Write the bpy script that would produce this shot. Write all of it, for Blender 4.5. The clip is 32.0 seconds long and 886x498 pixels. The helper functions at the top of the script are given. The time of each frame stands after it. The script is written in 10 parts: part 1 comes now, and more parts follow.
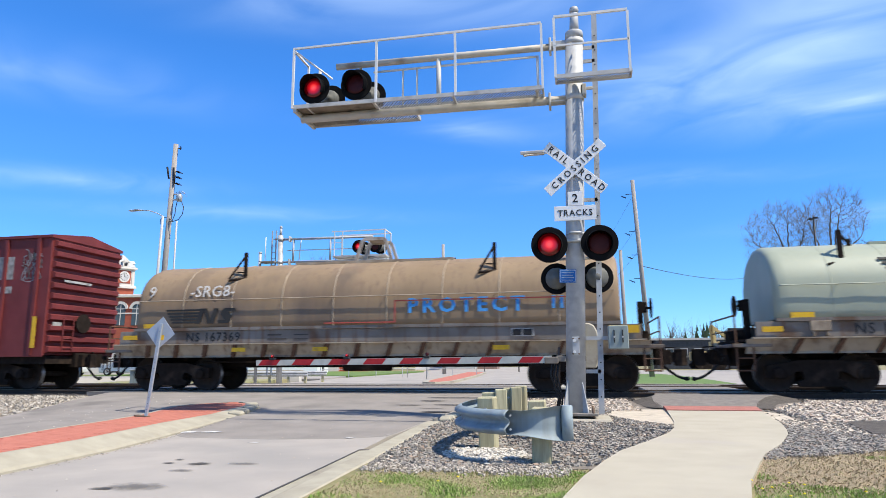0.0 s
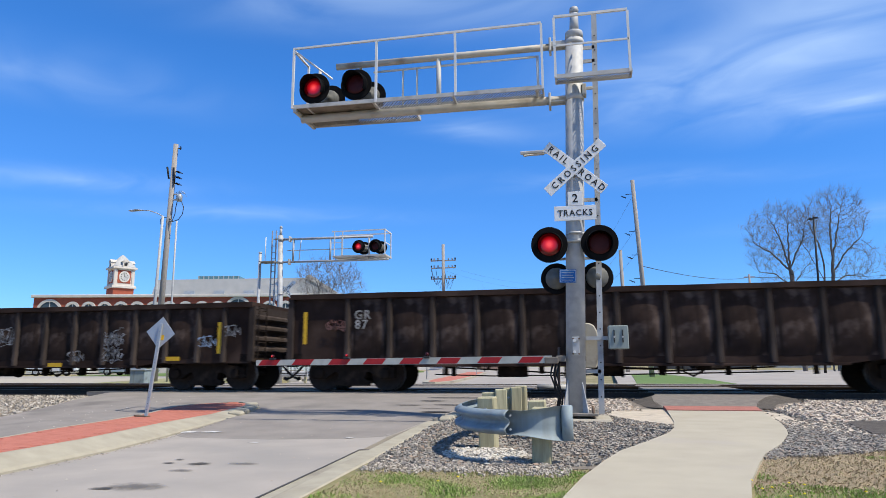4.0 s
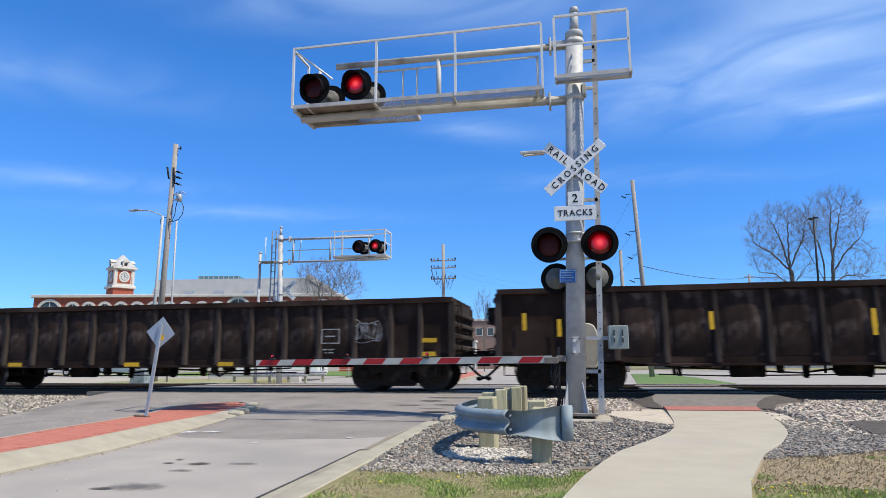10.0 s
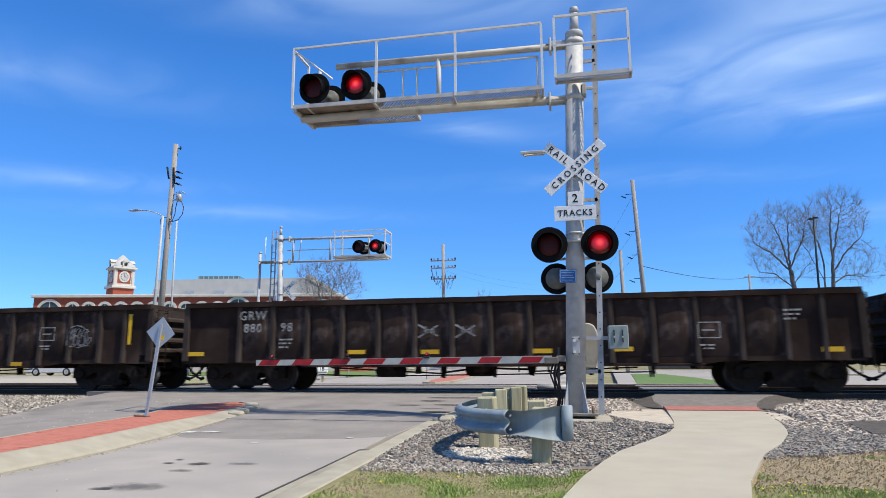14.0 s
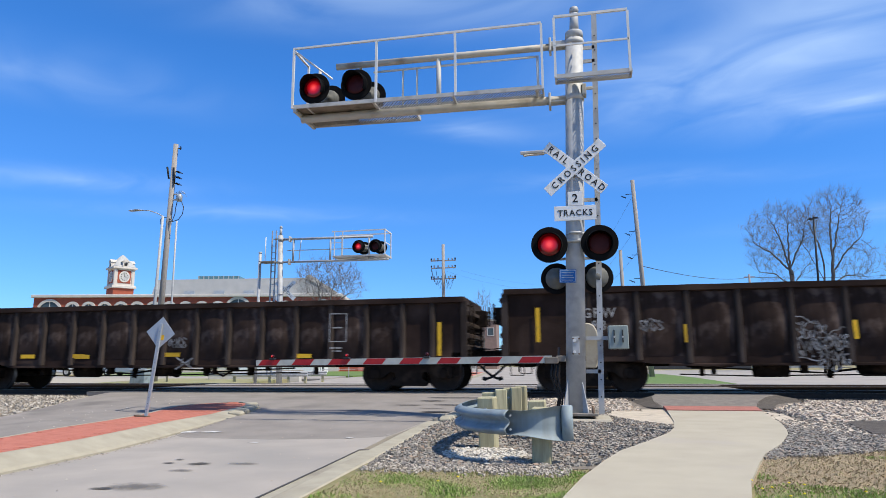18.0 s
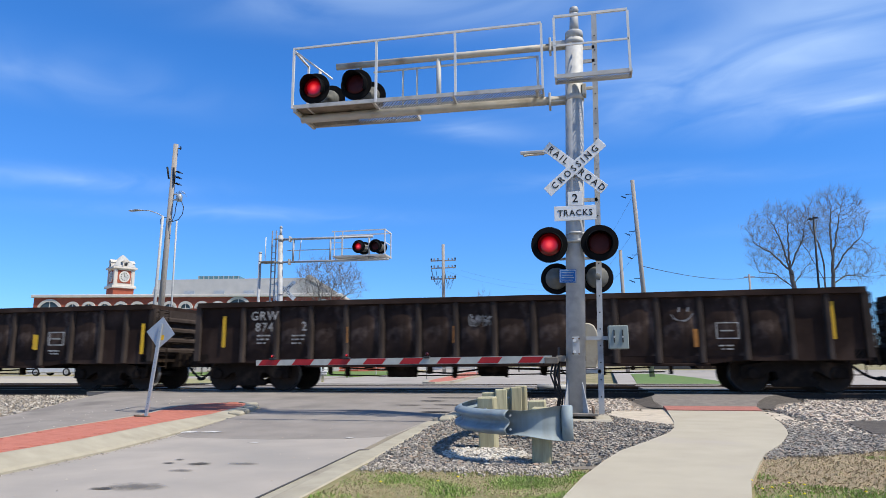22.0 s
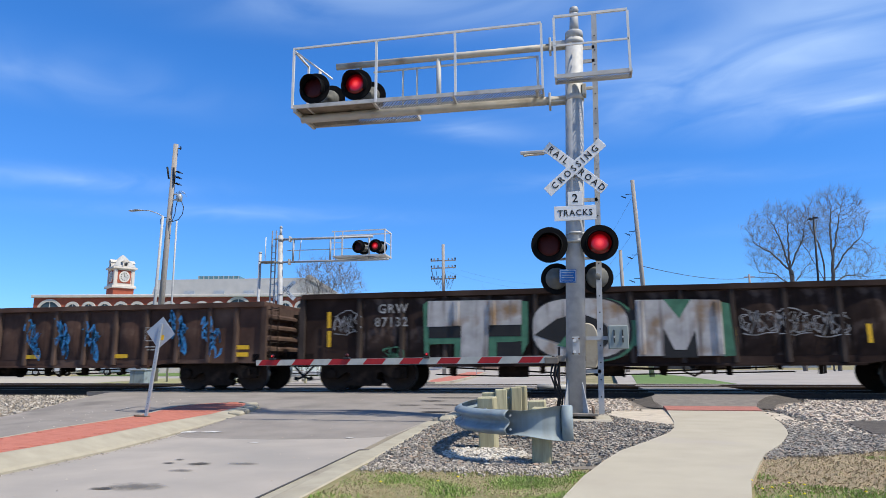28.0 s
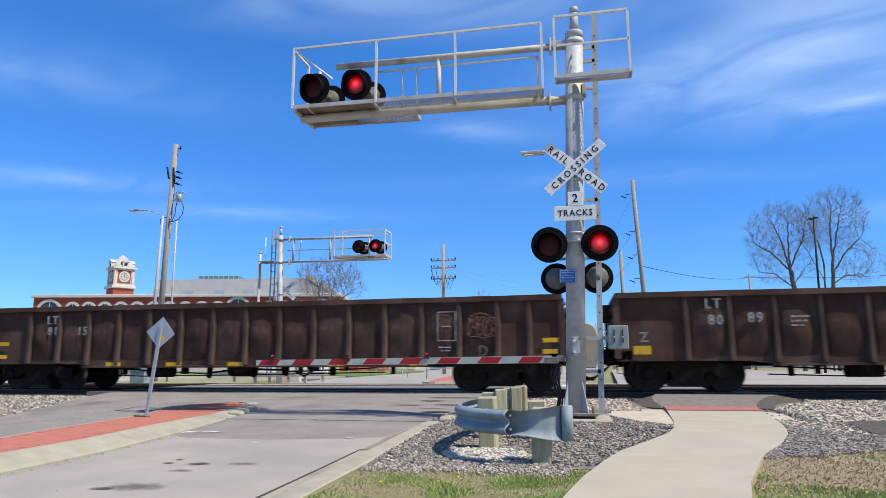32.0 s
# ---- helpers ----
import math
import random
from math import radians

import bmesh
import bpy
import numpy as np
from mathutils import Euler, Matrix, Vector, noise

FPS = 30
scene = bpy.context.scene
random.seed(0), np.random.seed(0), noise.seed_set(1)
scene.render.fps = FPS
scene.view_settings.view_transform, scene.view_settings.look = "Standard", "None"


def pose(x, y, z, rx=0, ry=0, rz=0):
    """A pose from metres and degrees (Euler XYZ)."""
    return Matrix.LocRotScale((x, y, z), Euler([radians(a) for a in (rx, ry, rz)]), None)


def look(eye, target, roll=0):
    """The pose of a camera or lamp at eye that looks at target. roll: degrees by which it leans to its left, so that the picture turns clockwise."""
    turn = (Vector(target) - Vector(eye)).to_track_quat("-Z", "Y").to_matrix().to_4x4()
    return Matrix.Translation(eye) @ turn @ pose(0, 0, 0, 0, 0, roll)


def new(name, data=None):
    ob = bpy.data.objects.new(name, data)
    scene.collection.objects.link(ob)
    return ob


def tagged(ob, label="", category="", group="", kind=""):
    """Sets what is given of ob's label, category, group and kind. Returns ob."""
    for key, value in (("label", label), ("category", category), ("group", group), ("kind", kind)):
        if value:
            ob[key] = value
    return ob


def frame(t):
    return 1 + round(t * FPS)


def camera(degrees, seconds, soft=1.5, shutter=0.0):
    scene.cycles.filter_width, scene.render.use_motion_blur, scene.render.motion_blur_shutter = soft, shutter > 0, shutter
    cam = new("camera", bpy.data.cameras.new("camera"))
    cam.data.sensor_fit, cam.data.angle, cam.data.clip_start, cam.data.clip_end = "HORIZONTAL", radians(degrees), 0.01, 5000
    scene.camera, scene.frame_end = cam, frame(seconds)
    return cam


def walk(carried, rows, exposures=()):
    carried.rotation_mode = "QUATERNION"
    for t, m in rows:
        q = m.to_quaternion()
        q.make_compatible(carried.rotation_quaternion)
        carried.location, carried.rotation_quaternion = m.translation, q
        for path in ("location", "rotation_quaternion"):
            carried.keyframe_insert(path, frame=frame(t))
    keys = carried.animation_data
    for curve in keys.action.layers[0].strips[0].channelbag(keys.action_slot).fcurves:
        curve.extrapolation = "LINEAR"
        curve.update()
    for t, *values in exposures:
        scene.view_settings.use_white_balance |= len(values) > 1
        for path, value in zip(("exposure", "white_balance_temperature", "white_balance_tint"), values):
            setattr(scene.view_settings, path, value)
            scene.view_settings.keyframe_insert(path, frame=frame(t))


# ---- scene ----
# ---- the camera stands still on a low tripod beside the crossing ----
cam = camera(68.6, 32.0, soft=0.5, shutter=0.1)
EYE = pose(0, 0, 0.92, 99.93, 0.0, 11.6) @ pose(0, 0, 0, 0, 0, -0.27)
walk(cam, [(0.0, EYE), (32.0, EYE)], exposures=[(0.0, 0.42), (0.3, 0.36), (0.6, 0.17), (0.9, 0.12), (32.0, 0.12)])

# ---- daylight: clear blue sky with thin cirrus, a high sun ----
SUN_TO = Vector((0.63, -0.20, 1.0)).normalized()
elevation = math.asin(SUN_TO.z)
azimuth = math.atan2(SUN_TO.x, SUN_TO.y)
world = bpy.data.worlds.new("sky")
scene.world = world
world.use_nodes = True
wn, wl = world.node_tree.nodes, world.node_tree.links
sky = wn.new("ShaderNodeTexSky")
sky.sky_type, sky.sun_disc = "NISHITA", False
sky.sun_elevation, sky.sun_rotation = elevation, azimuth
sky.altitude, sky.air_density, sky.dust_density, sky.ozone_density = 200, 0.9, 0.0, 3.0
coord = wn.new("ShaderNodeTexCoord")
split = wn.new("ShaderNodeSeparateXYZ")
wl.new(coord.outputs["Generated"], split.inputs[0])
up = wn.new("ShaderNodeMath")
up.operation = "MAXIMUM"
up.inputs[1].default_value = 0.03
wl.new(split.outputs["Z"], up.inputs[0])
flat_x, flat_y = wn.new("ShaderNodeMath"), wn.new("ShaderNodeMath")
for node, axis in ((flat_x, "X"), (flat_y, "Y")):
    node.operation = "DIVIDE"
    wl.new(split.outputs[axis], node.inputs[0])
    wl.new(up.outputs[0], node.inputs[1])
plane = wn.new("ShaderNodeCombineXYZ")
wl.new(flat_x.outputs[0], plane.inputs[0])
wl.new(flat_y.outputs[0], plane.inputs[1])
# thin cirrus: soft streaks in the plane of the high cloud, broken up by stretched noise
stretch = wn.new("ShaderNodeMapping")
stretch.vector_type = "TEXTURE"
stretch.inputs["Rotation"].default_value = (0, 0, radians(-36))
stretch.inputs["Scale"].default_value = (1.05, 0.72, 1)
wl.new(plane.outputs[0], stretch.inputs[0])
wisps = wn.new("ShaderNodeTexNoise")
wisps.inputs["Scale"].default_value, wisps.inputs["Detail"].default_value = 1.6, 5
wisps.inputs["Roughness"].default_value, wisps.inputs["Distortion"].default_value = 0.45, 1.3
wl.new(stretch.outputs[0], wisps.inputs["Vector"])
broken = wn.new("ShaderNodeMapRange")
broken.inputs["From Min"].default_value, broken.inputs["From Max"].default_value = 0.22, 0.74
wl.new(wisps.outputs["Fac"], broken.inputs["Value"])
total = None
for cx, cy, turn, length, width, amount in ((0.58, 2.34, -36, 1.3, 0.70, 0.42), (0.75, 1.95, -32, 1.7, 1.0, 0.42), (1.12, 2.66, -36, 0.9, 0.5, 0.5), (-2.65, 2.98, 27, 1.2, 0.46, 0.32),
                                            (-0.45, 1.62, 14, 1.0, 0.34, 0.5), (-0.42, 2.66, 30, 0.6, 0.26, 0.35), (-1.9, 1.7, 40, 1.4, 0.5, 0.22), (-2.2, 3.9, 20, 2.0, 0.5, 0.22), (2.6, 4.5, -30, 2.5, 0.7, 0.3), (0.3, 3.6, 5, 2.2, 0.4, 0.15)):
    put = wn.new("ShaderNodeMapping")
    put.vector_type = "TEXTURE"
    put.inputs["Location"].default_value = (cx, cy, 0)
    put.inputs["Rotation"].default_value = (0, 0, radians(turn))
    put.inputs["Scale"].default_value = (length, width, 1)
    wl.new(plane.outputs[0], put.inputs[0])
    blob = wn.new("ShaderNodeTexGradient")
    blob.gradient_type = "QUADRATIC_SPHERE"
    wl.new(put.outputs[0], blob.inputs[0])
    scaled = wn.new("ShaderNodeMath")
    scaled.operation = "MULTIPLY_ADD"
    scaled.inputs[1].default_value = amount
    scaled.inputs[2].default_value = 0.0
    wl.new(blob.outputs["Fac"], scaled.inputs[0])
    if total is not None:
        wl.new(total.outputs[0], scaled.inputs[2])
    total = scaled
veil = wn.new("ShaderNodeMath")
veil.operation, veil.use_clamp = "MULTIPLY", True
wl.new(total.outputs[0], veil.inputs[0])
wl.new(broken.outputs[0], veil.inputs[1])
deep = wn.new("ShaderNodeMix")
deep.data_type, deep.blend_type = "RGBA", "MULTIPLY"
# the sky pales towards the sun
sunward = wn.new("ShaderNodeVectorMath")
sunward.operation = "DOT_PRODUCT"
sunward.inputs[1].default_value = SUN_TO
wl.new(coord.outputs["Generated"], sunward.inputs[0])
away = wn.new("ShaderNodeMapRange")
away.interpolation_type = "SMOOTHSTEP"
away.inputs["From Min"].default_value, away.inputs["From Max"].default_value = 0.2, 0.95
away.inputs["To Min"].default_value, away.inputs["To Max"].default_value = 1.0, 0.1
wl.new(sunward.outputs["Value"], away.inputs["Value"])
wl.new(away.outputs[0], deep.inputs["Factor"])
deep.inputs["B"].default_value = (0.33, 0.85, 1.40, 1)
wl.new(sky.outputs[0], deep.inputs["A"])
# the clear, dry air deepens the blue down to the skyline
haze = wn.new("ShaderNodeMapRange")
haze.inputs["From Max"].default_value = 0.40
wl.new(split.outputs["Z"], haze.inputs["Value"])
paler = wn.new("ShaderNodeMix")
paler.data_type = "RGBA"
paler.inputs["A"].default_value, paler.inputs["B"].default_value = (1.2, 0.76, 0.73, 1), (1, 1, 1, 1)
wl.new(haze.outputs[0], paler.inputs["Factor"])
clear = wn.new("ShaderNodeVectorMath")
clear.operation = "MULTIPLY"
wl.new(deep.outputs["Result"], clear.inputs[0])
wl.new(paler.outputs["Result"], clear.inputs[1])
cloud = wn.new("ShaderNodeMix")
cloud.data_type = "RGBA"
cloud.inputs["B"].default_value = (5.2, 6.6, 8.2, 1)
wl.new(veil.outputs[0], cloud.inputs["Factor"])
wl.new(clear.outputs[0], cloud.inputs["A"])
back = wn["Background"]
wl.new(cloud.outputs["Result"], back.inputs["Color"])
back.inputs["Strength"].default_value = 0.145
sun = new("sun", bpy.data.lights.new("sun", "SUN"))
sun.data.energy, sun.data.angle, sun.data.color = 5.0, radians(0.53), (1.0, 0.93, 0.81)
sun.matrix_world = look(SUN_TO * 60, (0, 0, 0))


# ---- materials ----
def surface(name, base, second, scale=4.0, rough=0.7, metal=0.0, bump=0.0, bump_scale=40.0, stain=None, stain_scale=0.6,
            stain_from=0.55, vary=0.0, stretch_by=(1, 1, 1), sheen=0.3, stain_width=0.14, drip=None):
    """A mottled surface: two tones of grain, optional broad stains, fine relief and a little change from piece to piece."""
    m = bpy.data.materials.new(name)
    m.use_nodes = True
    n, l = m.node_tree.nodes, m.node_tree.links
    shader = n["Principled BSDF"]
    shader.inputs["Metallic"].default_value = metal
    shader.inputs["Specular IOR Level"].default_value = sheen
    where = n.new("ShaderNodeTexCoord")
    size = n.new("ShaderNodeMapping")
    size.inputs["Scale"].default_value = stretch_by
    l.new(where.outputs["Object"], size.inputs[0])
    grain = n.new("ShaderNodeTexNoise")
    grain.inputs["Scale"].default_value, grain.inputs["Detail"].default_value = scale, 6
    l.new(size.outputs[0], grain.inputs["Vector"])
    ramp = n.new("ShaderNodeMapRange")
    ramp.inputs["From Min"].default_value, ramp.inputs["From Max"].default_value = 0.3, 0.7
    l.new(grain.outputs["Fac"], ramp.inputs["Value"])
    mix = n.new("ShaderNodeMix")
    mix.data_type = "RGBA"
    mix.inputs["A"].default_value, mix.inputs["B"].default_value = (*base, 1), (*second, 1)
    l.new(ramp.outputs[0], mix.inputs["Factor"])
    colour = mix.outputs["Result"]
    if stain:
        broad = n.new("ShaderNodeTexNoise")
        broad.inputs["Scale"].default_value, broad.inputs["Detail"].default_value = stain_scale, 8
        l.new(size.outputs[0], broad.inputs["Vector"])
        edge = n.new("ShaderNodeMapRange")
        edge.inputs["From Min"].default_value, edge.inputs["From Max"].default_value = stain_from, stain_from + stain_width
        l.new(broad.outputs["Fac"], edge.inputs["Value"])
        over = n.new("ShaderNodeMix")
        over.data_type = "RGBA"
        over.inputs["B"].default_value = (*stain, 1)
        l.new(edge.outputs[0], over.inputs["Factor"])
        l.new(colour, over.inputs["A"])
        colour = over.outputs["Result"]
    if drip:
        fall = n.new("ShaderNodeMapping")
        fall.inputs["Scale"].default_value = (7, 7, 0.45)
        l.new(where.outputs["Object"], fall.inputs[0])
        runs = n.new("ShaderNodeTexNoise")
        runs.inputs["Scale"].default_value, runs.inputs["Detail"].default_value = 1.0, 5
        l.new(fall.outputs[0], runs.inputs["Vector"])
        thin = n.new("ShaderNodeMapRange")
        thin.inputs["From Min"].default_value, thin.inputs["From Max"].default_value = 0.52, 0.72
        l.new(runs.outputs["Fac"], thin.inputs["Value"])
        wet = n.new("ShaderNodeMix")
        wet.data_type = "RGBA"
        wet.inputs["B"].default_value = (*drip, 1)
        l.new(thin.outputs[0], wet.inputs["Factor"])
        l.new(colour, wet.inputs["A"])
        colour = wet.outputs["Result"]
    if vary:
        info = n.new("ShaderNodeObjectInfo")
        tone = n.new("ShaderNodeMapRange")
        tone.inputs["To Min"].default_value, tone.inputs["To Max"].default_value = 1 - vary, 1 + vary
        l.new(info.outputs["Random"], tone.inputs["Value"])
        hsv = n.new("ShaderNodeHueSaturation")
        l.new(tone.outputs[0], hsv.inputs["Value"])
        l.new(colour, hsv.inputs["Color"])
        colour = hsv.outputs[0]
    l.new(colour, shader.inputs["Base Color"])
    gloss = n.new("ShaderNodeMapRange")
    gloss.inputs["To Min"].default_value, gloss.inputs["To Max"].default_value = max(rough - 0.12, 0.03), min(rough + 0.12, 1)
    l.new(grain.outputs["Fac"], gloss.inputs["Value"])
    l.new(gloss.outputs[0], shader.inputs["Roughness"])
    if bump:
        fine = n.new("ShaderNodeTexNoise")
        fine.inputs["Scale"].default_value, fine.inputs["Detail"].default_value = bump_scale, 5
        l.new(where.outputs["Object"], fine.inputs["Vector"])
        relief = n.new("ShaderNodeBump")
        relief.inputs["Strength"].default_value, relief.inputs["Distance"].default_value = bump, 0.02
        l.new(fine.outputs["Fac"], relief.inputs["Height"])
        l.new(relief.outputs[0], shader.inputs["Normal"])
    return m


def islands(name, tones, rough=0.9):
    """Loose pieces, each with a tone of its own."""
    m = bpy.data.materials.new(name)
    m.use_nodes = True
    n, l = m.node_tree.nodes, m.node_tree.links
    geo = n.new("ShaderNodeNewGeometry")
    ramp = n.new("ShaderNodeValToRGB")
    ramp.color_ramp.elements[0].color = (*tones[0], 1)
    ramp.color_ramp.elements[1].color = (*tones[-1], 1)
    for i, tone in enumerate(tones[1:-1], 1):
        e = ramp.color_ramp.elements.new(i / (len(tones) - 1))
        e.color = (*tone, 1)
    l.new(geo.outputs["Random Per Island"], ramp.inputs[0])
    l.new(ramp.outputs[0], n["Principled BSDF"].inputs["Base Color"])
    n["Principled BSDF"].inputs["Roughness"].default_value = rough
    return m


def glow(name, colour, strength, base):
    m = bpy.data.materials.new(name)
    m.use_nodes = True
    s = m.node_tree.nodes["Principled BSDF"]
    s.inputs["Base Color"].default_value = (*base, 1)
    s.inputs["Emission Color"].default_value = (*colour, 1)
    s.inputs["Emission Strength"].default_value = strength
    s.inputs["Roughness"].default_value = 0.2
    return m


GRASS_SOIL = surface("grass_soil", (0.16, 0.16, 0.06), (0.29, 0.24, 0.13), 5.0, 0.95, bump=0.5, bump_scale=60, stain=(0.33, 0.27, 0.165), stain_scale=0.9, stain_from=0.5)
DRY_GRASS = surface("dry_grass_soil", (0.34, 0.26, 0.165), (0.23, 0.18, 0.11), 9.0, 0.95, bump=0.6, bump_scale=70)
ROAD = surface("road_concrete", (0.383, 0.345, 0.303), (0.31, 0.287, 0.258), 1.2, 0.9, bump=0.12, bump_scale=120, stain=(0.295, 0.275, 0.25), stain_scale=0.35, stain_from=0.52, sheen=0.1)
ASPHALT = surface("approach_asphalt", (0.225, 0.202, 0.178), (0.165, 0.148, 0.132), 7, 0.9, bump=0.25, bump_scale=150)
CONCRETE = surface("pavement_concrete", (0.425, 0.385, 0.295), (0.375, 0.335, 0.26), 1.8, 0.88, bump=0.12, bump_scale=140, stain=(0.39, 0.35, 0.29), stain_scale=0.7, vary=0.05)
KERB = surface("kerb_concrete", (0.395, 0.36, 0.275), (0.32, 0.29, 0.22), 4, 0.9, bump=0.2, bump_scale=90, stain=(0.25, 0.22, 0.17), vary=0.06)
JOINT = surface("joint_tar", (0.05, 0.05, 0.05), (0.09, 0.085, 0.08), 9, 0.9)
TAR = surface("tar_patch", (0.035, 0.035, 0.036), (0.065, 0.062, 0.06), 5, 0.8)
TACTILE = surface("pink_tactile", (0.42, 0.17, 0.135), (0.34, 0.135, 0.105), 6, 0.85, bump=0.5, bump_scale=60)
BUFF_STONES = islands("buff_ballast", ((0.33, 0.285, 0.22), (0.45, 0.40, 0.33), (0.24, 0.20, 0.15), (0.52, 0.47, 0.395), (0.28, 0.24, 0.19)))
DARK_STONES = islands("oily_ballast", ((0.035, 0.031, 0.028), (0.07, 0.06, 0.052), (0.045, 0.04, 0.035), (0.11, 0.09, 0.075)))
# oily ballast by the near rail; between the rails its black paints the train's shade
DARK_BED = surface("oily_shade_bed", (0.03, 0.027, 0.024), (0.05, 0.042, 0.036), 20, 0.95, bump=0.9, bump_scale=35)
RED_PAVER = surface("red_paver", (0.47, 0.17, 0.115), (0.40, 0.14, 0.095), 6, 0.85, bump=0.15, bump_scale=90, vary=0.07)
BALLAST = surface("ballast_bed", (0.25, 0.215, 0.175), (0.14, 0.12, 0.10), 22, 0.95, bump=0.9, bump_scale=35)
PALE_STONES = islands("pale_limestone", ((0.50, 0.46, 0.39), (0.62, 0.58, 0.51), (0.42, 0.37, 0.30), (0.56, 0.52, 0.45)))
STONES = islands("ballast_stones", ((0.27, 0.235, 0.19), (0.53, 0.455, 0.355), (0.40, 0.30, 0.225), (0.68, 0.60, 0.49), (0.33, 0.285, 0.235), (0.48, 0.40, 0.30)))
GREY_STONES = islands("grey_gravel", ((0.13, 0.123, 0.111), (0.28, 0.253, 0.212), (0.19, 0.178, 0.155), (0.42, 0.38, 0.315), (0.24, 0.213, 0.175), (0.15, 0.143, 0.13), (0.33, 0.24, 0.17), (0.23, 0.212, 0.183)))
BLADES = islands("grass_blades", ((0.14, 0.25, 0.035), (0.22, 0.33, 0.065), (0.42, 0.36, 0.18), (0.18, 0.32, 0.045), (0.22, 0.37, 0.06), (0.48, 0.40, 0.24)))
STRAW = islands("straw", ((0.36, 0.28, 0.16), (0.50, 0.41, 0.26), (0.28, 0.205, 0.12), (0.44, 0.355, 0.22), (0.22, 0.21, 0.085)))
FLOWER = surface("dandelion", (0.75, 0.6, 0.03), (0.8, 0.66, 0.05), 30, 0.8)
RAIL_STEEL = surface("rail_steel", (0.05, 0.036, 0.028), (0.08, 0.055, 0.04), 14, 0.8, 0.0)
RAIL_TOP = surface("polished_railhead", (0.26, 0.255, 0.25), (0.20, 0.195, 0.19), 10, 0.42, 0.9)
TIE = surface("tie_timber", (0.085, 0.07, 0.058), (0.045, 0.038, 0.032), 8, 0.95, stretch_by=(8, 1, 1), vary=0.2)
GALV = surface("galvanised_steel", (0.46, 0.465, 0.46), (0.38, 0.385, 0.385), 9, 0.6, 0.1, bump=0.03, stain=(0.31, 0.315, 0.32), stain_scale=2.5)
ALU = surface("painted_aluminium", (0.52, 0.51, 0.48), (0.43, 0.42, 0.395), 6, 0.6, 0.08, stain=(0.34, 0.33, 0.31), stain_scale=3)
PIPE = surface("cream_arm_paint", (0.53, 0.49, 0.41), (0.43, 0.395, 0.33), 4, 0.6, stain=(0.30, 0.25, 0.19), stain_scale=2.2)
DECK = surface("stained_deck_plate", (0.27, 0.23, 0.185), (0.18, 0.15, 0.12), 5, 0.8, stain=(0.12, 0.10, 0.08), stain_scale=4)
MOTOR_BUFF = surface("buff_motor_housing", (0.44, 0.40, 0.32), (0.36, 0.33, 0.27), 5, 0.6, stain=(0.24, 0.21, 0.165), stain_scale=3)
RUSTY_STEEL = surface("rusted_plate", (0.22, 0.15, 0.10), (0.13, 0.09, 0.07), 10, 0.8, 0.2)
BLACK = surface("black_paint", (0.013, 0.013, 0.014), (0.02, 0.02, 0.021), 8, 0.45)
MATT_BLACK = surface("matt_black_paint", (0.008, 0.008, 0.0085), (0.012, 0.012, 0.0125), 8, 0.9, sheen=0.06)
LENS_DARK = surface("unlit_red_lens", (0.055, 0.003, 0.005), (0.04, 0.002, 0.004), 30, 0.55)
LENS_LIT = glow("lit_red_lens", (1.0, 0.012, 0.025), 1.0, (0.05, 0.002, 0.003))
nodes, links = LENS_LIT.node_tree.nodes, LENS_LIT.node_tree.links
middle = nodes.new("ShaderNodeTexCoord")
apart = nodes.new("ShaderNodeVectorMath")
apart.operation = "DISTANCE"
apart.inputs[1].default_value = (0.5, 0.0, 0.5)
level = nodes.new("ShaderNodeVectorMath")
level.operation = "MULTIPLY"
level.inputs[1].default_value = (1, 0, 1)
links.new(middle.outputs["Generated"], level.inputs[0])
links.new(level.outputs[0], apart.inputs[0])
fade = nodes.new("ShaderNodeValToRGB")
fade.color_ramp.elements[0].position, fade.color_ramp.elements[0].color = 0.08, (1.0, 0.07, 0.07, 1)
fade.color_ramp.elements[1].position, fade.color_ramp.elements[1].color = 0.76, (0.03, 0.0004, 0.001, 1)
halo = fade.color_ramp.elements.new(0.40)
halo.color = (0.50, 0.005, 0.011, 1)
wide = nodes.new("ShaderNodeMapRange")
wide.inputs["From Max"].default_value = 0.5
links.new(apart.outputs["Value"], wide.inputs["Value"])
links.new(wide.outputs[0], fade.inputs[0])
links.new(fade.outputs[0], nodes["Principled BSDF"].inputs["Emission Color"])
SIGN_WHITE = surface("sign_white", (0.78, 0.78, 0.76), (0.72, 0.72, 0.70), 5, 0.4, stain=(0.62, 0.61, 0.58), stain_scale=3, stain_from=0.62)
SIGN_BLACK = surface("sign_black", (0.015, 0.015, 0.015), (0.022, 0.022, 0.022), 12, 0.5)
SIGN_BLUE = surface("plaque_blue", (0.015, 0.105, 0.33), (0.02, 0.13, 0.37), 8, 0.4)
HOUSING = surface("lamp_housing", (0.15, 0.15, 0.132), (0.11, 0.11, 0.098), 8, 0.6)
SIGN_BACK = surface("sign_back", (0.42, 0.45, 0.47), (0.35, 0.38, 0.40), 6, 0.45, 0.4)
YELLOW = surface("reflective_yellow", (0.72, 0.43, 0.02), (0.60, 0.35, 0.02), 12, 0.5, stain=(0.26, 0.17, 0.06), stain_scale=5, stain_from=0.6, vary=0.15)
STRIPE_RED = surface("gate_red", (0.37, 0.018, 0.02), (0.29, 0.014, 0.017), 10, 0.45)
STRIPE_WHITE = surface("gate_white", (0.44, 0.45, 0.405), (0.36, 0.37, 0.335), 8, 0.5, stain=(0.37, 0.37, 0.33), stain_scale=4)
CABINET = surface("cabinet_grey", (0.27, 0.31, 0.29), (0.22, 0.255, 0.24), 5, 0.55)
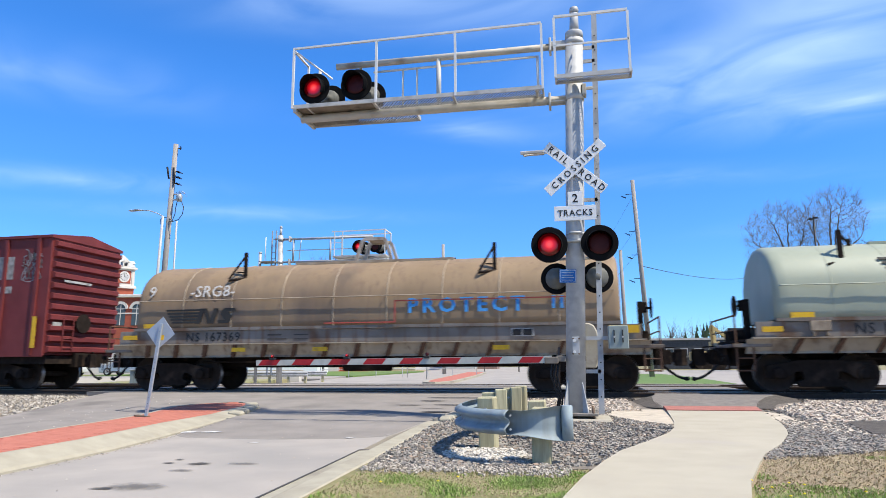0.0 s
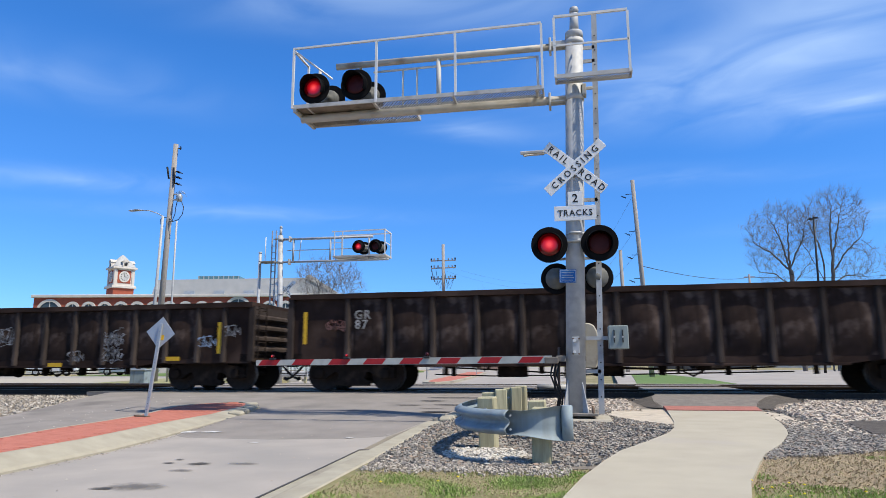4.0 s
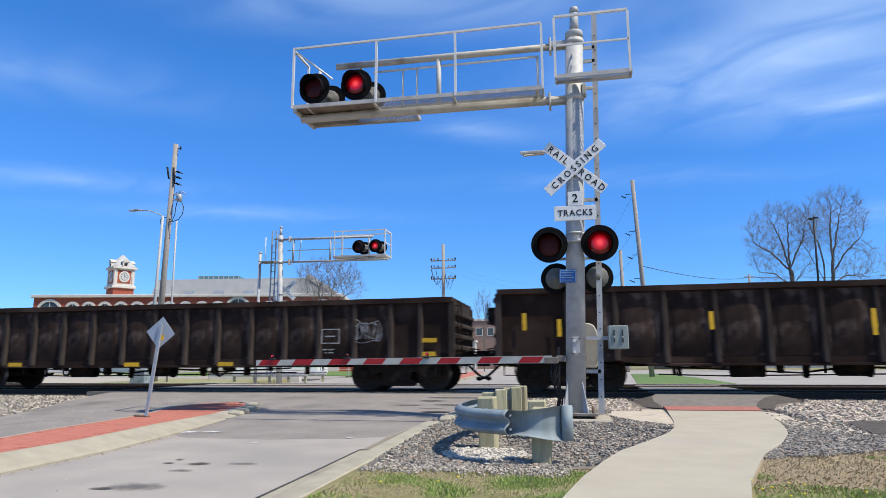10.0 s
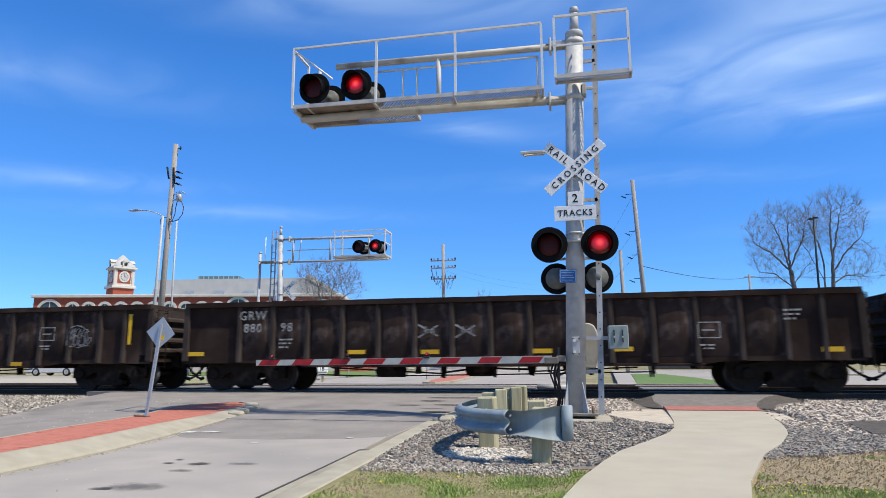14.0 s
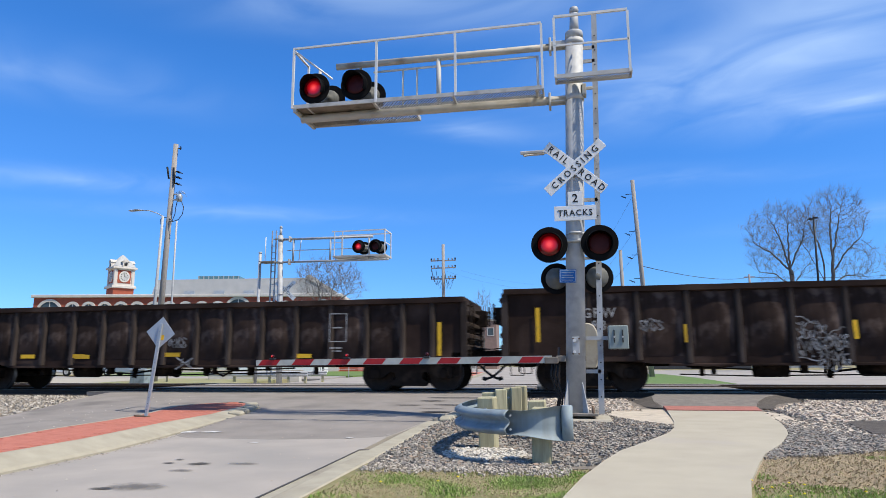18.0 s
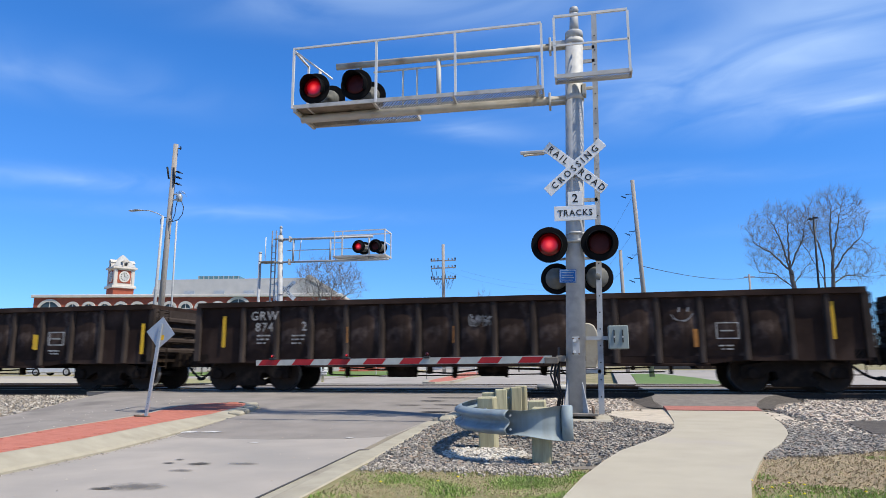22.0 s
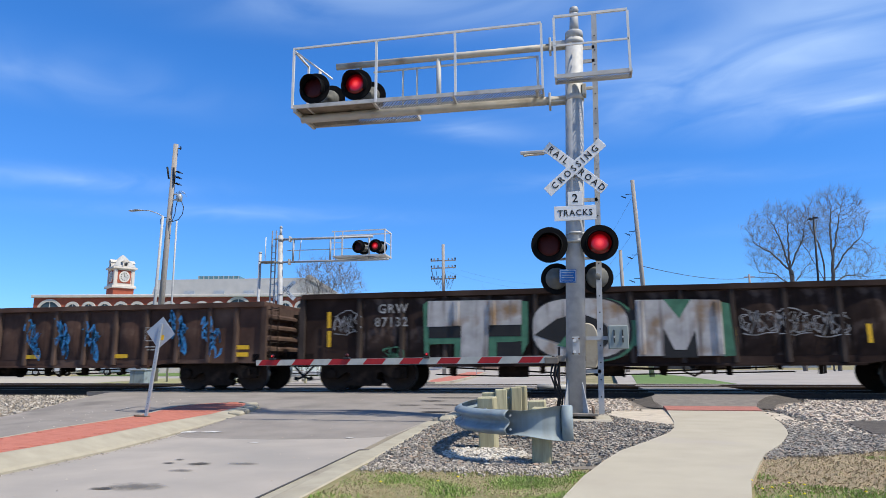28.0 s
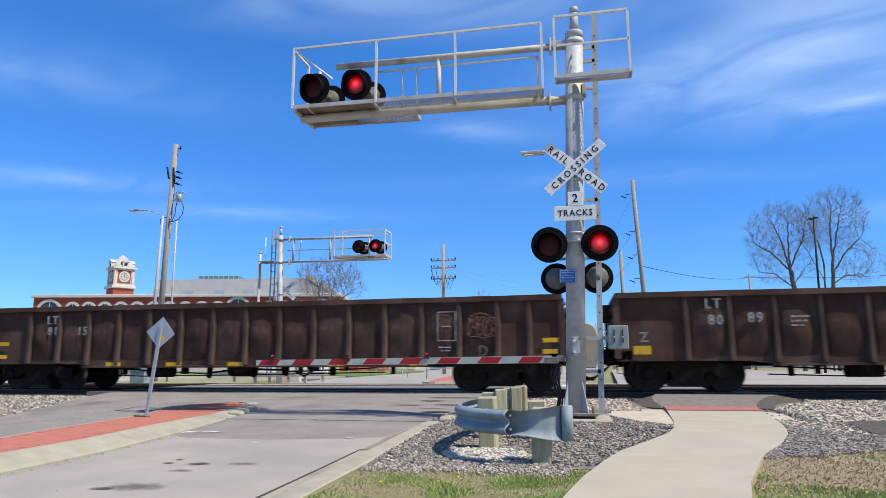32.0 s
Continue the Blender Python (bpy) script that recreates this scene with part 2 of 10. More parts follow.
GEAR = surface("weathered_gear", (0.22, 0.195, 0.16), (0.13, 0.115, 0.10), 7, 0.75, stain=(0.32, 0.30, 0.27), stain_scale=3)
W_BEAM = surface("guardrail_steel", (0.27, 0.325, 0.35), (0.215, 0.265, 0.285), 5, 0.7, 0.1, bump=0.06, stain=(0.17, 0.20, 0.215), stain_scale=3.0, drip=(0.19, 0.215, 0.22))
POST_WOOD = surface("treated_timber", (0.43, 0.395, 0.25), (0.33, 0.30, 0.185), 6, 0.9, stretch_by=(7, 7, 0.8), bump=0.08, vary=0.18, stain=(0.24, 0.22, 0.14), stain_scale=1.6, stain_from=0.6)
POLE_WOOD = surface("pole_timber", (0.36, 0.335, 0.31), (0.26, 0.24, 0.22), 5, 0.9, stretch_by=(6, 6, 0.6), bump=0.2)
BARK = surface("bark", (0.10, 0.09, 0.082), (0.15, 0.135, 0.122), 3, 0.95)
RAIL_ALU = surface("bright_handrail", (0.74, 0.73, 0.70), (0.64, 0.63, 0.60), 6, 0.5, 0.05)
GRATE = surface("grating_steel", (0.27, 0.265, 0.25), (0.20, 0.195, 0.185), 6, 0.65)
TWIG = surface("twigs", (0.15, 0.135, 0.125), (0.19, 0.175, 0.165), 3, 0.95)
EVERGREEN = surface("evergreen_needles", (0.03, 0.055, 0.03), (0.05, 0.08, 0.04), 3, 0.95)
GLASS = surface("window_glass", (0.05, 0.07, 0.075), (0.08, 0.10, 0.11), 1, 0.12)
BRICK = surface("red_brick", (0.36, 0.095, 0.055), (0.29, 0.075, 0.045), 2, 0.9, bump=0.2, bump_scale=12)
LIMESTONE = surface("limestone_trim", (0.60, 0.56, 0.50), (0.52, 0.485, 0.43), 2, 0.85)
ROOF_GREY = surface("standing_seam_roof", (0.46, 0.46, 0.44), (0.40, 0.40, 0.385), 1, 0.55)
TEAL = surface("skylight_glass", (0.10, 0.20, 0.22), (0.13, 0.25, 0.27), 2, 0.25)
WIRE = surface("cable", (0.03, 0.03, 0.032), (0.05, 0.05, 0.052), 4, 0.7)
APPROACH = surface("worn_approach", (0.285, 0.258, 0.23), (0.225, 0.205, 0.185), 1.6, 0.9, bump=0.25, bump_scale=140, stain=(0.16, 0.147, 0.135), stain_scale=0.5, stain_from=0.56, sheen=0.1)
SAND = surface("pale_sand", (0.56, 0.49, 0.385), (0.45, 0.385, 0.30), 5, 0.95, bump=0.4, bump_scale=80, stain=(0.36, 0.31, 0.25), stain_scale=3)


def feathered(name, tone, second, strength=0.9):
    """A stain whose edge frays out into the surface under it."""
    m = surface(name, tone, second, 7, 0.85)
    n, l = m.node_tree.nodes, m.node_tree.links
    where = n.new("ShaderNodeTexCoord")
    off = n.new("ShaderNodeVectorMath")
    off.operation = "DISTANCE"
    off.inputs[1].default_value = (0.5, 0.5, 0.0)
    flatten = n.new("ShaderNodeVectorMath")
    flatten.operation = "MULTIPLY"
    flatten.inputs[1].default_value = (1, 1, 0)
    l.new(where.outputs["Generated"], flatten.inputs[0])
    l.new(flatten.outputs[0], off.inputs[0])
    fray = n.new("ShaderNodeTexNoise")
    fray.inputs["Scale"].default_value, fray.inputs["Detail"].default_value = 9.0, 6
    l.new(where.outputs["Object"], fray.inputs["Vector"])
    joined = n.new("ShaderNodeMath")
    joined.operation = "MULTIPLY_ADD"
    joined.inputs[1].default_value = 0.55
    l.new(fray.outputs["Fac"], joined.inputs[0])
    l.new(off.outputs["Value"], joined.inputs[2])
    cover = n.new("ShaderNodeMapRange")
    cover.inputs["From Min"].default_value, cover.inputs["From Max"].default_value = 0.42, 0.66
    cover.inputs["To Min"].default_value, cover.inputs["To Max"].default_value = strength, 0.0
    l.new(joined.outputs[0], cover.inputs["Value"])
    l.new(cover.outputs[0], n["Principled BSDF"].inputs["Alpha"])
    return m


OIL = feathered("oil_stain", (0.05, 0.048, 0.045), (0.08, 0.075, 0.07))
SMUDGE = feathered("road_smudge", (0.11, 0.105, 0.098), (0.15, 0.14, 0.13), 0.6)
OLD_PAINT = feathered("worn_white_paint", (0.66, 0.65, 0.62), (0.50, 0.49, 0.46), 0.95)
TAR_EDGE = surface("crumbled_asphalt", (0.115, 0.10, 0.085), (0.075, 0.066, 0.058), 9, 0.95, bump=0.8, bump_scale=45)


# ---- mesh helpers ----
def box(bm, x0, x1, y0, y1, z0, z1):
    v = [bm.verts.new((x, y, z)) for z in (z0, z1) for y in (y0, y1) for x in (x0, x1)]
    for f in ((0, 2, 3, 1), (4, 5, 7, 6), (0, 1, 5, 4), (2, 6, 7, 3), (0, 4, 6, 2), (1, 3, 7, 5)):
        bm.faces.new([v[i] for i in f])
    return v


def tube(bm, a, b, ra, rb=None, n=10, caps=True):
    a, b = Vector(a), Vector(b)
    rb = ra if rb is None else rb
    turn = (b - a).to_track_quat("Z", "Y").to_matrix()
    rings = []
    for p, r in ((a, ra), (b, rb)):
        rings.append([bm.verts.new(p + turn @ Vector((r * math.cos(k * math.tau / n), r * math.sin(k * math.tau / n), 0))) for k in range(n)])
    for k in range(n):
        f = bm.faces.new((rings[0][k], rings[0][(k + 1) % n], rings[1][(k + 1) % n], rings[1][k]))
        f.smooth = n > 6
    if caps:
        bm.faces.new(rings[0][::-1])
        bm.faces.new(rings[1])


def bent_tube(bm, pts, r, n=6):
    """One unbroken tube along a bent line."""
    pts = [Vector(p) for p in pts]
    rings = []
    for i, p in enumerate(pts):
        d = (pts[min(i + 1, len(pts) - 1)] - pts[max(i - 1, 0)]).normalized()
        turn = d.to_track_quat("Z", "Y").to_matrix()
        rings.append([bm.verts.new(p + turn @ Vector((r * math.cos(k * math.tau / n), r * math.sin(k * math.tau / n), 0))) for k in range(n)])
    for a, b in zip(rings, rings[1:]):
        shift = min(range(n), key=lambda s: sum((a[k].co - b[(k + s) % n].co).length for k in range(n)))
        for k in range(n):
            f = bm.faces.new((a[k], a[(k + 1) % n], b[(k + 1 + shift) % n], b[(k + shift) % n]))
            f.smooth = True
    bm.faces.new(rings[0][::-1])
    bm.faces.new(rings[-1])


def prism(bm, profile, axis, lo, hi, caps=True):
    """A profile of (u, v) pairs drawn out along an axis: x with (y, z), y with (x, z), z with (x, y)."""
    def at(u, v, w):
        return {"x": (w, u, v), "y": (u, w, v), "z": (u, v, w)}[axis]
    a = [bm.verts.new(at(u, v, lo)) for u, v in profile]
    b = [bm.verts.new(at(u, v, hi)) for u, v in profile]
    n = len(profile)
    for k in range(n):
        bm.faces.new((a[k], a[(k + 1) % n], b[(k + 1) % n], b[k]))
    if caps:
        bm.faces.new(a[::-1])
        bm.faces.new(b)


def lathe(bm, origin, axis, rings, n=24):
    """Rings of (along, radius) about an axis direction."""
    turn = Vector(axis).to_track_quat("Z", "Y").to_matrix()
    o = Vector(origin)
    loops = [[bm.verts.new(o + turn @ Vector((r * math.cos(k * math.tau / n), r * math.sin(k * math.tau / n), h))) for k in range(n)] for h, r in rings]
    for a, b in zip(loops, loops[1:]):
        for k in range(n):
            f = bm.faces.new((a[k], a[(k + 1) % n], b[(k + 1) % n], b[k]))
            f.smooth = True
    bm.faces.new(loops[0][::-1])
    bm.faces.new(loops[-1])


def finish(bm, name, material, bevel=0.0):
    if bevel:
        bmesh.ops.bevel(bm, geom=bm.edges[:], offset=bevel, segments=1, affect="EDGES", clamp_overlap=True)
    bmesh.ops.recalc_face_normals(bm, faces=bm.faces[:])
    me = bpy.data.meshes.new(name)
    bm.to_mesh(me)
    bm.free()
    for m in (material if isinstance(material, (list, tuple)) else [material]):
        me.materials.append(m)
    return me


def part(name, bm, material, parent=None, label="", bevel=0.0, at=None):
    """Links a bmesh, or a finished mesh, as one mesh object under a thing or a part."""
    me = finish(bm, name, material, bevel) if isinstance(bm, bmesh.types.BMesh) else bm
    ob = new(name, me)
    ob.parent = parent
    if at is not None:
        ob.matrix_basis = at
    if label:
        ob["label"] = label
    return ob


def thing(name, label, category, at=None, group="", kind=""):
    ob = new(name)
    ob.empty_display_size = 0.2
    if at is not None:
        ob.matrix_basis = at
    return tagged(ob, label, category, group, kind)


def boxes(*rows):
    bm = bmesh.new()
    for r in rows:
        box(bm, *r)
    return bm


def tubes(*rows):
    bm = bmesh.new()
    for a, b, r, *n in rows:
        tube(bm, a, b, r, r, n[0] if n else 10)
    return bm


LETTERS = {}


def lettering(text, size, material, width=1.0, bold=0.012, space=1.12):
    """Raised letters of the built-in font, centred, standing in the xz plane and facing -y."""
    key = (text, size, material.name, width, bold, space)
    if key not in LETTERS:
        cu = bpy.data.curves.new("letters", "FONT")
        cu.body, cu.size, cu.align_x, cu.align_y, cu.extrude = text, size, "CENTER", "CENTER", 0.003
        cu.offset, cu.space_character = size * bold, space
        cu.resolution_u = 2
        ob = bpy.data.objects.new("letters", cu)
        me = bpy.data.meshes.new_from_object(ob)
        bpy.data.objects.remove(ob)
        me.transform(pose(0, 0, 0, 90) @ Matrix.Diagonal((width, 1, 1, 1)))
        me.materials.clear()
        me.materials.append(material)
        LETTERS[key] = me
    return LETTERS[key]


def loose(name, verts, faces, material, label, category):
    me = bpy.data.meshes.new(name)
    me.from_pydata(verts, [], faces)
    me.materials.append(material)
    return tagged(new(name, me), label, category, kind="stuff")


# ---- the ground ----
RAIL_Z = 0.19
TRACKS = (17.55, 21.85)


def smooth_step(a, b, v):
    t = min(max((v - a) / (b - a), 0), 1)
    return t * t * (3 - 2 * t)


def rise(y):
    """Height of the road: a kerb's height below the verge, up over the two tracks, and down again."""
    return -0.13 + 0.295 * smooth_step(8.4, 16.1, y) - 0.26 * smooth_step(23.4, 29.0, y)


def sheet(name, outline, material, label, category, z=0.0, step=0.6, follow=None, kind="structure", thick=0.12):
    """A slab over strips of (y, x_left, x_right); follow(y) gives the height of its top."""
    bm = bmesh.new()
    rows = []
    for (ya, la, ra), (yb, lb, rb) in zip(outline, outline[1:]):
        n = max(1, round(abs(yb - ya) / step))
        for k in range(n):
            t = k / n
            rows.append((ya + (yb - ya) * t, la + (lb - la) * t, ra + (rb - ra) * t))
    rows.append(outline[-1])
    top, low = [], []
    for y, l, r in rows:
        h = z + (follow(y) if follow else 0)
        top.append((bm.verts.new((l, y, h)), bm.verts.new((r, y, h))))
        low.append((bm.verts.new((l, y, h - thick)), bm.verts.new((r, y, h - thick))))
    for k in range(len(rows) - 1):
        (a, b), (c, d) = top[k], top[k + 1]
        bm.faces.new((a, b, d, c))
        (e, f), (g, i) = low[k], low[k + 1]
        bm.faces.new((a, c, g, e))
        bm.faces.new((b, f, i, d))
    bm.faces.new((top[0][0], low[0][0], low[0][1], top[0][1]))
    bm.faces.new((top[-1][0], top[-1][1], low[-1][1], low[-1][0]))
    return tagged(part(name, bm, material), label, category, kind=kind)


bm = bmesh.new()
bmesh.ops.create_grid(bm, x_segments=40, y_segments=40, size=1500)
for v in bm.verts:
    v.co.z = -0.22
tagged(part("ground", bm, GRASS_SOIL), "wide flat ground of worn grass and bare soil", "ground", kind="structure")

sheet("road", [(-12, -10.4, -2.42), (4.4, -10.4, -2.5), (6.5, -10.5, -2.59), (9.2, -10.65, -2.72), (11, -10.85, -2.55), (12.6, -11.35, -2.3), (14.5, -12.0, -1.9), (16.02, -12.6, -1.3)],
      ROAD, "pale grey concrete road rising to the rails", "road", 0.0, step=0.4, follow=rise)
sheet("shoulder_west", [(-12, -40, -10.4), (6.5, -40, -10.5), (9.2, -40, -10.65), (11, -40, -10.85), (12.7, -40, -11.4)], BALLAST, "dry verge beyond the road", "verge", -0.1, thick=0.2)
sheet("road_beyond", [(23.5, -14, -1.4), (30, -15, -1.2), (60, -17.5, 0.5), (140, -24, 6)], ROAD, "grey street running away beyond the tracks", "road", 0.002, follow=rise)
sheet("street_across", [(26.5, 1.5, 70), (75, 3.5, 70)], ROAD, "grey paved lot and street beside the tracks", "road", 0.0)
sheet("street_across_left", [(38, -80, -15.5), (45, -80, -16.4)], ROAD, "grey side street parallel to the tracks", "road", 0.0)
# crossing panels between and outside the rails
for k, (y0, y1) in enumerate(((16.05, 16.76), (16.92, 18.19), (18.35, 21.06), (21.22, 22.49), (22.65, 23.5))):
    sheet("crossing_panel", [(y0, -13.4, -1.3), (y1, -13.4, -1.3)], ASPHALT if k in (0, 2, 4) else ROAD, "weathered crossing surface laid level with the rails", "crossing", 0.172, step=2)
    sheet("footway_panel", [(y0, 1.75, 4.3), (y1, 1.75, 4.3)], ASPHALT, "dark asphalt footway laid level with the rails", "crossing", 0.168, step=2)

# footpath
PATH = [(-6, -1.2, 0.0), (2.0, -0.55, 0.62), (4.76, -0.12, 1.07), (5.5, 0.0, 1.24), (6.4, 0.2, 1.52), (7.1, 0.38, 1.75), (8.0, 0.74, 2.15), (9.0, 1.1, 2.5), (9.6, 1.24, 2.66), (10.6, 1.37, 2.86),
        (11.6, 1.45, 2.98), (12.65, 1.53, 3.13)]
sheet("footpath", PATH, CONCRETE, "curving pale concrete footpath leading to the rails", "footpath", 0.03, step=0.4, follow=lambda y: 0.05 * smooth_step(10, 16, y))
sheet("warning_strip", [(12.66, 1.53, 3.13), (13.55, 1.57, 3.25)], TACTILE, "red tactile warning strip across the footpath", "tactile strip", 0.045, step=0.3, follow=lambda y: 0.05 * smooth_step(10, 16, y))
sheet("footway_ramp", [(13.56, 1.55, 3.3), (14.6, 1.5, 3.55), (15.4, 1.55, 3.9), (16.04, 1.7, 4.3)], ASPHALT, "short dark asphalt ramp up to the rails", "ramp", 0.016, step=0.4, follow=lambda y: 0.155 * smooth_step(13.0, 16.1, y) + 0.01, thick=0.4)
for inner, outer in (((1.58, 1.53, 1.58, 1.74), (1.38, 1.05, 1.0, 1.2)), ((3.27, 3.52, 3.87, 4.26), (3.55, 4.15, 4.75, 5.0))):
    bm = bmesh.new()
    ys = (13.55, 14.6, 15.4, 16.0)
    top = [bm.verts.new((x, y, 0.026 + 0.155 * smooth_step(13.0, 16.1, y))) for x, y in zip(inner, ys)]
    low = [bm.verts.new((x, y, 0.035)) for x, y in zip(outer, ys)]
    for k in range(3):
        bm.faces.new((top[k], top[k + 1], low[k + 1], low[k]))
    bm.faces.new((top[-1], low[-1], bm.verts.new((outer[-1], 16.04, -0.1)), bm.verts.new((inner[-1], 16.04, -0.1))))
    tagged(part("ramp_shoulder", bm, TAR_EDGE), "crumbling dark asphalt shoulder of the ramp", "ramp", kind="structure")
sheet("sand_strip", [(9.9, 1.2, 1.3), (10.7, 0.85, 1.38), (11.8, 0.42, 1.46), (12.6, 0.5, 1.52), (13.3, 0.8, 1.56)], SAND, "pale sandy patch beside the footpath", "sand", 0.02, step=0.3, thick=0.1)
sheet("sand_strip", [(9.1, 3.38, 3.46), (9.5, 3.26, 3.62), (9.9, 3.05, 3.64), (10.25, 2.78, 3.64), (10.6, 2.82, 3.66), (11.0, 2.88, 3.5), (11.4, 2.95, 3.3), (12.4, 3.08, 3.42), (13.0, 3.18, 3.3)], SAND, "pale sandy patch between path and gravel", "sand", 0.016, step=0.3, thick=0.1)
# flat dark area right of the sand: a wider strip under a smaller pad
sheet("asphalt_strip", [(9.2, 3.72, 3.8), (10.0, 3.74, 6.0), (10.9, 3.85, 7.0), (11.35, 4.4, 7.0)], TAR, "dark flat strip beside the gravel", "asphalt", 0.028, step=0.3, thick=0.08)

sheet("asphalt_pad", [(9.2, 3.5, 4.3), (9.32, 3.56, 4.5), (10.2, 3.7, 5.2), (10.9, 3.84, 5.6), (11.03, 4.0, 5.6)], TAR_EDGE, "flat dark pad among the gravel", "pad", 0.034, step=0.3, thick=0.1)
# kerb of the near lane
bm = bmesh.new()
line = [(-12, -2.42), (3, -2.49), (4.4, -2.5), (5.5, -2.55), (6.5, -2.59), (7.8, -2.66), (7.87, -2.664), (9.1, -2.73), (9.7, -2.75), (10.3, -2.77)]
prof = [(0.0, -0.25, 1), (0.0, -0.125, 1), (0.30, -0.112, 1), (0.345, -0.02, 0), (0.38, 0.008, 0), (0.40, 0.014, 0), (0.58, 0.014, 0), (0.60, 0.0, 0), (0.60, -0.25, 0)]
rings = [[bm.verts.new((x + (max(u, 0.285) if y > 7.85 else u), y, max(w + low * (rise(y) + 0.13), w))) for u, w, low in prof] for y, x in line]
for a, b in zip(rings, rings[1:]):
    for k in range(len(prof) - 1):
        bm.faces.new((a[k], a[k + 1], b[k + 1], b[k]))
bm.faces.new(rings[0])
bm.faces.new(rings[-1][::-1])
tagged(part("kerb", bm, KERB), "worn buff concrete kerb and gutter beside the lane", "kerb", kind="structure")
sheet("gutter_joint", [(-12, -2.435, -2.412), (4.4, -2.512, -2.49), (6.5, -2.602, -2.58), (7.84, -2.672, -2.65), (7.845, -2.672, -2.39), (7.865, -2.672, -2.385)], JOINT, "dark tarred joint along the gutter", "joint", 0.012, follow=rise, thick=0.03, step=0.3)
for k in range(3):
    y = 10.3 + k * 0.45
    kb = thing("kerb_stone", "broken low kerb stone level with the road", "kerb", pose(-2.13 - 0.02 * k, y, 0.02, 2, 3 * (k % 2), 6 - 5 * k), kind="structure")
    part("stone", boxes((-0.07, 0.12, 0, 0.3, -0.06, 0.05 - 0.008 * k)), KERB, kb, bevel=0.03)

# raised median with red pavers
median = thing("median", "raised traffic median with red pavers and buff kerb", "median", kind="structure")
edge_r = [(-12, -5.3), (5.6, -5.5), (7.2, -5.62), (9.28, -6.0), (11.08, -6.2), (11.9, -6.3), (12.4, -6.42), (12.8, -6.68), (13.0, -7.0)]
edge_l = [(-12, -7.2), (5.6, -7.0), (7.2, -7.22), (8.14, -7.44), (9.48, -7.62), (10.43, -7.8), (11.1, -7.98), (11.73, -8.1), (12.2, -8.1), (12.61, -7.9), (12.9, -7.5), (13.0, -7.05)]
MED_Z = 0.02


def med_z(y):
    """The median's top: level, then just above the climbing road."""
    return max(MED_Z, rise(y) + 0.06)


bm = bmesh.new()
for side, sgn in ((edge_r, -1), (edge_l, 1)):
    fine = []
    for (ya, xa), (yb, xb) in zip(side, side[1:]):
        n = max(1, round((yb - ya) / 0.35))
        fine += [(ya + (yb - ya) * k / n, xa + (xb - xa) * k / n) for k in range(n)]
    fine.append(side[-1])
    prof = [(0.0, 0.0), (0.012, 0.25), (0.05, 0.42), (0.34, 0.97), (0.37, 1.0), (0.40, 1.0), (0.40, 0.0)] if sgn < 0 else [(0.0, 0.0), (0.01, 0.85), (0.03, 1.0), (0.09, 1.0), (0.09, 0.0)]
    rings = []
    for y, x in fine:
        foot, close = rise(y) - 0.02, 1 - 0.7 * smooth_step(11.6, 13.0, y)
        rings.append([bm.verts.new((x + sgn * u * close, y, -0.25 if w == 0 else foot + (med_z(y) - foot) * w)) for u, w in prof])
    for a, b in zip(rings, rings[1:]):
        for k in range(len(prof) - 1):
            bm.faces.new((a[k], a[k + 1], b[k + 1], b[k]))
    bm.faces.new(rings[0])
    bm.faces.new(rings[-1])
part("kerb_edge", bm, KERB, median)
for k in range(6):
    y = 11.45 + 0.24 * k
    x = np.interp(y, [e[0] for e in edge_r], [e[1] for e in edge_r])
    part("nose_stone", boxes((-0.13, 0.13, -0.105, 0.105, -0.2, 0.012 + 0.014 * (k % 2))), KERB, median, bevel=0.028, at=pose(x - 0.06, y, med_z(y), 2, 5 - 4 * (k % 3), 8 + 5 * k))
row_mesh = finish(boxes((-0.0992, 0.0992, -0.0492, 0.0492, -0.05, 0.0)), "paver", RED_PAVER, 0.003)
bm = bmesh.new()
count = 0
for k in range(84):
    y = 4.6 + k * 0.1
    for j in range(18):
        x = -8.9 + j * 0.2 + (0.1 if k % 2 else 0)
        r = np.interp(y, [e[0] for e in edge_r], [e[1] for e in edge_r]) - 0.1 - 0.4 * (1 - 0.7 * smooth_step(11.6, 13.0, y))
        l = np.interp(y, [e[0] for e in edge_l], [e[1] for e in edge_l]) + 0.19
        if l <= x <= r:
            if count < 290 and y > 8.6:
                part("paver", row_mesh, None, median, at=pose(x, y, med_z(y) + 0.001 + random.uniform(-0.0008, 0.0008)))
                count += 1
            else:
                box(bm, x - 0.099, x + 0.099, y - 0.049, y + 0.049, med_z(y) - 0.05, med_z(y) + 0.001)
part("paver_rest", bm, RED_PAVER, median)["kind"] = "stuff"
sheet("median_bed", [(-12, -7.12, -5.69), (5.6, -6.92, -5.89), (7.2, -7.14, -6.01), (8.14, -7.36, -6.2), (9.3, -7.52, -6.39), (10.43, -7.72, -6.52), (11.1, -7.9, -6.59), (11.73, -8.02, -6.66), (12.2, -8.02, -6.6), (12.6, -7.8, -6.72), (12.8, -7.55, -6.85)], RED_PAVER, "red mortar bed under the median pavers", "median", -0.002, step=0.3, follow=med_z, thick=0.25)

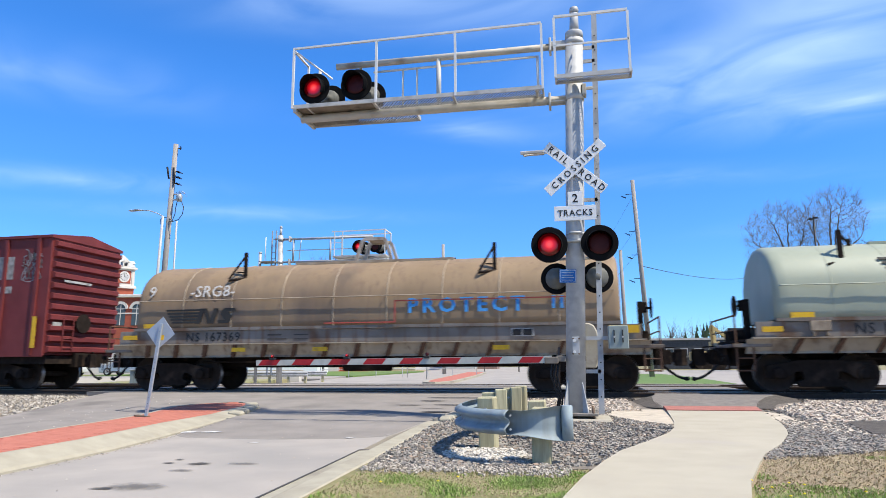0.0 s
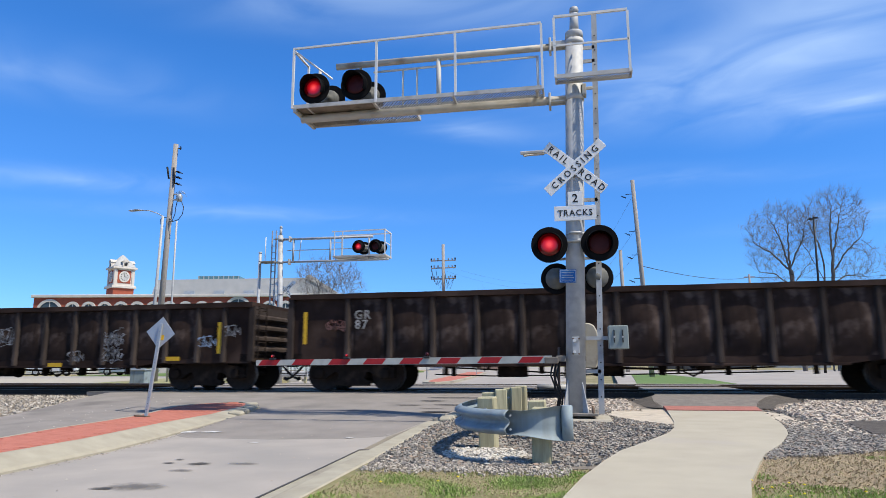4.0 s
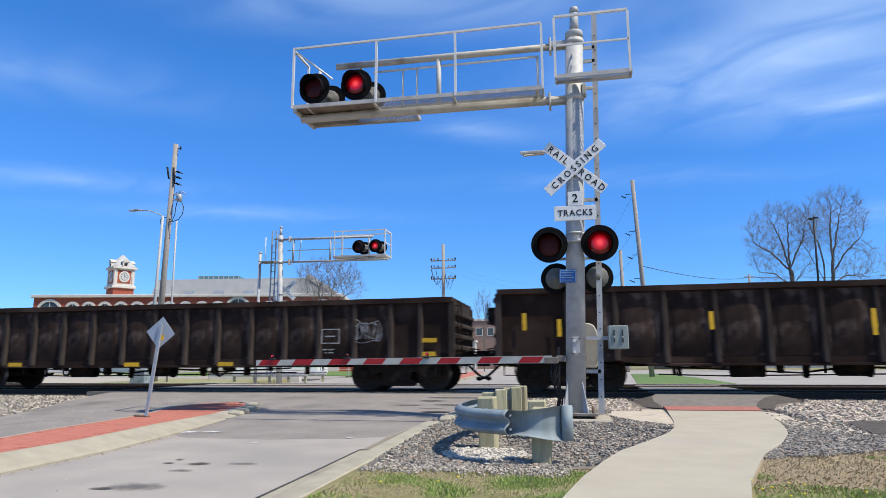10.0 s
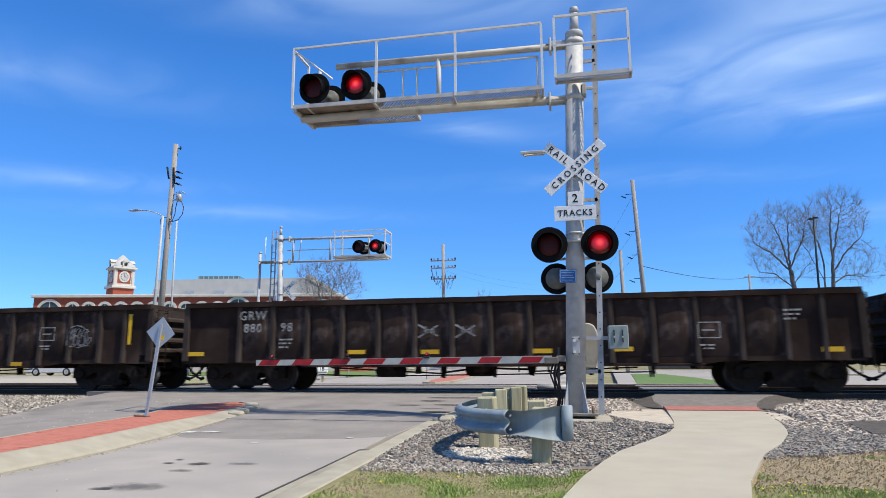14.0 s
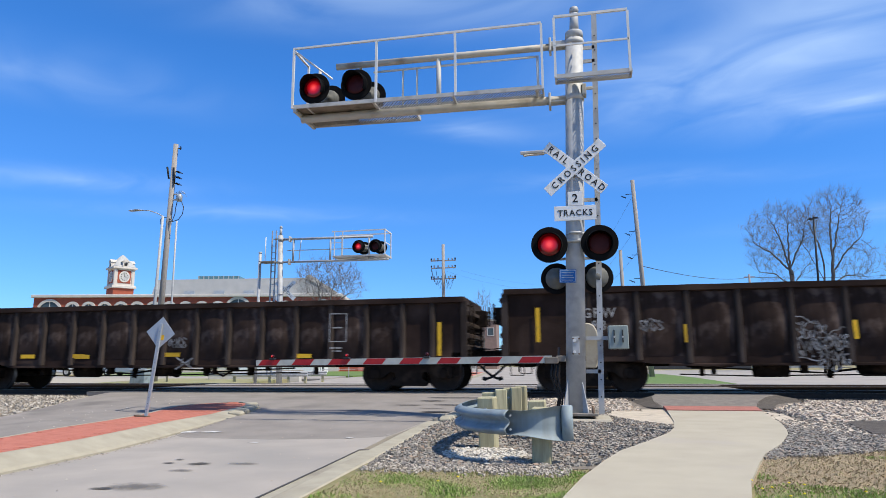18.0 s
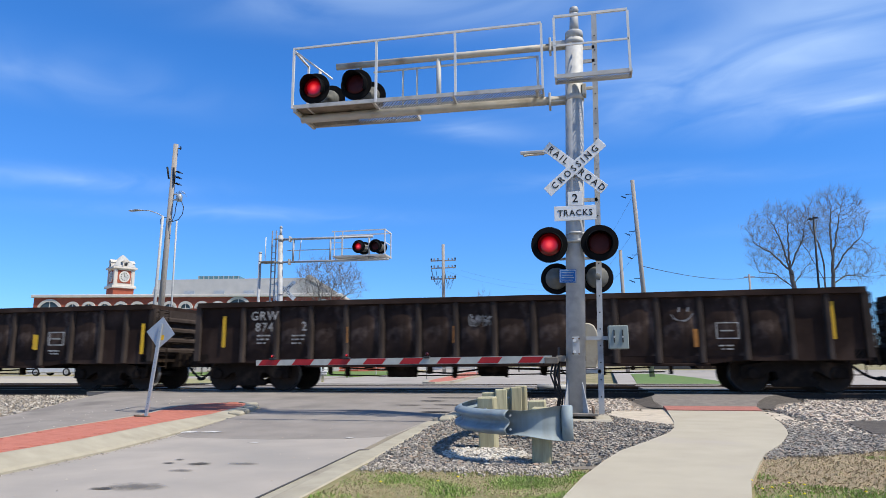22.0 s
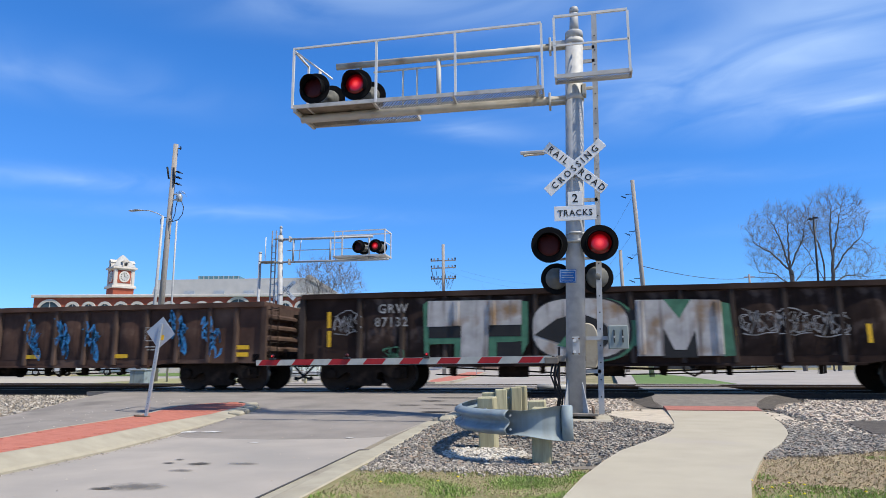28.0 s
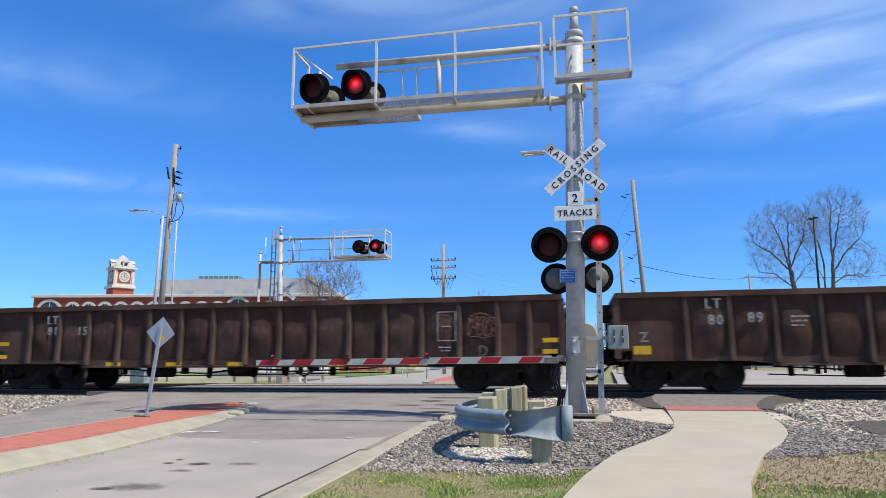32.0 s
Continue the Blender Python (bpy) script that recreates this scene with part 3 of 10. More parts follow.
# road marks and patches
def blot(name, x, y, rx, ry, material, label, category, z):
    bm = bmesh.new()
    pts = []
    for k in range(26):
        a = k * math.tau / 26
        w = 1 + 0.35 * noise.noise((x * 3 + math.cos(a) * 1.3, y * 3 + math.sin(a) * 1.3, 0.5))
        pts.append(bm.verts.new((rx * w * math.cos(a), ry * w * math.sin(a), 0)))
    bm.faces.new(pts)
    slope = math.degrees(math.atan((rise(y + 0.1) - rise(y - 0.1)) / 0.2)) if x < -2 else 0
    return tagged(part(name, bm, material, at=pose(x, y, z, slope)), label, category, kind="structure")


sheet("road_approach", [(4.0, -10.38, -6.9), (7.2, -10.5, -7.1), (9.35, -10.64, -7.9), (11.1, -10.88, -8.25), (12.6, -11.33, -7.9), (13.0, -11.45, -7.0), (14.2, -11.85, -6.6)], APPROACH, "greyer worn paving of the far lane", "road", 0.0035, step=0.4, follow=rise)
sheet("road_approach", [(8.75, -5.6, -4.2), (8.95, -5.9, -3.3), (9.3, -6.0, -2.74), (11, -6.2, -2.57), (12.6, -6.8, -2.32), (13.9, -9.0, -2.05), (14.2, -11.85, -2.0), (16.0, -12.55, -1.33)], APPROACH, "darker worn paving where the road climbs to the rails", "road", 0.002, step=0.4, follow=rise)
for x, y, rx, ry, m in ((-3.98, 6.51, 0.17, 0.13, OIL), (-4.33, 6.49, 0.10, 0.06, OIL), (-3.93, 6.08, 0.22, 0.10, SMUDGE), (-4.38, 6.74, 0.08, 0.05, OIL), (-3.83, 5.22, 0.36, 0.22, SMUDGE), (-4.02, 5.1, 0.16, 0.07, OIL), (-3.5, 6.6, 0.3, 0.08, SMUDGE)):
    blot("road_stain", x, y, rx, ry, m, "dark oil stain on the concrete lane", "stain", rise(y) + 0.009)
for x, y, rx, ry in ((-5.9, 9.27, 0.26, 0.17), (-5.52, 9.33, 0.24, 0.16), (-3.2, 9.0, 0.1, 0.04), (-2.75, 9.35, 0.05, 0.03), (-4.3, 8.3, 0.12, 0.04)):
    blot("worn_paint", x, y, rx, ry, OLD_PAINT, "worn white paint patch on the road", "patch", rise(y) + 0.013)
for x, y, rx, ry in ((-3.1, 13.9, 0.3, 0.05), (-2.55, 13.2, 0.4, 0.04), (-2.2, 14.6, 0.5, 0.05), (-2.8, 12.6, 0.25, 0.03), (-2.9, 14.6, 0.5, 0.07), (-2.6, 12.1, 0.3, 0.08), (-3.4, 13.1, 0.3, 0.03)):
    blot("crack_seal", x, y, rx, ry, TAR, "dark crack seal on the rising road", "crack", rise(y) + 0.016)


def debris(name, n, material, label, size, where):
    rng = np.random.default_rng(n)
    verts, faces = [], []
    for _ in range(n):
        x, y, z = where(rng)
        r = size * rng.uniform(0.4, 1.4)
        a = rng.uniform(0, math.tau)
        b = len(verts)
        verts += [(x + r * math.cos(a + q * 2.09) * rng.uniform(0.6, 1.2), y + r * math.sin(a + q * 2.09), z) for q in range(3)] + [(x, y, z + r * 0.7)]
        faces += [(b, b + 1, b + 3), (b + 1, b + 2, b + 3), (b + 2, b, b + 3)]
    return loose(name, verts, faces, material, label, "debris")


def far_lane(rng):
    y = rng.uniform(8.5, 14.5)
    x = rng.normal(-9.3, 0.7) if rng.uniform() < 0.7 else rng.uniform(-12, -8.9)
    return min(x, -8.2 - 0.3 * max(0, y - 11)), y, rise(y) + 0.004


def by_kerb(rng):
    y = rng.uniform(5.2, 10.4)
    x = np.interp(y, (5.6, 7.2, 8.7, 10.0, 10.9), (-5.5, -5.62, -5.9, -6.08, -6.18))
    return x + abs(rng.normal(0.03, 0.05)), y, rise(y) + 0.003


def all_lane(rng):
    y = rng.uniform(4.5, 15.5)
    return rng.uniform(-6.0, -2.4), y, rise(y) + 0.008


debris("road_crumbs", 60, PALE_STONES, "pale crumbs of stone scattered on the far lane", 0.014, far_lane)
debris("kerb_crumbs", 260, GREY_STONES, "dirt and crumbs along the median kerb", 0.012, by_kerb)
debris("lane_grit", 150, STONES, "fine grit on the lane", 0.009, all_lane)

# far median beyond the tracks
sheet("far_median", [(30.6, -7.0, -6.7), (31.4, -7.5, -6.25), (33.5, -7.8, -6.2), (45, -8.9, -7.0), (62, -10.6, -8.6)], KERB, "pale flush edge of the far traffic median", "median", 0.018, step=3, thick=0.2)
sheet("far_pavers", [(31.2, -7.15, -6.6), (33.5, -7.6, -6.4), (45, -8.7, -7.2), (62, -10.4, -8.8)], RED_PAVER, "red pavers on the far traffic median", "median", 0.026, step=3, thick=0.15)

# gravel bed, dry verge and ballast
sheet("gravel_bed", [(5.75, -1.55, -0.6), (6.0, -1.94, 0.1), (7.5, -2.03, 0.55), (9.0, -2.1, 1.3), (10.5, -2.1, 1.5), (13.6, -2.0, 1.7), (15.4, -1.5, 1.7)], BALLAST,
      "bed of loose grey gravel around the signal", "gravel", 0.012, thick=0.25)
sheet("dry_verge", [(5.4, 1.0, 60), (7.75, 1.7, 60)], DRY_GRASS, "strip of dry straw-coloured turf", "verge", 0.0, thick=0.25)
sheet("verge_near", [(-12, -0.3, 60), (4.4, 0.6, 60), (5.45, 1.0, 60)], GRASS_SOIL, "patchy green verge with straw", "verge", -0.002, thick=0.25)
sheet("verge_left", [(-12, -1.83, -1.3), (4.4, -1.91, -0.2), (5.6, -1.95, 0.0), (6.0, -1.96, 0.05)], GRASS_SOIL, "patchy green verge between kerb and footpath", "verge", 0.006, thick=0.25)
sheet("gravel_right", [(7.78, 1.8, 60), (9.6, 2.4, 60), (13.6, 3.0, 60)], BALLAST, "grey gravel strip beside the footpath", "gravel", 0.008, thick=0.25)


def ballast(name, x0, x1):
    bm = bmesh.new()
    prof = [(12.5, -0.25), (12.8, -0.02), (14.6, 0.05), (15.7, 0.06), (16.3, 0.06), (24.0, 0.06), (25.6, -0.25)]
    cols = max(2, int((x1 - x0) / 1.5))
    rows = []
    for i in range(cols + 1):
        x = x0 + (x1 - x0) * i / cols
        rows.append([bm.verts.new((x, y, z + (0.03 * noise.noise((x, y, 0)) if 13 < y < 15.5 else 0))) for y, z in prof])
    for a, b in zip(rows, rows[1:]):
        for k in range(len(prof) - 1):
            bm.faces.new((a[k], b[k], b[k + 1], a[k + 1]))
    return tagged(part(name, bm, BALLAST), "railway ballast bed of broken stone", "ballast", kind="structure")


ballast("ballast_west", -120, -11.9)
ballast("ballast_middle", -1.9, 1.95)
ballast("ballast_east", 3.2, 90)


def stones(name, n, material, label, size, where):
    """Loose broken stones, each an uneven six-sided lump with knocked corners."""
    rng = np.random.default_rng(5 + n)
    verts, faces = [], []
    lump = np.array([(u, v, w) for w in (-1, 1) for v in (-1, 1) for u in (-1, 1)], float) * 0.68
    tri = ((0, 2, 3, 1), (4, 5, 7, 6), (0, 1, 5, 4), (2, 6, 7, 3), (0, 4, 6, 2), (1, 3, 7, 5))
    while len(faces) < n * 6:
        x, y, z = where(rng)
        if x is None:
            continue
        r = size * rng.uniform(0.55, 1.35)
        a = rng.uniform(0, math.tau)
        p = lump * rng.uniform(0.55, 1.3, (8, 3)) * (r, r * 0.8, r * 0.62)
        p[:, 2] += rng.uniform(-0.35, 0.35) * p[:, 0] + rng.uniform(-0.35, 0.35) * p[:, 1]
        c, s = math.cos(a), math.sin(a)
        base = len(verts)
        verts.extend((x + c * q[0] - s * q[1], y + s * q[0] + c * q[1], z + 0.3 * r + q[2]) for q in p)
        faces.extend(tuple(base + i for i in f) for f in tri)
    return loose(name, verts, faces, material, label, "stones")


PATH_Y = [p[0] for p in PATH]
PATH_L, PATH_R = [p[1] for p in PATH], [p[2] for p in PATH]


def in_bed(rng):
    y = rng.uniform(5.85, 13.6)
    l = np.interp(y, (5.8, 6.0, 9, 10.5, 13.6), (-1.4, -1.92, -2.10, -2.14, -1.95))
    r = np.interp(y, (5.8, 6.1), (-0.5, 0.0)) if y < 6.1 else np.interp(y, PATH_Y, PATH_L) - 0.015
    x = rng.uniform(l, r)
    if y > 10.2 and x > np.interp(y, (10.2, 10.8, 11.8, 12.9, 13.6), (1.25, 0.8, 0.45, 0.65, 0.95)) + 0.1 * noise.noise((x * 4, y * 4, 2)):
        return None, None, None
    return x, y, 0.012


def in_right(rng):
    y = rng.uniform(6.7, 13.5) if rng.uniform() < 0.2 else rng.uniform(6.7, 11.4)
    x = rng.uniform(np.interp(y, PATH_Y, PATH_R) + 0.015, 5.6)
    if y < 6.87 + 0.62 * (min(x, 3.2) - 1.79) + 0.25 * noise.noise((x * 2.5, y * 2.5, 7)):
        return None, None, None
    if 11.0 < y < 13.1 and x < 3.42 and rng.uniform() < 0.93:
        return None, None, None
    if 9.2 < y < 11.03 and x > 3.55 + 0.17 * (y - 9.25) and rng.uniform() < 0.985:
        return None, None, None
    if 9.1 < y <= 11.0 and np.interp(y, (9.1, 9.5, 9.9, 10.25, 11), (3.38, 3.26, 3.05, 2.78, 2.85)) < x < np.interp(y, (9.1, 9.5, 10.6, 11), (3.46, 3.62, 3.66, 3.5)) and rng.uniform() < 0.85:
        return None, None, None
    return x, y, 0.008


def in_ballast(rng):
    y = rng.uniform(10.6, 15.7)
    z = np.interp(y, (10.6, 12.6, 14.6, 15.7), (-0.1, -0.02, 0.05, 0.06))
    x = rng.uniform(-19, 8.5)
    west = np.interp(y, (10.6, 12.6, 14.5, 16), (-10.85, -11.4, -12.05, -12.7))
    if west < x < -1.9 or 1.1 - 0.1 * (y > 13.6) < x < np.interp(y, (13.4, 14.6, 15.4), (3.5, 4.15, 4.75)) or (x > west and y < (11.05 + 0.4 * noise.noise((x * 1.5, 0, 5)) if x > 3.3 else 12.8)):
        return None, None, None
    return x, y, max(z, 0.012) if x > 0 else z


def in_oily(rng):
    y = rng.uniform(15.5, 16.7)
    x = rng.uniform(-22, 13)
    if -13.3 < x < -1.4 or 1.2 < x < 4.7:
        return None, None, None
    return x, y, 0.05


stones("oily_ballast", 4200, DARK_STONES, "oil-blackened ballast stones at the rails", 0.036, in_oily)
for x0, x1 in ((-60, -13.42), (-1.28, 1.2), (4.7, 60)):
    # shade under the train, painted as a near-black sheet between and beyond the rails
    sheet("oily_strip", [(16.85, x0, x1), (24.0, x0, x1)], DARK_BED, "ballast between the rails, coloured dark for the train's shade", "ballast", 0.066, step=9, thick=0.1)
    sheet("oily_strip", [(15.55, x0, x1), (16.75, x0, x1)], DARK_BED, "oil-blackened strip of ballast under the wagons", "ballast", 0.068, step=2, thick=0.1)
stones("gravel", 15000, GREY_STONES, "loose grey crushed gravel around the signal", 0.023, in_bed)
def in_pale(rng):
    a, r = rng.uniform(0, math.tau), math.sqrt(rng.uniform())
    return -0.95 + 0.42 * r * math.cos(a), 6.62 + 0.42 * r * math.sin(a), 0.025


def in_edge(rng):
    y = 5.66 + 0.5 * rng.uniform() ** 2 + 0.1 * rng.normal()
    return rng.uniform(-1.9, -0.1), y, 0.018


stones("pale_gravel", 1000, PALE_STONES, "patches of pale crushed limestone", 0.021, in_pale)
stones("pale_gravel_edge", 1500, BUFF_STONES, "pale fine gravel along the turf edge", 0.014, in_edge)
stones("gravel_by_path", 17000, GREY_STONES, "loose grey crushed gravel beside the footpath", 0.022, in_right)
def in_west(rng):
    while True:
        x, y, z = in_ballast(rng)
        if x is not None and x < -10:
            return x, y, z


def in_east(rng):
    while True:
        x, y, z = in_ballast(rng)
        if x is not None and x > -10:
            return x, y, z


stones("ballast_stone_west", 5200, BUFF_STONES, "pale broken ballast stones beside the road", 0.036, in_west)
stones("ballast_stone", 13000, STONES, "loose buff and grey ballast stones by the rails", 0.036, in_east)


def grass(name, n, material, label, where, tall, lay=1.0):
    rng = np.random.default_rng(n)
    verts, faces = [], []
    for _ in range(n):
        x, y, z, k = where(rng)
        h = tall * k * rng.uniform(0.5, 1.3)
        a = rng.uniform(0, math.tau)
        lean = rng.uniform(0.1, 0.9) * h * lay
        w = rng.uniform(0.0022, 0.005) * (1.3 if lay > 1 else 1)
        c, s = math.cos(a), math.sin(a)
        b = len(verts)
        verts += [(x - s * w, y + c * w, z), (x + s * w, y - c * w, z), (x + c * lean * 0.4 + s * w * 0.7, y + s * lean * 0.4 - c * w * 0.7, z + h * 0.62), (x + c * lean, y + s * lean, z + h)]
        faces += [(b, b + 1, b + 2), (b, b + 2, b + 3)]
    return loose(name, verts, faces, material, label, "grass")


def tufts(rng, x, y):
    return 0.35 + 1.1 * max(0, noise.noise((x * 2.2, y * 2.2, 3.0)) + 0.25)


def left_grass(rng):
    while True:
        y = rng.uniform(4.2, 6.15)
        x = rng.uniform(-1.86, np.interp(y, (4.2, 5.5, 6.2), (-0.2, 0.0, 0.1)))
        k = tufts(rng, x, y)
        green = 0.16 + 0.62 * smooth_step(-1.5, -0.1, x) - 0.35 * smooth_step(5.0, 5.8, y) + 0.5 * noise.noise((x * 1.8, y * 1.8, 12.0))
        if y < 5.75 + 0.25 * noise.noise((x * 3, 0, 1)) and rng.uniform() < k and rng.uniform() < green + 0.06:
            return x, y, 0.0, k


def right_grass(rng):
    while True:
        x, y = rng.uniform(1.0, 4.6), rng.uniform(4.3, 7.3)
        k = tufts(rng, x, y)
        if x < np.interp(y, PATH_Y, PATH_R) + 0.02:
            continue
        if y < 5.5 and rng.uniform() < k * 1.2 or math.hypot(x - 2.74, y - 7.12) < 0.11 or math.hypot(x - 1.36, y - 5.85) < 0.16:
            return x, y, -0.005, max(k, 0.7)


def straw(rng):
    while True:
        x, y = rng.uniform(1.2, 6.5), rng.uniform(5.2, 8.3)
        if x > np.interp(y, PATH_Y, PATH_R) + 0.02 and y < 6.95 + 0.62 * (min(x, 3.2) - 1.79) + 0.3 * noise.noise((x * 2.5, y * 2.5, 7)):
            return x, y, 0.002, 0.35 + 0.4 * rng.uniform()


def left_straw(rng):
    y = rng.uniform(4.3, 6.0)
    return rng.uniform(-1.86, 0.02), y, 0.0, 0.5


grass("grass", 24000, BLADES, "short patchy green spring grass", left_grass, 0.032)
grass("grass_right", 20000, BLADES, "short patchy green spring grass", right_grass, 0.032)
grass("dry_straw", 16000, STRAW, "flat dry straw-coloured turf", straw, 0.04, 2.2)
grass("straw_stalks", 2200, STRAW, "long tangled dry stalks", straw, 0.035, 6.0)
grass("dry_straw_left", 15000, STRAW, "dry straw among the green turf", left_straw, 0.03, 1.6)
rng = np.random.default_rng(8)
bm = bmesh.new()
for _ in range(13):
    x, y = (rng.uniform(1.1, 1.9), rng.uniform(4.9, 5.7)) if rng.uniform() < 0.45 else (rng.uniform(-1.8, 0.0), rng.uniform(4.5, 5.9))
    lathe(bm, (x, y, rng.uniform(0.01, 0.04)), (0, 0, 1), [(0, 0.006), (0.004, 0.013), (0.01, 0.004)], 6)
tagged(part("dandelions", bm, FLOWER), "scattered yellow dandelion heads in the grass", "flowers", kind="stuff")

# ---- two tracks ----
rail_prof = [(-0.07, -0.17), (0.07, -0.17), (0.07, -0.155), (0.012, -0.13), (0.012, -0.045), (0.036, -0.035), (0.036, -0.004), (0.03, 0.0), (-0.03, 0.0), (-0.036, -0.004), (-0.036, -0.035), (-0.012, -0.045), (-0.012, -0.13), (-0.07, -0.155)]
for yc in TRACKS:
    for s in (-0.7525, 0.7525):
        rail = thing("rail", "worn steel rail with a polished head", "rail", pose(0, yc + s, RAIL_Z), "rails of the two tracks", "structure")
        bm = bmesh.new()
        prism(bm, rail_prof, "x", -700, 700)
        part("rail_body", bm, RAIL_STEEL, rail)
        part("railhead", boxes((-700, 700, -0.028, 0.028, 0.0, 0.003)), RAIL_TOP, rail, "polished running surface")
tie_mesh = finish(boxes((-0.115, 0.115, -1.3, 1.3, -0.17, 0)), "tie", TIE, 0.012)
for yc in TRACKS:
    track = thing("track_bed", "row of dark timber ties half sunk in ballast", "railway ties", pose(0, yc, 0.065), kind="structure")
    for k in range(-46, 47):
        x = k * 0.51 - 1.0
        if not (-13.2 < x < -1.4 or 1.9 < x < 4.2):
            part("tie", tie_mesh, None, track, at=pose(x, random.uniform(-0.04, 0.04), random.uniform(0.0, 0.012), 0, 0, random.uniform(-1.2, 1.2)))


# ---- crossing signal ----
FLASHERS = []


def flasher(parent, x, y, z, face, phase, r=0.3, lens=0.195):
    """A flashing lamp: dark round background, visor, housing and a turning two-sided lens. face: -1 looks to -y, 1 to +y."""
    head = part("flasher", (lambda b: (lathe(b, (0, 0, 0), (0, face, 0), [(-0.006, r), (0.006, r), (0.008, r * 0.97)], 36), b)[1])(bmesh.new()), MATT_BLACK, parent, "round black lamp background", at=pose(x, y, z))
    bm = bmesh.new()
    lathe(bm, (0, 0, 0), (0, -face, 0), [(0.0, 0.185), (0.05, 0.183), (0.075, 0.165), (0.10, 0.12), (0.13, 0.06), (0.15, 0.045), (0.155, 0.01)], 24)
    part("housing", bm, HOUSING, head, "grey lamp housing")
    bm = bmesh.new()
    ring_a, ring_b, ring_c, ring_d = [], [], [], []
    for k in range(19):
        a = radians(-35 + k * 250 / 18)
        reach = 0.30 * (0.30 + 0.70 * max(0, math.sin(a) * 0.5 + 0.5))
        for store, rad, d in ((ring_a, lens * 1.12, 0.008), (ring_b, lens * 1.08, reach), (ring_c, lens * 1.07, 0.008), (ring_d, lens * 1.03, reach)):
            store.append(bm.verts.new((rad * math.cos(a), face * d, rad * math.sin(a) - (0.05 * d / 0.3))))
    for k in range(18):
        for p, q in ((ring_a, ring_b), (ring_b, ring_d), (ring_d, ring_c)):
            bm.faces.new((p[k], p[k + 1], q[k + 1], q[k]))
    part("visor", bm, MATT_BLACK, head, "black curved visor")
    bm = bmesh.new()
    lathe(bm, (0, 0, 0), (0, face, 0), [(0.011, 0.0005), (0.012, lens), (0.016, lens)], 28)
    part("lens_rim", bm, MATT_BLACK, head)
    bm = bmesh.new()
    lathe(bm, (0, 0, 0), (0, face, 0), [(0.0, lens * 0.97), (0.008, lens * 0.95), (0.018, lens * 0.72), (0.022, 0.5 * lens), (0.026, 0.002)], 24)
    n_front = len(bm.faces)
    lathe(bm, (0, 0, 0), (0, -face, 0), [(0.0005, lens * 0.97), (0.008, lens * 0.95), (0.018, lens * 0.72), (0.026, 0.002)], 24)
    bm.faces.ensure_lookup_table()
    for f in bm.faces[n_front:]:
        f.material_index = 1
    lit = part("lens", bm, [LENS_LIT, LENS_DARK], head, "red signal lens", at=pose(0, face * 0.03, 0))
    FLASHERS.append((lit, phase, pose(0, face * 0.03, 0)))
    return head


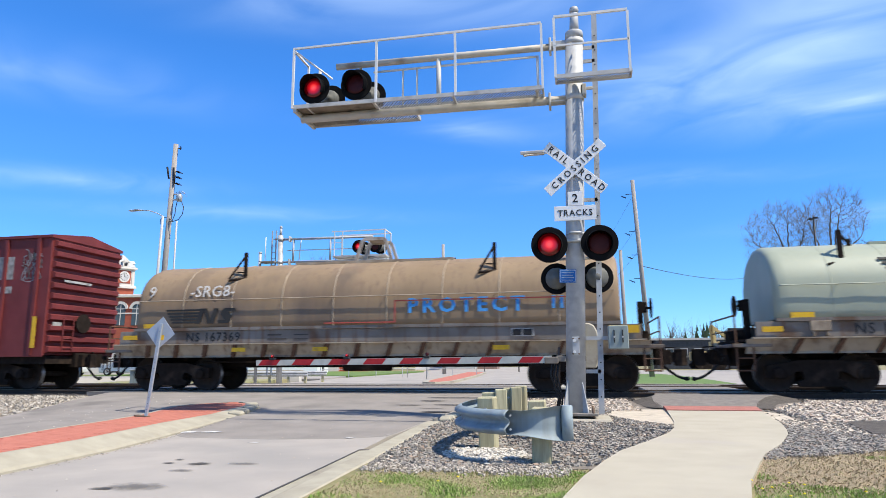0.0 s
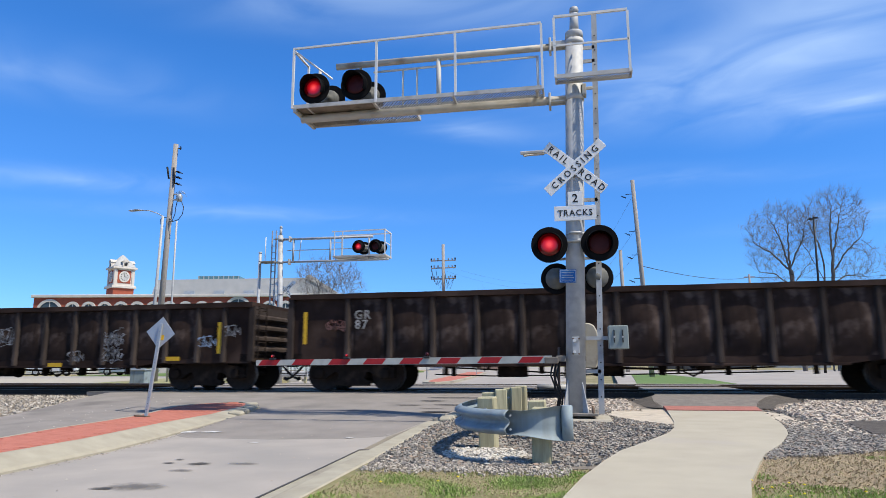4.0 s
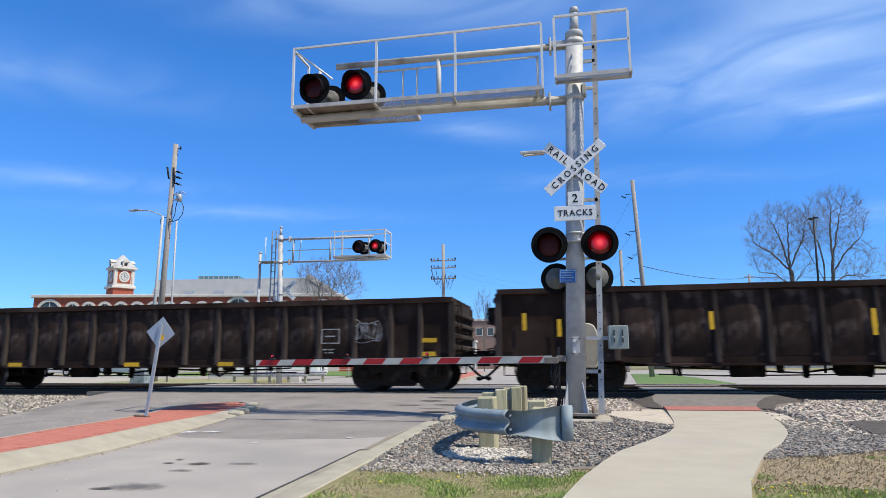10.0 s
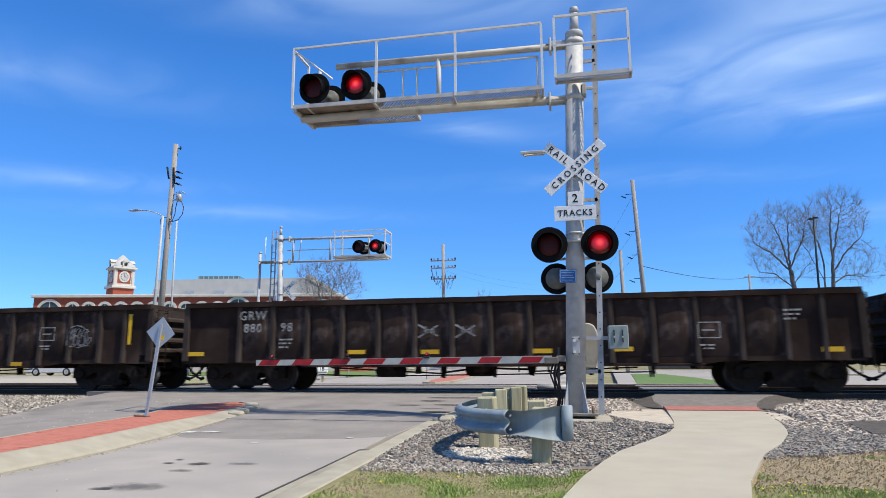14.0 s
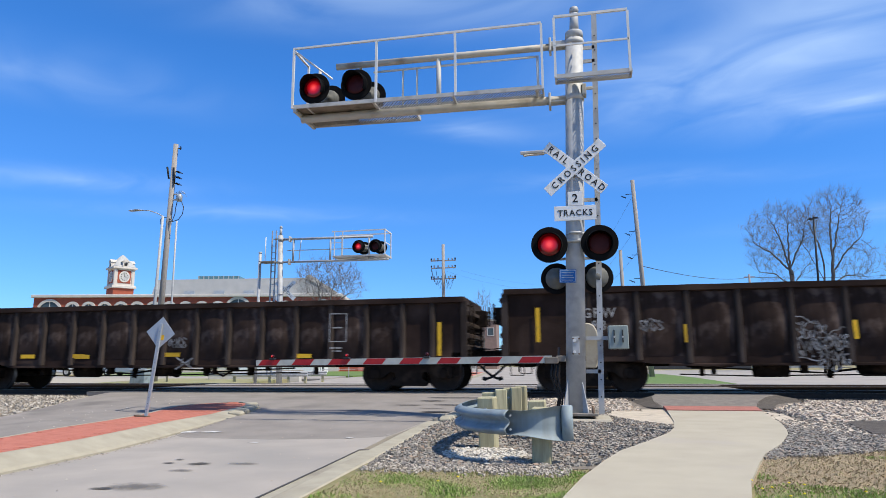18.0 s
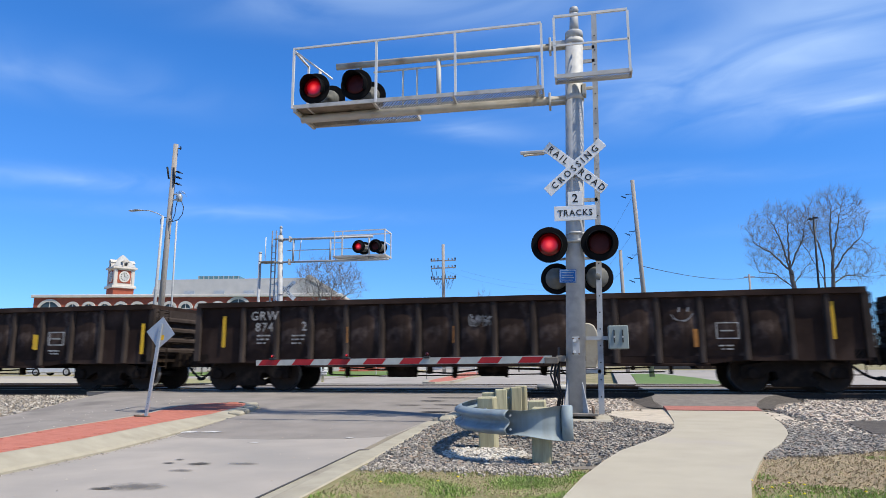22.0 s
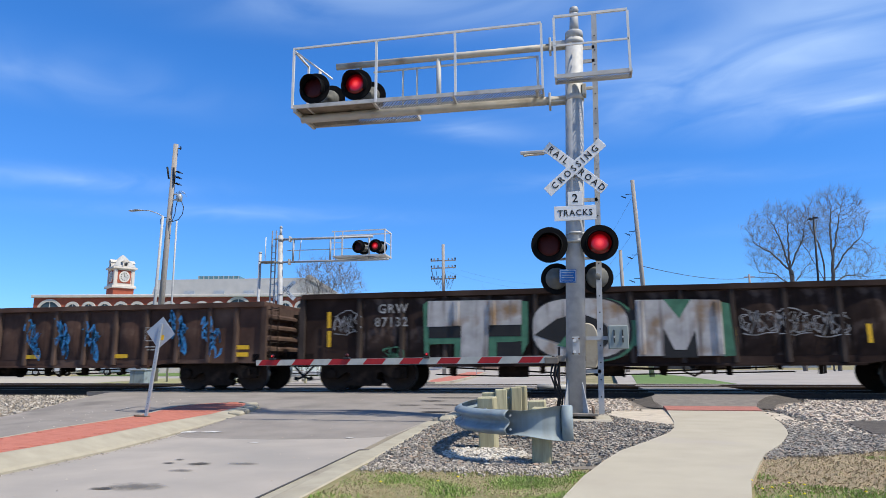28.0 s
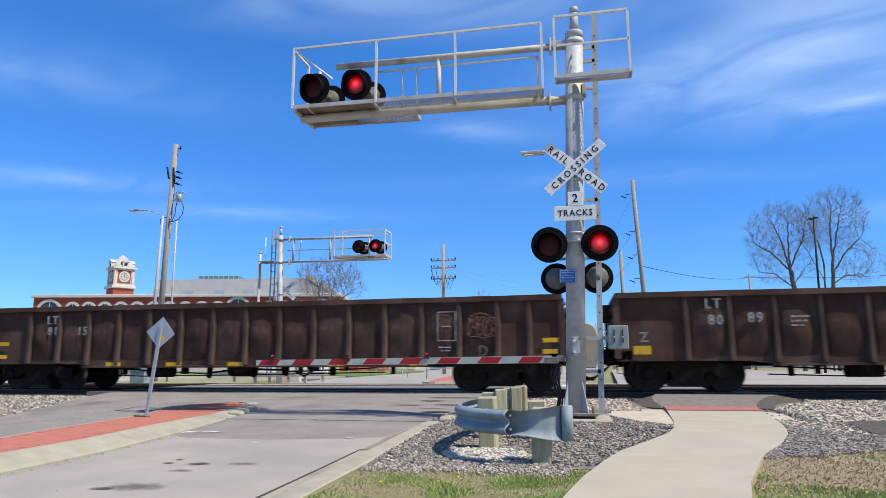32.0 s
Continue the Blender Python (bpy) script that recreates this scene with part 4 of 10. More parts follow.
def signal(at, lean, arm_sign, gate=True, label=""):
    """Cantilever crossing signal with mast, walkway, flashers, crossbuck and gate. Local: mast at the origin, arm along arm_sign * x."""
    sig = thing("crossing_signal", label, "crossing signal", at, "cantilever signals at the crossing")
    k = arm_sign
    mx = lambda z: lean * z / 6.63
    part("footing", boxes((-0.55, 0.55, -0.5, 0.5, -0.3, 0.03)), CONCRETE, sig, "buried concrete footing", bevel=0.03)
    part("base_plate", boxes((-0.34, 0.34, -0.3, 0.3, 0.07, 0.11)), GEAR, sig, "thick weathered base plate", bevel=0.006)
    for ax in (-0.27, 0.27):
        for ay in (-0.23, 0.23):
            part("anchor_bolt", tubes(((ax, ay, 0.02), (ax, ay, 0.2), 0.022, 8)), RUSTY_STEEL, sig)
    bm = bmesh.new()
    tube(bm, (0, 0, 0.1), (mx(6.5), 0, 6.5), 0.158, 0.152, 28)
    lathe(bm, (mx(6.5), 0, 6.5), (0, 0, 1), [(0, 0.155), (0.1, 0.155), (0.13, 0.15), (0.15, 0.09)], 28)
    tube(bm, (mx(6.6), 0, 6.6), (mx(7.02), 0, 7.02), 0.085, 0.07, 16)
    lathe(bm, (mx(7.0), 0, 7.0), (0, 0, 1), [(0, 0.075), (0.05, 0.082), (0.1, 0.075), (0.13, 0.03)], 16)
    part("mast", bm, GALV, sig, "thick grey galvanised mast")
    for a in range(4):
        bm = bmesh.new()
        prism(bm, [(0.14, 0.11), (0.28, 0.11), (0.16, 0.62), (0.14, 0.62)], "y", -0.008, 0.008)
        part("gusset", bm, GALV, sig, at=pose(0, 0, 0, 0, 0, 45 + 90 * a))
    # clamp with bolts at the foot of the gate
    part("clamp_plate", boxes((mx(1.17) - 0.055, mx(1.17) + 0.055, -0.17, -0.15, 1.0, 1.3)), GALV, sig, "bolted steel clamp plate", bevel=0.006)
    for z in (1.06, 1.24):
        part("bolt", tubes(((mx(1.1) - 0.02, -0.215, z), (mx(1.1) - 0.02, -0.17, z), 0.026, 8)), RAIL_ALU, sig)
    for q, z in ((-0.045, 1.27), (0.05, 1.03), (0.05, 1.27), (-0.045, 1.03)):
        part("bolt", tubes(((mx(z) + q, -0.195, z), (mx(z) + q, -0.17, z), 0.014, 8)), RUSTY_STEEL, sig)
    # arm
    part("upper_chord", tubes(((mx(6.43) + k * 0.1, 0.05, 6.43), (k * 4.2, 0.0, 6.43), 0.062, 14)), PIPE, sig, "upper pipe of the cantilever arm")
    part("lower_chord", tubes(((mx(5.3) + k * 0.12, 0.0, 5.40), (k * 4.85, -0.05, 5.42), 0.075, 14)), PIPE, sig, "lower pipe of the cantilever arm")
    for z in (6.43, 5.40):
        part("arm_clamp", tubes(((mx(z), 0, z - 0.045), (mx(z), 0, z + 0.045), 0.164, 28)), ALU, sig, "clamp band around the mast")
        part("clamp_lug", boxes((mx(z) + k * 0.15, mx(z) + k * 0.44, -0.07, 0.12, z - 0.05, z + 0.05)) if k > 0 else boxes((mx(z) - 0.44, mx(z) - 0.15, -0.07, 0.12, z - 0.05, z + 0.05)), ALU, sig, bevel=0.008)
        part("arm_flange", boxes((mx(z) + k * 0.42 - 0.02, mx(z) + k * 0.42 + 0.02, -0.1, 0.13, z - 0.14, z + 0.12)), ALU, sig, bevel=0.01)
    for x in (2.23,):
        part("arm_strut", tubes(((k * x, 0.02, 5.4), (k * x, 0.02, 6.42), 0.045, 12)), ALU, sig)
    for x in (2.66, 2.93):
        part("arm_brace", tubes(((k * x, 0.1, 5.5), (k * x, 0.1, 6.3), 0.02, 8)), RAIL_ALU, sig)
    part("conduit", tubes(((k * 0.44, 0.1, 6.30), (k * 3.5, 0.1, 6.3), 0.022, 8), ((k * 0.44, 0.1, 6.31), (k * 0.44, 0.1, 5.5), 0.024, 8)), RAIL_ALU, sig)
    part("stay_bracket", boxes((mx(5.5) + 0.13, mx(5.5) + 0.2, -0.12, 0.06, 5.42, 5.62), (mx(5.5) + 0.2, 0.5, -0.02, 0.02, 5.55, 5.60)), ALU, sig, bevel=0.006)
    part("cross_brace", tubes(((k * 4.86, -0.38, 6.62), (k * 4.2, -0.2, 6.1), 0.018, 6)), RAIL_ALU, sig)

    def grating(x0, x1, y0, y1, z, slope=0.0):
        bm = bmesh.new()
        for y in (y0, y1):
            box(bm, x0, x1, y - 0.012, y + 0.012, z - 0.035, z + 0.035)
        for x in (x0, x1):
            box(bm, x - 0.012, x + 0.012, y0, y1, z - 0.035, z + 0.035)
        bars = bmesh.new()
        run = (y1 - y0) * 0.75
        n = int((x1 - x0 + run) / 0.055)
        for i in range(n):
            for sg in (1, -1):
                xa = x0 - run + i * 0.055
                ya, yb = (y0, y1) if sg > 0 else (y1, y0)
                xb = xa + run
                ka, kb = max(0, (x0 - xa) / run), min(1, (x1 - xa) / run)
                if kb - ka < 0.05:
                    continue
                p = Vector((xa + run * ka, ya + (yb - ya) * ka, z))
                q = Vector((xa + run * kb, ya + (yb - ya) * kb, z))
                tube(bars, p, q, 0.0065, 0.0065, 4, False)
        for v in (*bm.verts, *bars.verts):
            v.co.z += slope * abs(v.co.x)
        deck = part("walkway", bm, ALU, sig, "narrow metal service walkway")
        part("grating", bars, GRATE, deck, "open metal grating")

    a, b = sorted((k * 0.34, k * 4.88))
    grating(a, b, -0.38, 0.0, 5.497, 0.008)
    a, b = sorted((k * 2.7, k * 4.88))
    grating(a, b, 0.04, 0.55, 5.44, 0.014)
    a, b = sorted((-k * 1.12, k * 0.12))
    grating(a, b, -0.42, -0.18, 5.65)
    part("deck_plate", boxes((min(k * 3.36, k * 4.85), max(k * 3.36, k * 4.85), -0.365, -0.015, 5.512, 5.522)), DECK, sig, "solid stained deck plate at the outer end")
    part("deck_plate", boxes((min(k * 3.9, k * 4.85), max(k * 3.9, k * 4.85), 0.055, 0.53, 5.505, 5.515)), DECK, sig, "solid stained deck plate at the outer end")
    for x in (0.45, 1.9, 3.35, 4.6):
        part("walkway_bracket", boxes((k * x - 0.02, k * x + 0.02, -0.38, 0.1, 5.455 + 0.008 * x, 5.505 + 0.008 * x)), ALU, sig)
    part("end_beam", boxes((k * 4.85 - 0.03, k * 4.85 + 0.03, -0.38, 0.55, 5.44, 5.50)), ALU, sig)
    # handrails
    for x in (0.34, 1.85, 3.3, 4.9):
        part("rail_post", boxes((k * x - 0.02, k * x + 0.02, -0.4, -0.365, 5.47 + 0.008 * x, 6.663)), RAIL_ALU, sig)
    part("handrail", boxes((min(k * 0.34, k * 4.92), max(k * 0.34, k * 4.92), -0.4, -0.365, 6.665, 6.7)), RAIL_ALU, sig, "thin metal handrail")
    part("end_handrail", boxes((k * 4.9 - 0.018, k * 4.9 + 0.018, -0.362, 0.278, 6.63, 6.662)), RAIL_ALU, sig)
    part("end_post", boxes((k * 4.9 - 0.018, k * 4.9 + 0.018, 0.28, 0.32, 5.5, 6.665)), RAIL_ALU, sig)
    for x in (0.12, -1.1):
        part("rail_post", boxes((k * x - 0.02, k * x + 0.02, -0.44, -0.4, 5.63, 6.718)), RAIL_ALU, sig)
    part("handrail", boxes((min(k * 0.12, -k * 1.1), max(k * 0.12, -k * 1.1), -0.44, -0.4, 6.72, 6.76)), RAIL_ALU, sig, "thin metal handrail")
    part("mid_rail", boxes((min(k * 0.12, -k * 1.1), max(k * 0.12, -k * 1.1), -0.44, -0.415, 6.19, 6.22)), RAIL_ALU, sig)
    # channel standing beside the mast
    bm = bmesh.new()
    x0, x1 = 0.40, 0.575
    for q in range(2):
        w = -0.04 + 0.07 * q
        tube(bm, (x0 + w, 0.05, 0.08), (x1 + w, 0.05, 7.0), 0.006, 0.006, 6)
    prism(bm, [(x0 - 0.045, 0.08), (x0 + 0.045, 0.08), (x1 + 0.045, 7.0), (x1 - 0.045, 7.0)], "y", 0.04, 0.06)
    part("channel_upright", bm, GALV, sig, "perforated steel channel upright")
    hole = finish(tubes(((0, 0.034, 0), (0, 0.042, 0), 0.012, 8)), "bolt_hole", BLACK)
    for i in range(24):
        z = 0.35 + i * 0.27
        part("bolt_hole", hole, None, sig, at=pose(x0 + (x1 - x0) * z / 7.0, 0, z))
    for z in (0.75, 3.6, 6.35, 6.1):
        part("channel_tie", boxes((mx(z) + 0.1, x0 + (x1 - x0) * z / 7.0, 0.04, 0.07, z - 0.03, z + 0.03)), GALV, sig)
    # crossbuck and plates, on both faces of the mast
    for face in (-1,):
        yy, turn = -0.19, 0
        for text, ang, off in (("RAILROAD", -41, -0.012), ("CROSSING", 41, 0.0)):
            blade = part("crossbuck_blade", boxes((-0.62, 0.62, -0.006, 0.006, -0.092, 0.092)), SIGN_WHITE, sig, "white crossbuck blade with black letters", bevel=0.004,
                         at=pose(mx(4.15), yy + face * (0.012 + off), 4.11, 0, 0, turn) @ pose(0, 0, 0, 0, -ang, 0))
            word = text if text == "CROSSING" else None
            if word:
                part("lettering", lettering(word, 0.155, SIGN_BLACK, 0.92, 0.012, 1.62), None, blade, "black letters", at=pose(0, -0.0075, -0.005))
            else:
                part("lettering", lettering("RAIL", 0.155, SIGN_BLACK, 0.92, 0.012, 1.5), None, blade, "black letters", at=pose(-0.355, -0.0075, -0.005))
                part("lettering", lettering("ROAD", 0.155, SIGN_BLACK, 0.92, 0.012, 1.5), None, blade, "black letters", at=pose(0.355, -0.0075, -0.005))
        two = part("number_plate_sign", boxes((-0.12, 0.12, -0.005, 0.005, -0.12, 0.12)), SIGN_WHITE, sig, "white plate with the digit two", bevel=0.003, at=pose(mx(3.6), yy, 3.575, 0, 0, turn))
        part("lettering", lettering("2", 0.2, SIGN_BLACK), None, two, "black digit", at=pose(0, -0.0065, 0))
        tr = part("tracks_sign", boxes((-0.34, 0.34, -0.005, 0.005, -0.125, 0.125)), SIGN_WHITE, sig, "white plate reading tracks", bevel=0.003, at=pose(mx(3.35), yy - face * 0.002, 3.33, 0, 0, turn))
        part("lettering", lettering("TRACKS", 0.142, SIGN_BLACK, 0.95, 0.014, 1.2), None, tr, "black letters", at=pose(0, -0.0065, 0))
    plaque = part("plaque", boxes((-0.135, 0.135, -0.004, 0.004, -0.11, 0.11)), SIGN_BLUE, sig, "small blue emergency notice", bevel=0.0035, at=pose(-0.045, -0.2, 2.28, 0, 2, 0))
    for i in range(4):
        part("border_line", boxes((-0.122, 0.122, -0.0052, -0.004, 0.094, 0.099)) if i == 0 else boxes((-0.122, 0.122, -0.0052, -0.004, -0.099, -0.094)) if i == 1 else boxes((-0.127, -0.122, -0.0052, -0.004, -0.099, 0.099)) if i == 2 else boxes((0.122, 0.127, -0.0052, -0.004, -0.099, 0.099)), SIGN_WHITE, plaque)
        part("text_bar", boxes((-0.1, 0.1 - 0.02 * (i % 2), -0.0055, -0.004, 0.05 - i * 0.04, 0.06 - i * 0.04)), SIGN_BACK, plaque)
    # flashers on the mast
    for s, ph in ((-1, 0), (1, 1)):
        flasher(sig, mx(2.8) - 0.015 + s * 0.405, -0.2, 2.81, -1, ph)
        flasher(sig, mx(2.3) + 0.02 + s * 0.335, 0.18, 2.29, 1, 1 - ph, 0.265)
    part("flasher_crossarm", tubes(((-0.42, -0.16, 2.87), (0.48, -0.16, 2.87), 0.03, 10)), ALU, sig)
    part("flasher_crossarm", tubes(((-0.36, 0.15, 2.62), (0.42, 0.15, 2.62), 0.025, 10)), ALU, sig)
    part("crossarm_band", tubes(((mx(3.0), 0, 2.98), (mx(3.0), 0, 3.02), 0.160, 24), ((mx(3.0) - 0.1, -0.2, 3.0), (mx(3.0) + 0.1, -0.2, 3.0), 0.018, 8)), ALU, sig)
    # flashers on the arm, one pair each way
    for i, x in enumerate((4.57, 3.75)):
        ph = i if k < 0 else 1 - i
        flasher(sig, k * x, -0.16, 5.965, -1, ph)
        flasher(sig, k * x - 0.12 * k, 0.34, 5.93, 1, 1 - ph)
        part("flasher_drop", tubes(((k * x, 0.08, 6.43), (k * x, 0.08, 5.9), 0.03, 8)), ALU, sig)
    # small luminaire on a bracket behind the blades
    part("bracket_lamp", boxes((k * 0.82, k * 0.42, -0.3, -0.16, 4.4, 4.44)) if k > 0 else boxes((-0.76, -0.36, -0.3, -0.25, 4.37, 4.42), (-0.72, -0.36, -0.2, -0.15, 4.37, 4.42)), ALU, sig, "flat grey lamp on a bracket", bevel=0.01)
    part("lamp_bracket", tubes(((k * 0.7, -0.22, 4.36), (k * 0.1, -0.1, 4.44), 0.016, 6)), ALU, sig)
    # relay cabinet and cables
    cab = part("cabinet", boxes((0.55, 0.86, -0.2, 0.0, 1.1, 1.47)), CABINET, sig, "grey steel cabinet with two latches", bevel=0.012)
    for x in (0.64, 0.77):
        part("latch", boxes((x - 0.008, x + 0.008, -0.215, -0.2, 1.2, 1.4)), BLACK, cab)
        part("latch_knob", tubes(((x, -0.23, 1.29), (x, -0.2, 1.29), 0.016, 8)), ALU, cab)
    part("cabinet_bracket", boxes((0.1, 0.6, 0.0, 0.05, 1.25, 1.31)), GALV, sig)
    if gate:
        bm = bmesh.new()
        prism(bm, [(0.1, 0.8), (0.36, 0.8), (0.40, 0.95), (0.41, 1.2), (0.39, 1.4), (0.34, 1.5), (0.26, 1.54), (0.1, 1.54)], "y", 0.16, 0.52)
        part("gate_mechanism", bm, MOTOR_BUFF, sig, "rounded buff gate motor housing", bevel=0.02)
        part("counterweight_arm", boxes((0.1, 0.45, 0.5, 0.54, 0.95, 1.08)), GALV, sig, bevel=0.01)
        for i in range(3):
            bm = bmesh.new()
            pts = [(k * (0.22 + 0.05 * i), -0.05, 0.98), (k * (0.28 + 0.05 * i), -0.08, 0.7), (k * (0.2 + 0.03 * i), -0.05, 0.35), (k * (0.24 + 0.04 * i), 0.0, 0.06)]
            bent_tube(bm, pts, 0.016)
            part("cable", bm, BLACK, sig, "black flexible conduit")
        for dx, z0, z1 in ((-0.27, 0.2, 1.15), (-0.33, 0.45, 0.95)):
            part("gate_pipe", tubes(((dx, 0.22, z0), (dx + 0.03, 0.22, z1), 0.02, 8)), RUSTY_STEEL, sig)
    return sig


signal(pose(-0.075, 10.9, 0.02), 0.22, -1, True, "tall grey cantilever crossing signal with flashing red lamps, on gravel")


def far_signal_tower():
    """The signal that faces the other way: twin-pipe arm, a railed basket for its lamps, a caged ladder and a slim pole beside it. Local: mast at the origin."""
    sig = thing("crossing_signal", "grey cantilever crossing signal with a railed lamp basket, beyond the tracks", "crossing signal", pose(-13.2, 27.4, 0.0), "cantilever signals at the crossing")
    part("footing", boxes((-0.55, 0.55, -0.5, 0.5, -0.3, 0.03)), CONCRETE, sig, "concrete footing", bevel=0.03)
    bm = bmesh.new()
    tube(bm, (0.1, 0, 0.03), (-0.1, 0, 6.75), 0.125, 0.118, 24)
    tube(bm, (-0.09, 0, 6.75), (-0.09, 0, 7.1), 0.065, 0.06, 14)
    lathe(bm, (-0.09, 0, 7.08), (0, 0, 1), [(0, 0.065), (0.06, 0.068), (0.13, 0.03)], 14)
    part("mast", bm, GALV, sig, "thick grey galvanised mast")
    for z, x1 in ((6.56, 4.37), (5.5, 5.12)):
        part("chord", tubes(((0.0, 0, z), (x1, 0, z - 0.04), 0.056 if z > 6 else 0.05, 14)), GALV, sig, "pipe of the cantilever arm")
        part("arm_clamp", tubes(((-0.07, 0, z - 0.07), (-0.07, 0, z + 0.07), 0.137, 20)), ALU, sig)
        part("arm_flange", boxes((0.36, 0.41, -0.13, 0.13, z - 0.13, z + 0.13)), ALU, sig, bevel=0.008)
    for x in (0.56, 2.36, 4.2):
        part("arm_strut", tubes(((x, 0, 5.5), (x, 0, 6.52), 0.045, 12)), GALV, sig)
    part("cable_pipe", tubes(((0.2, 0.1, 6.05), (4.1, 0.1, 6.02), 0.022, 8)), RAIL_ALU, sig)
    part("conduit_drop", tubes(((0.8, 0.1, 5.5), (0.88, 0.1, 6.5), 0.022, 8)), RAIL_ALU, sig)
    for x0, x1, z in ((2.65, 5.1, 5.56),):
        deck = part("walkway", boxes((x0, x1, -0.46, -0.435, z, z + 0.07), (x0, x1, 0.5, 0.525, z, z + 0.07), (x0, x0 + 0.03, -0.435, 0.5, z, z + 0.07), (x1 - 0.03, x1, -0.435, 0.5, z, z + 0.07)), ALU, sig, "narrow metal service walkway")
        part("grating", boxes(*[(x0 + 0.03 + i * 0.06, x0 + 0.045 + i * 0.06, -0.435, 0.5, z + 0.03, z + 0.06) for i in range(int((x1 - x0 - 0.08) / 0.06))]), GRATE, deck, "open metal grating")
    for x in (2.72, 5.06):
        for y in (-0.44, 0.5):
            part("rail_post", boxes((x - 0.022, x + 0.022, y - 0.022, y + 0.022, 5.6, 6.72)), RAIL_ALU, sig)
    part("rail_post", boxes((3.08, 3.12, -0.46, -0.42, 5.6, 6.72)), RAIL_ALU, sig)
    for y in (-0.44, 0.5):
        part("handrail", boxes((2.6, 5.08, y - 0.022, y + 0.022, 6.7, 6.75)), RAIL_ALU, sig, "thin metal handrail")
    part("end_handrail", boxes((5.04, 5.08, -0.418, 0.478, 6.7, 6.745)), RAIL_ALU, sig)
    part("mid_rail", boxes((5.045, 5.075, -0.418, 0.478, 6.15, 6.18)), RAIL_ALU, sig)
    part("short_rail", boxes((2.6, 3.1, -0.45, -0.43, 6.2, 6.23)), RAIL_ALU, sig)
    for x in (-0.62, -0.42):
        part("ladder_stile", boxes((x - 0.025, x + 0.025, 0.2, 0.25, 0.4, 7.05)), GALV, sig)
    for i in range(21):
        part("ladder_rung", boxes((-0.6, -0.44, 0.215, 0.235, 0.6 + i * 0.3, 0.63 + i * 0.3)), GALV, sig)
    for z in (3.1, 5.5, 6.6):
        part("ladder_tie", boxes((-0.45, -0.1, 0.1, 0.2, z, z + 0.05)), GALV, sig)
    part("handhold", tubes(((-0.93, 0.2, 5.55), (-0.93, 0.2, 6.75), 0.02, 8)), RAIL_ALU, sig)
    part("slim_pole", tubes(((-1.06, 0.0, 0.0), (-1.08, 0.0, 5.95), 0.07, 14)), GALV, sig, "slim grey pole beside the mast")
    part("pole_cap", tubes(((-1.08, 0.0, 5.95), (-1.08, 0.0, 6.02), 0.08, 14)), GALV, sig)
    part("pole_arm", tubes(((-1.06, 0, 5.5), (-0.1, 0, 5.5), 0.03, 8)), GALV, sig)
    for x, ph in ((3.77, 0), (4.55, 1)):
        flasher(sig, x, -0.2, 6.05, -1, ph)
        flasher(sig, x + 0.1, 0.3, 6.05, 1, 1 - ph)
        part("flasher_drop", tubes(((x + 0.05, 0.0, 6.1), (4.2, 0.0, 6.1), 0.04, 8)), ALU, sig)
    for text, ang, off in (("RAILROAD", -41, 0.012), ("CROSSING", 41, 0.0)):
        blade = part("crossbuck_blade", boxes((-0.62, 0.62, -0.006, 0.006, -0.1, 0.1)), SIGN_WHITE, sig, "white crossbuck blade with black letters", bevel=0.004, at=pose(0.12, 0.22 + off, 4.22, 0, 0, 0) @ pose(0, 0, 0, 0, -ang, 0))
        part("lettering", lettering(text, 0.155, SIGN_BLACK, 0.92, 0.012, 1.5), None, blade, "black letters", at=pose(0, -0.0075, -0.005))
    part("low_crossarm", tubes(((-1.55, -0.1, 2.95), (-0.7, -0.1, 2.95), 0.035, 8)), ALU, sig)
    for x, ph in ((-1.49, 0), (-0.76, 1)):
        flasher(sig, x, -0.2, 2.83, -1, ph)
    flasher(sig, 0.55, 0.2, 2.92, 1, 0)
    part("short_crossarm", tubes(((0.0, 0.1, 3.02), (0.6, 0.1, 3.02), 0.03, 8)), ALU, sig)
    part("side_landing", boxes((-1.0, -0.25, -0.3, 0.3, 5.5, 5.54)), GRATE, sig, "small steel landing by the ladder")
    part("band", tubes(((0.0, 0, 4.0), (0.0, 0, 4.05), 0.136, 16)), ALU, sig)
    part("cabinet", boxes((0.3, 0.75, 0.0, 0.35, 0.9, 1.6)), CABINET, sig, "grey steel cabinet", bevel=0.015)
    part("cabinet_bracket", boxes((0.1, 0.32, 0.1, 0.2, 1.2, 1.3)), GALV, sig)
    return sig


far_signal_tower()

# gate arm lying across the lane
GATE_FROM, GATE_TO = -0.42, -5.58
gate = thing("gate_arm", "lowered crossing gate with slanted red and white stripes", "crossing gate", pose(0, 10.75, 0.955, 0, 0.0, 0))
gz = lambda x: 0.03 * (x - GATE_TO) / 5.2 - 0.02
bm = bmesh.new()
prism(bm, [(GATE_TO, gz(GATE_TO) - 0.052), (GATE_FROM, gz(GATE_FROM) - 0.06), (GATE_FROM, gz(GATE_FROM) + 0.06), (GATE_TO, gz(GATE_TO) + 0.045)], "y", -0.018, 0.018)
part("arm_blade", bm, STRIPE_WHITE, gate, "white aluminium gate blade")
part("arm_bracket", boxes((GATE_FROM - 0.12, GATE_FROM + 0.1, -0.03, 0.05, -0.06, 0.05), (GATE_FROM + 0.06, -0.2, 0.0, 0.1, -0.03, 0.07), (-0.26, 0.12, 0.12, 0.2, -0.02, 0.06)), GEAR, gate, "bolted steel gate bracket", bevel=0.012)
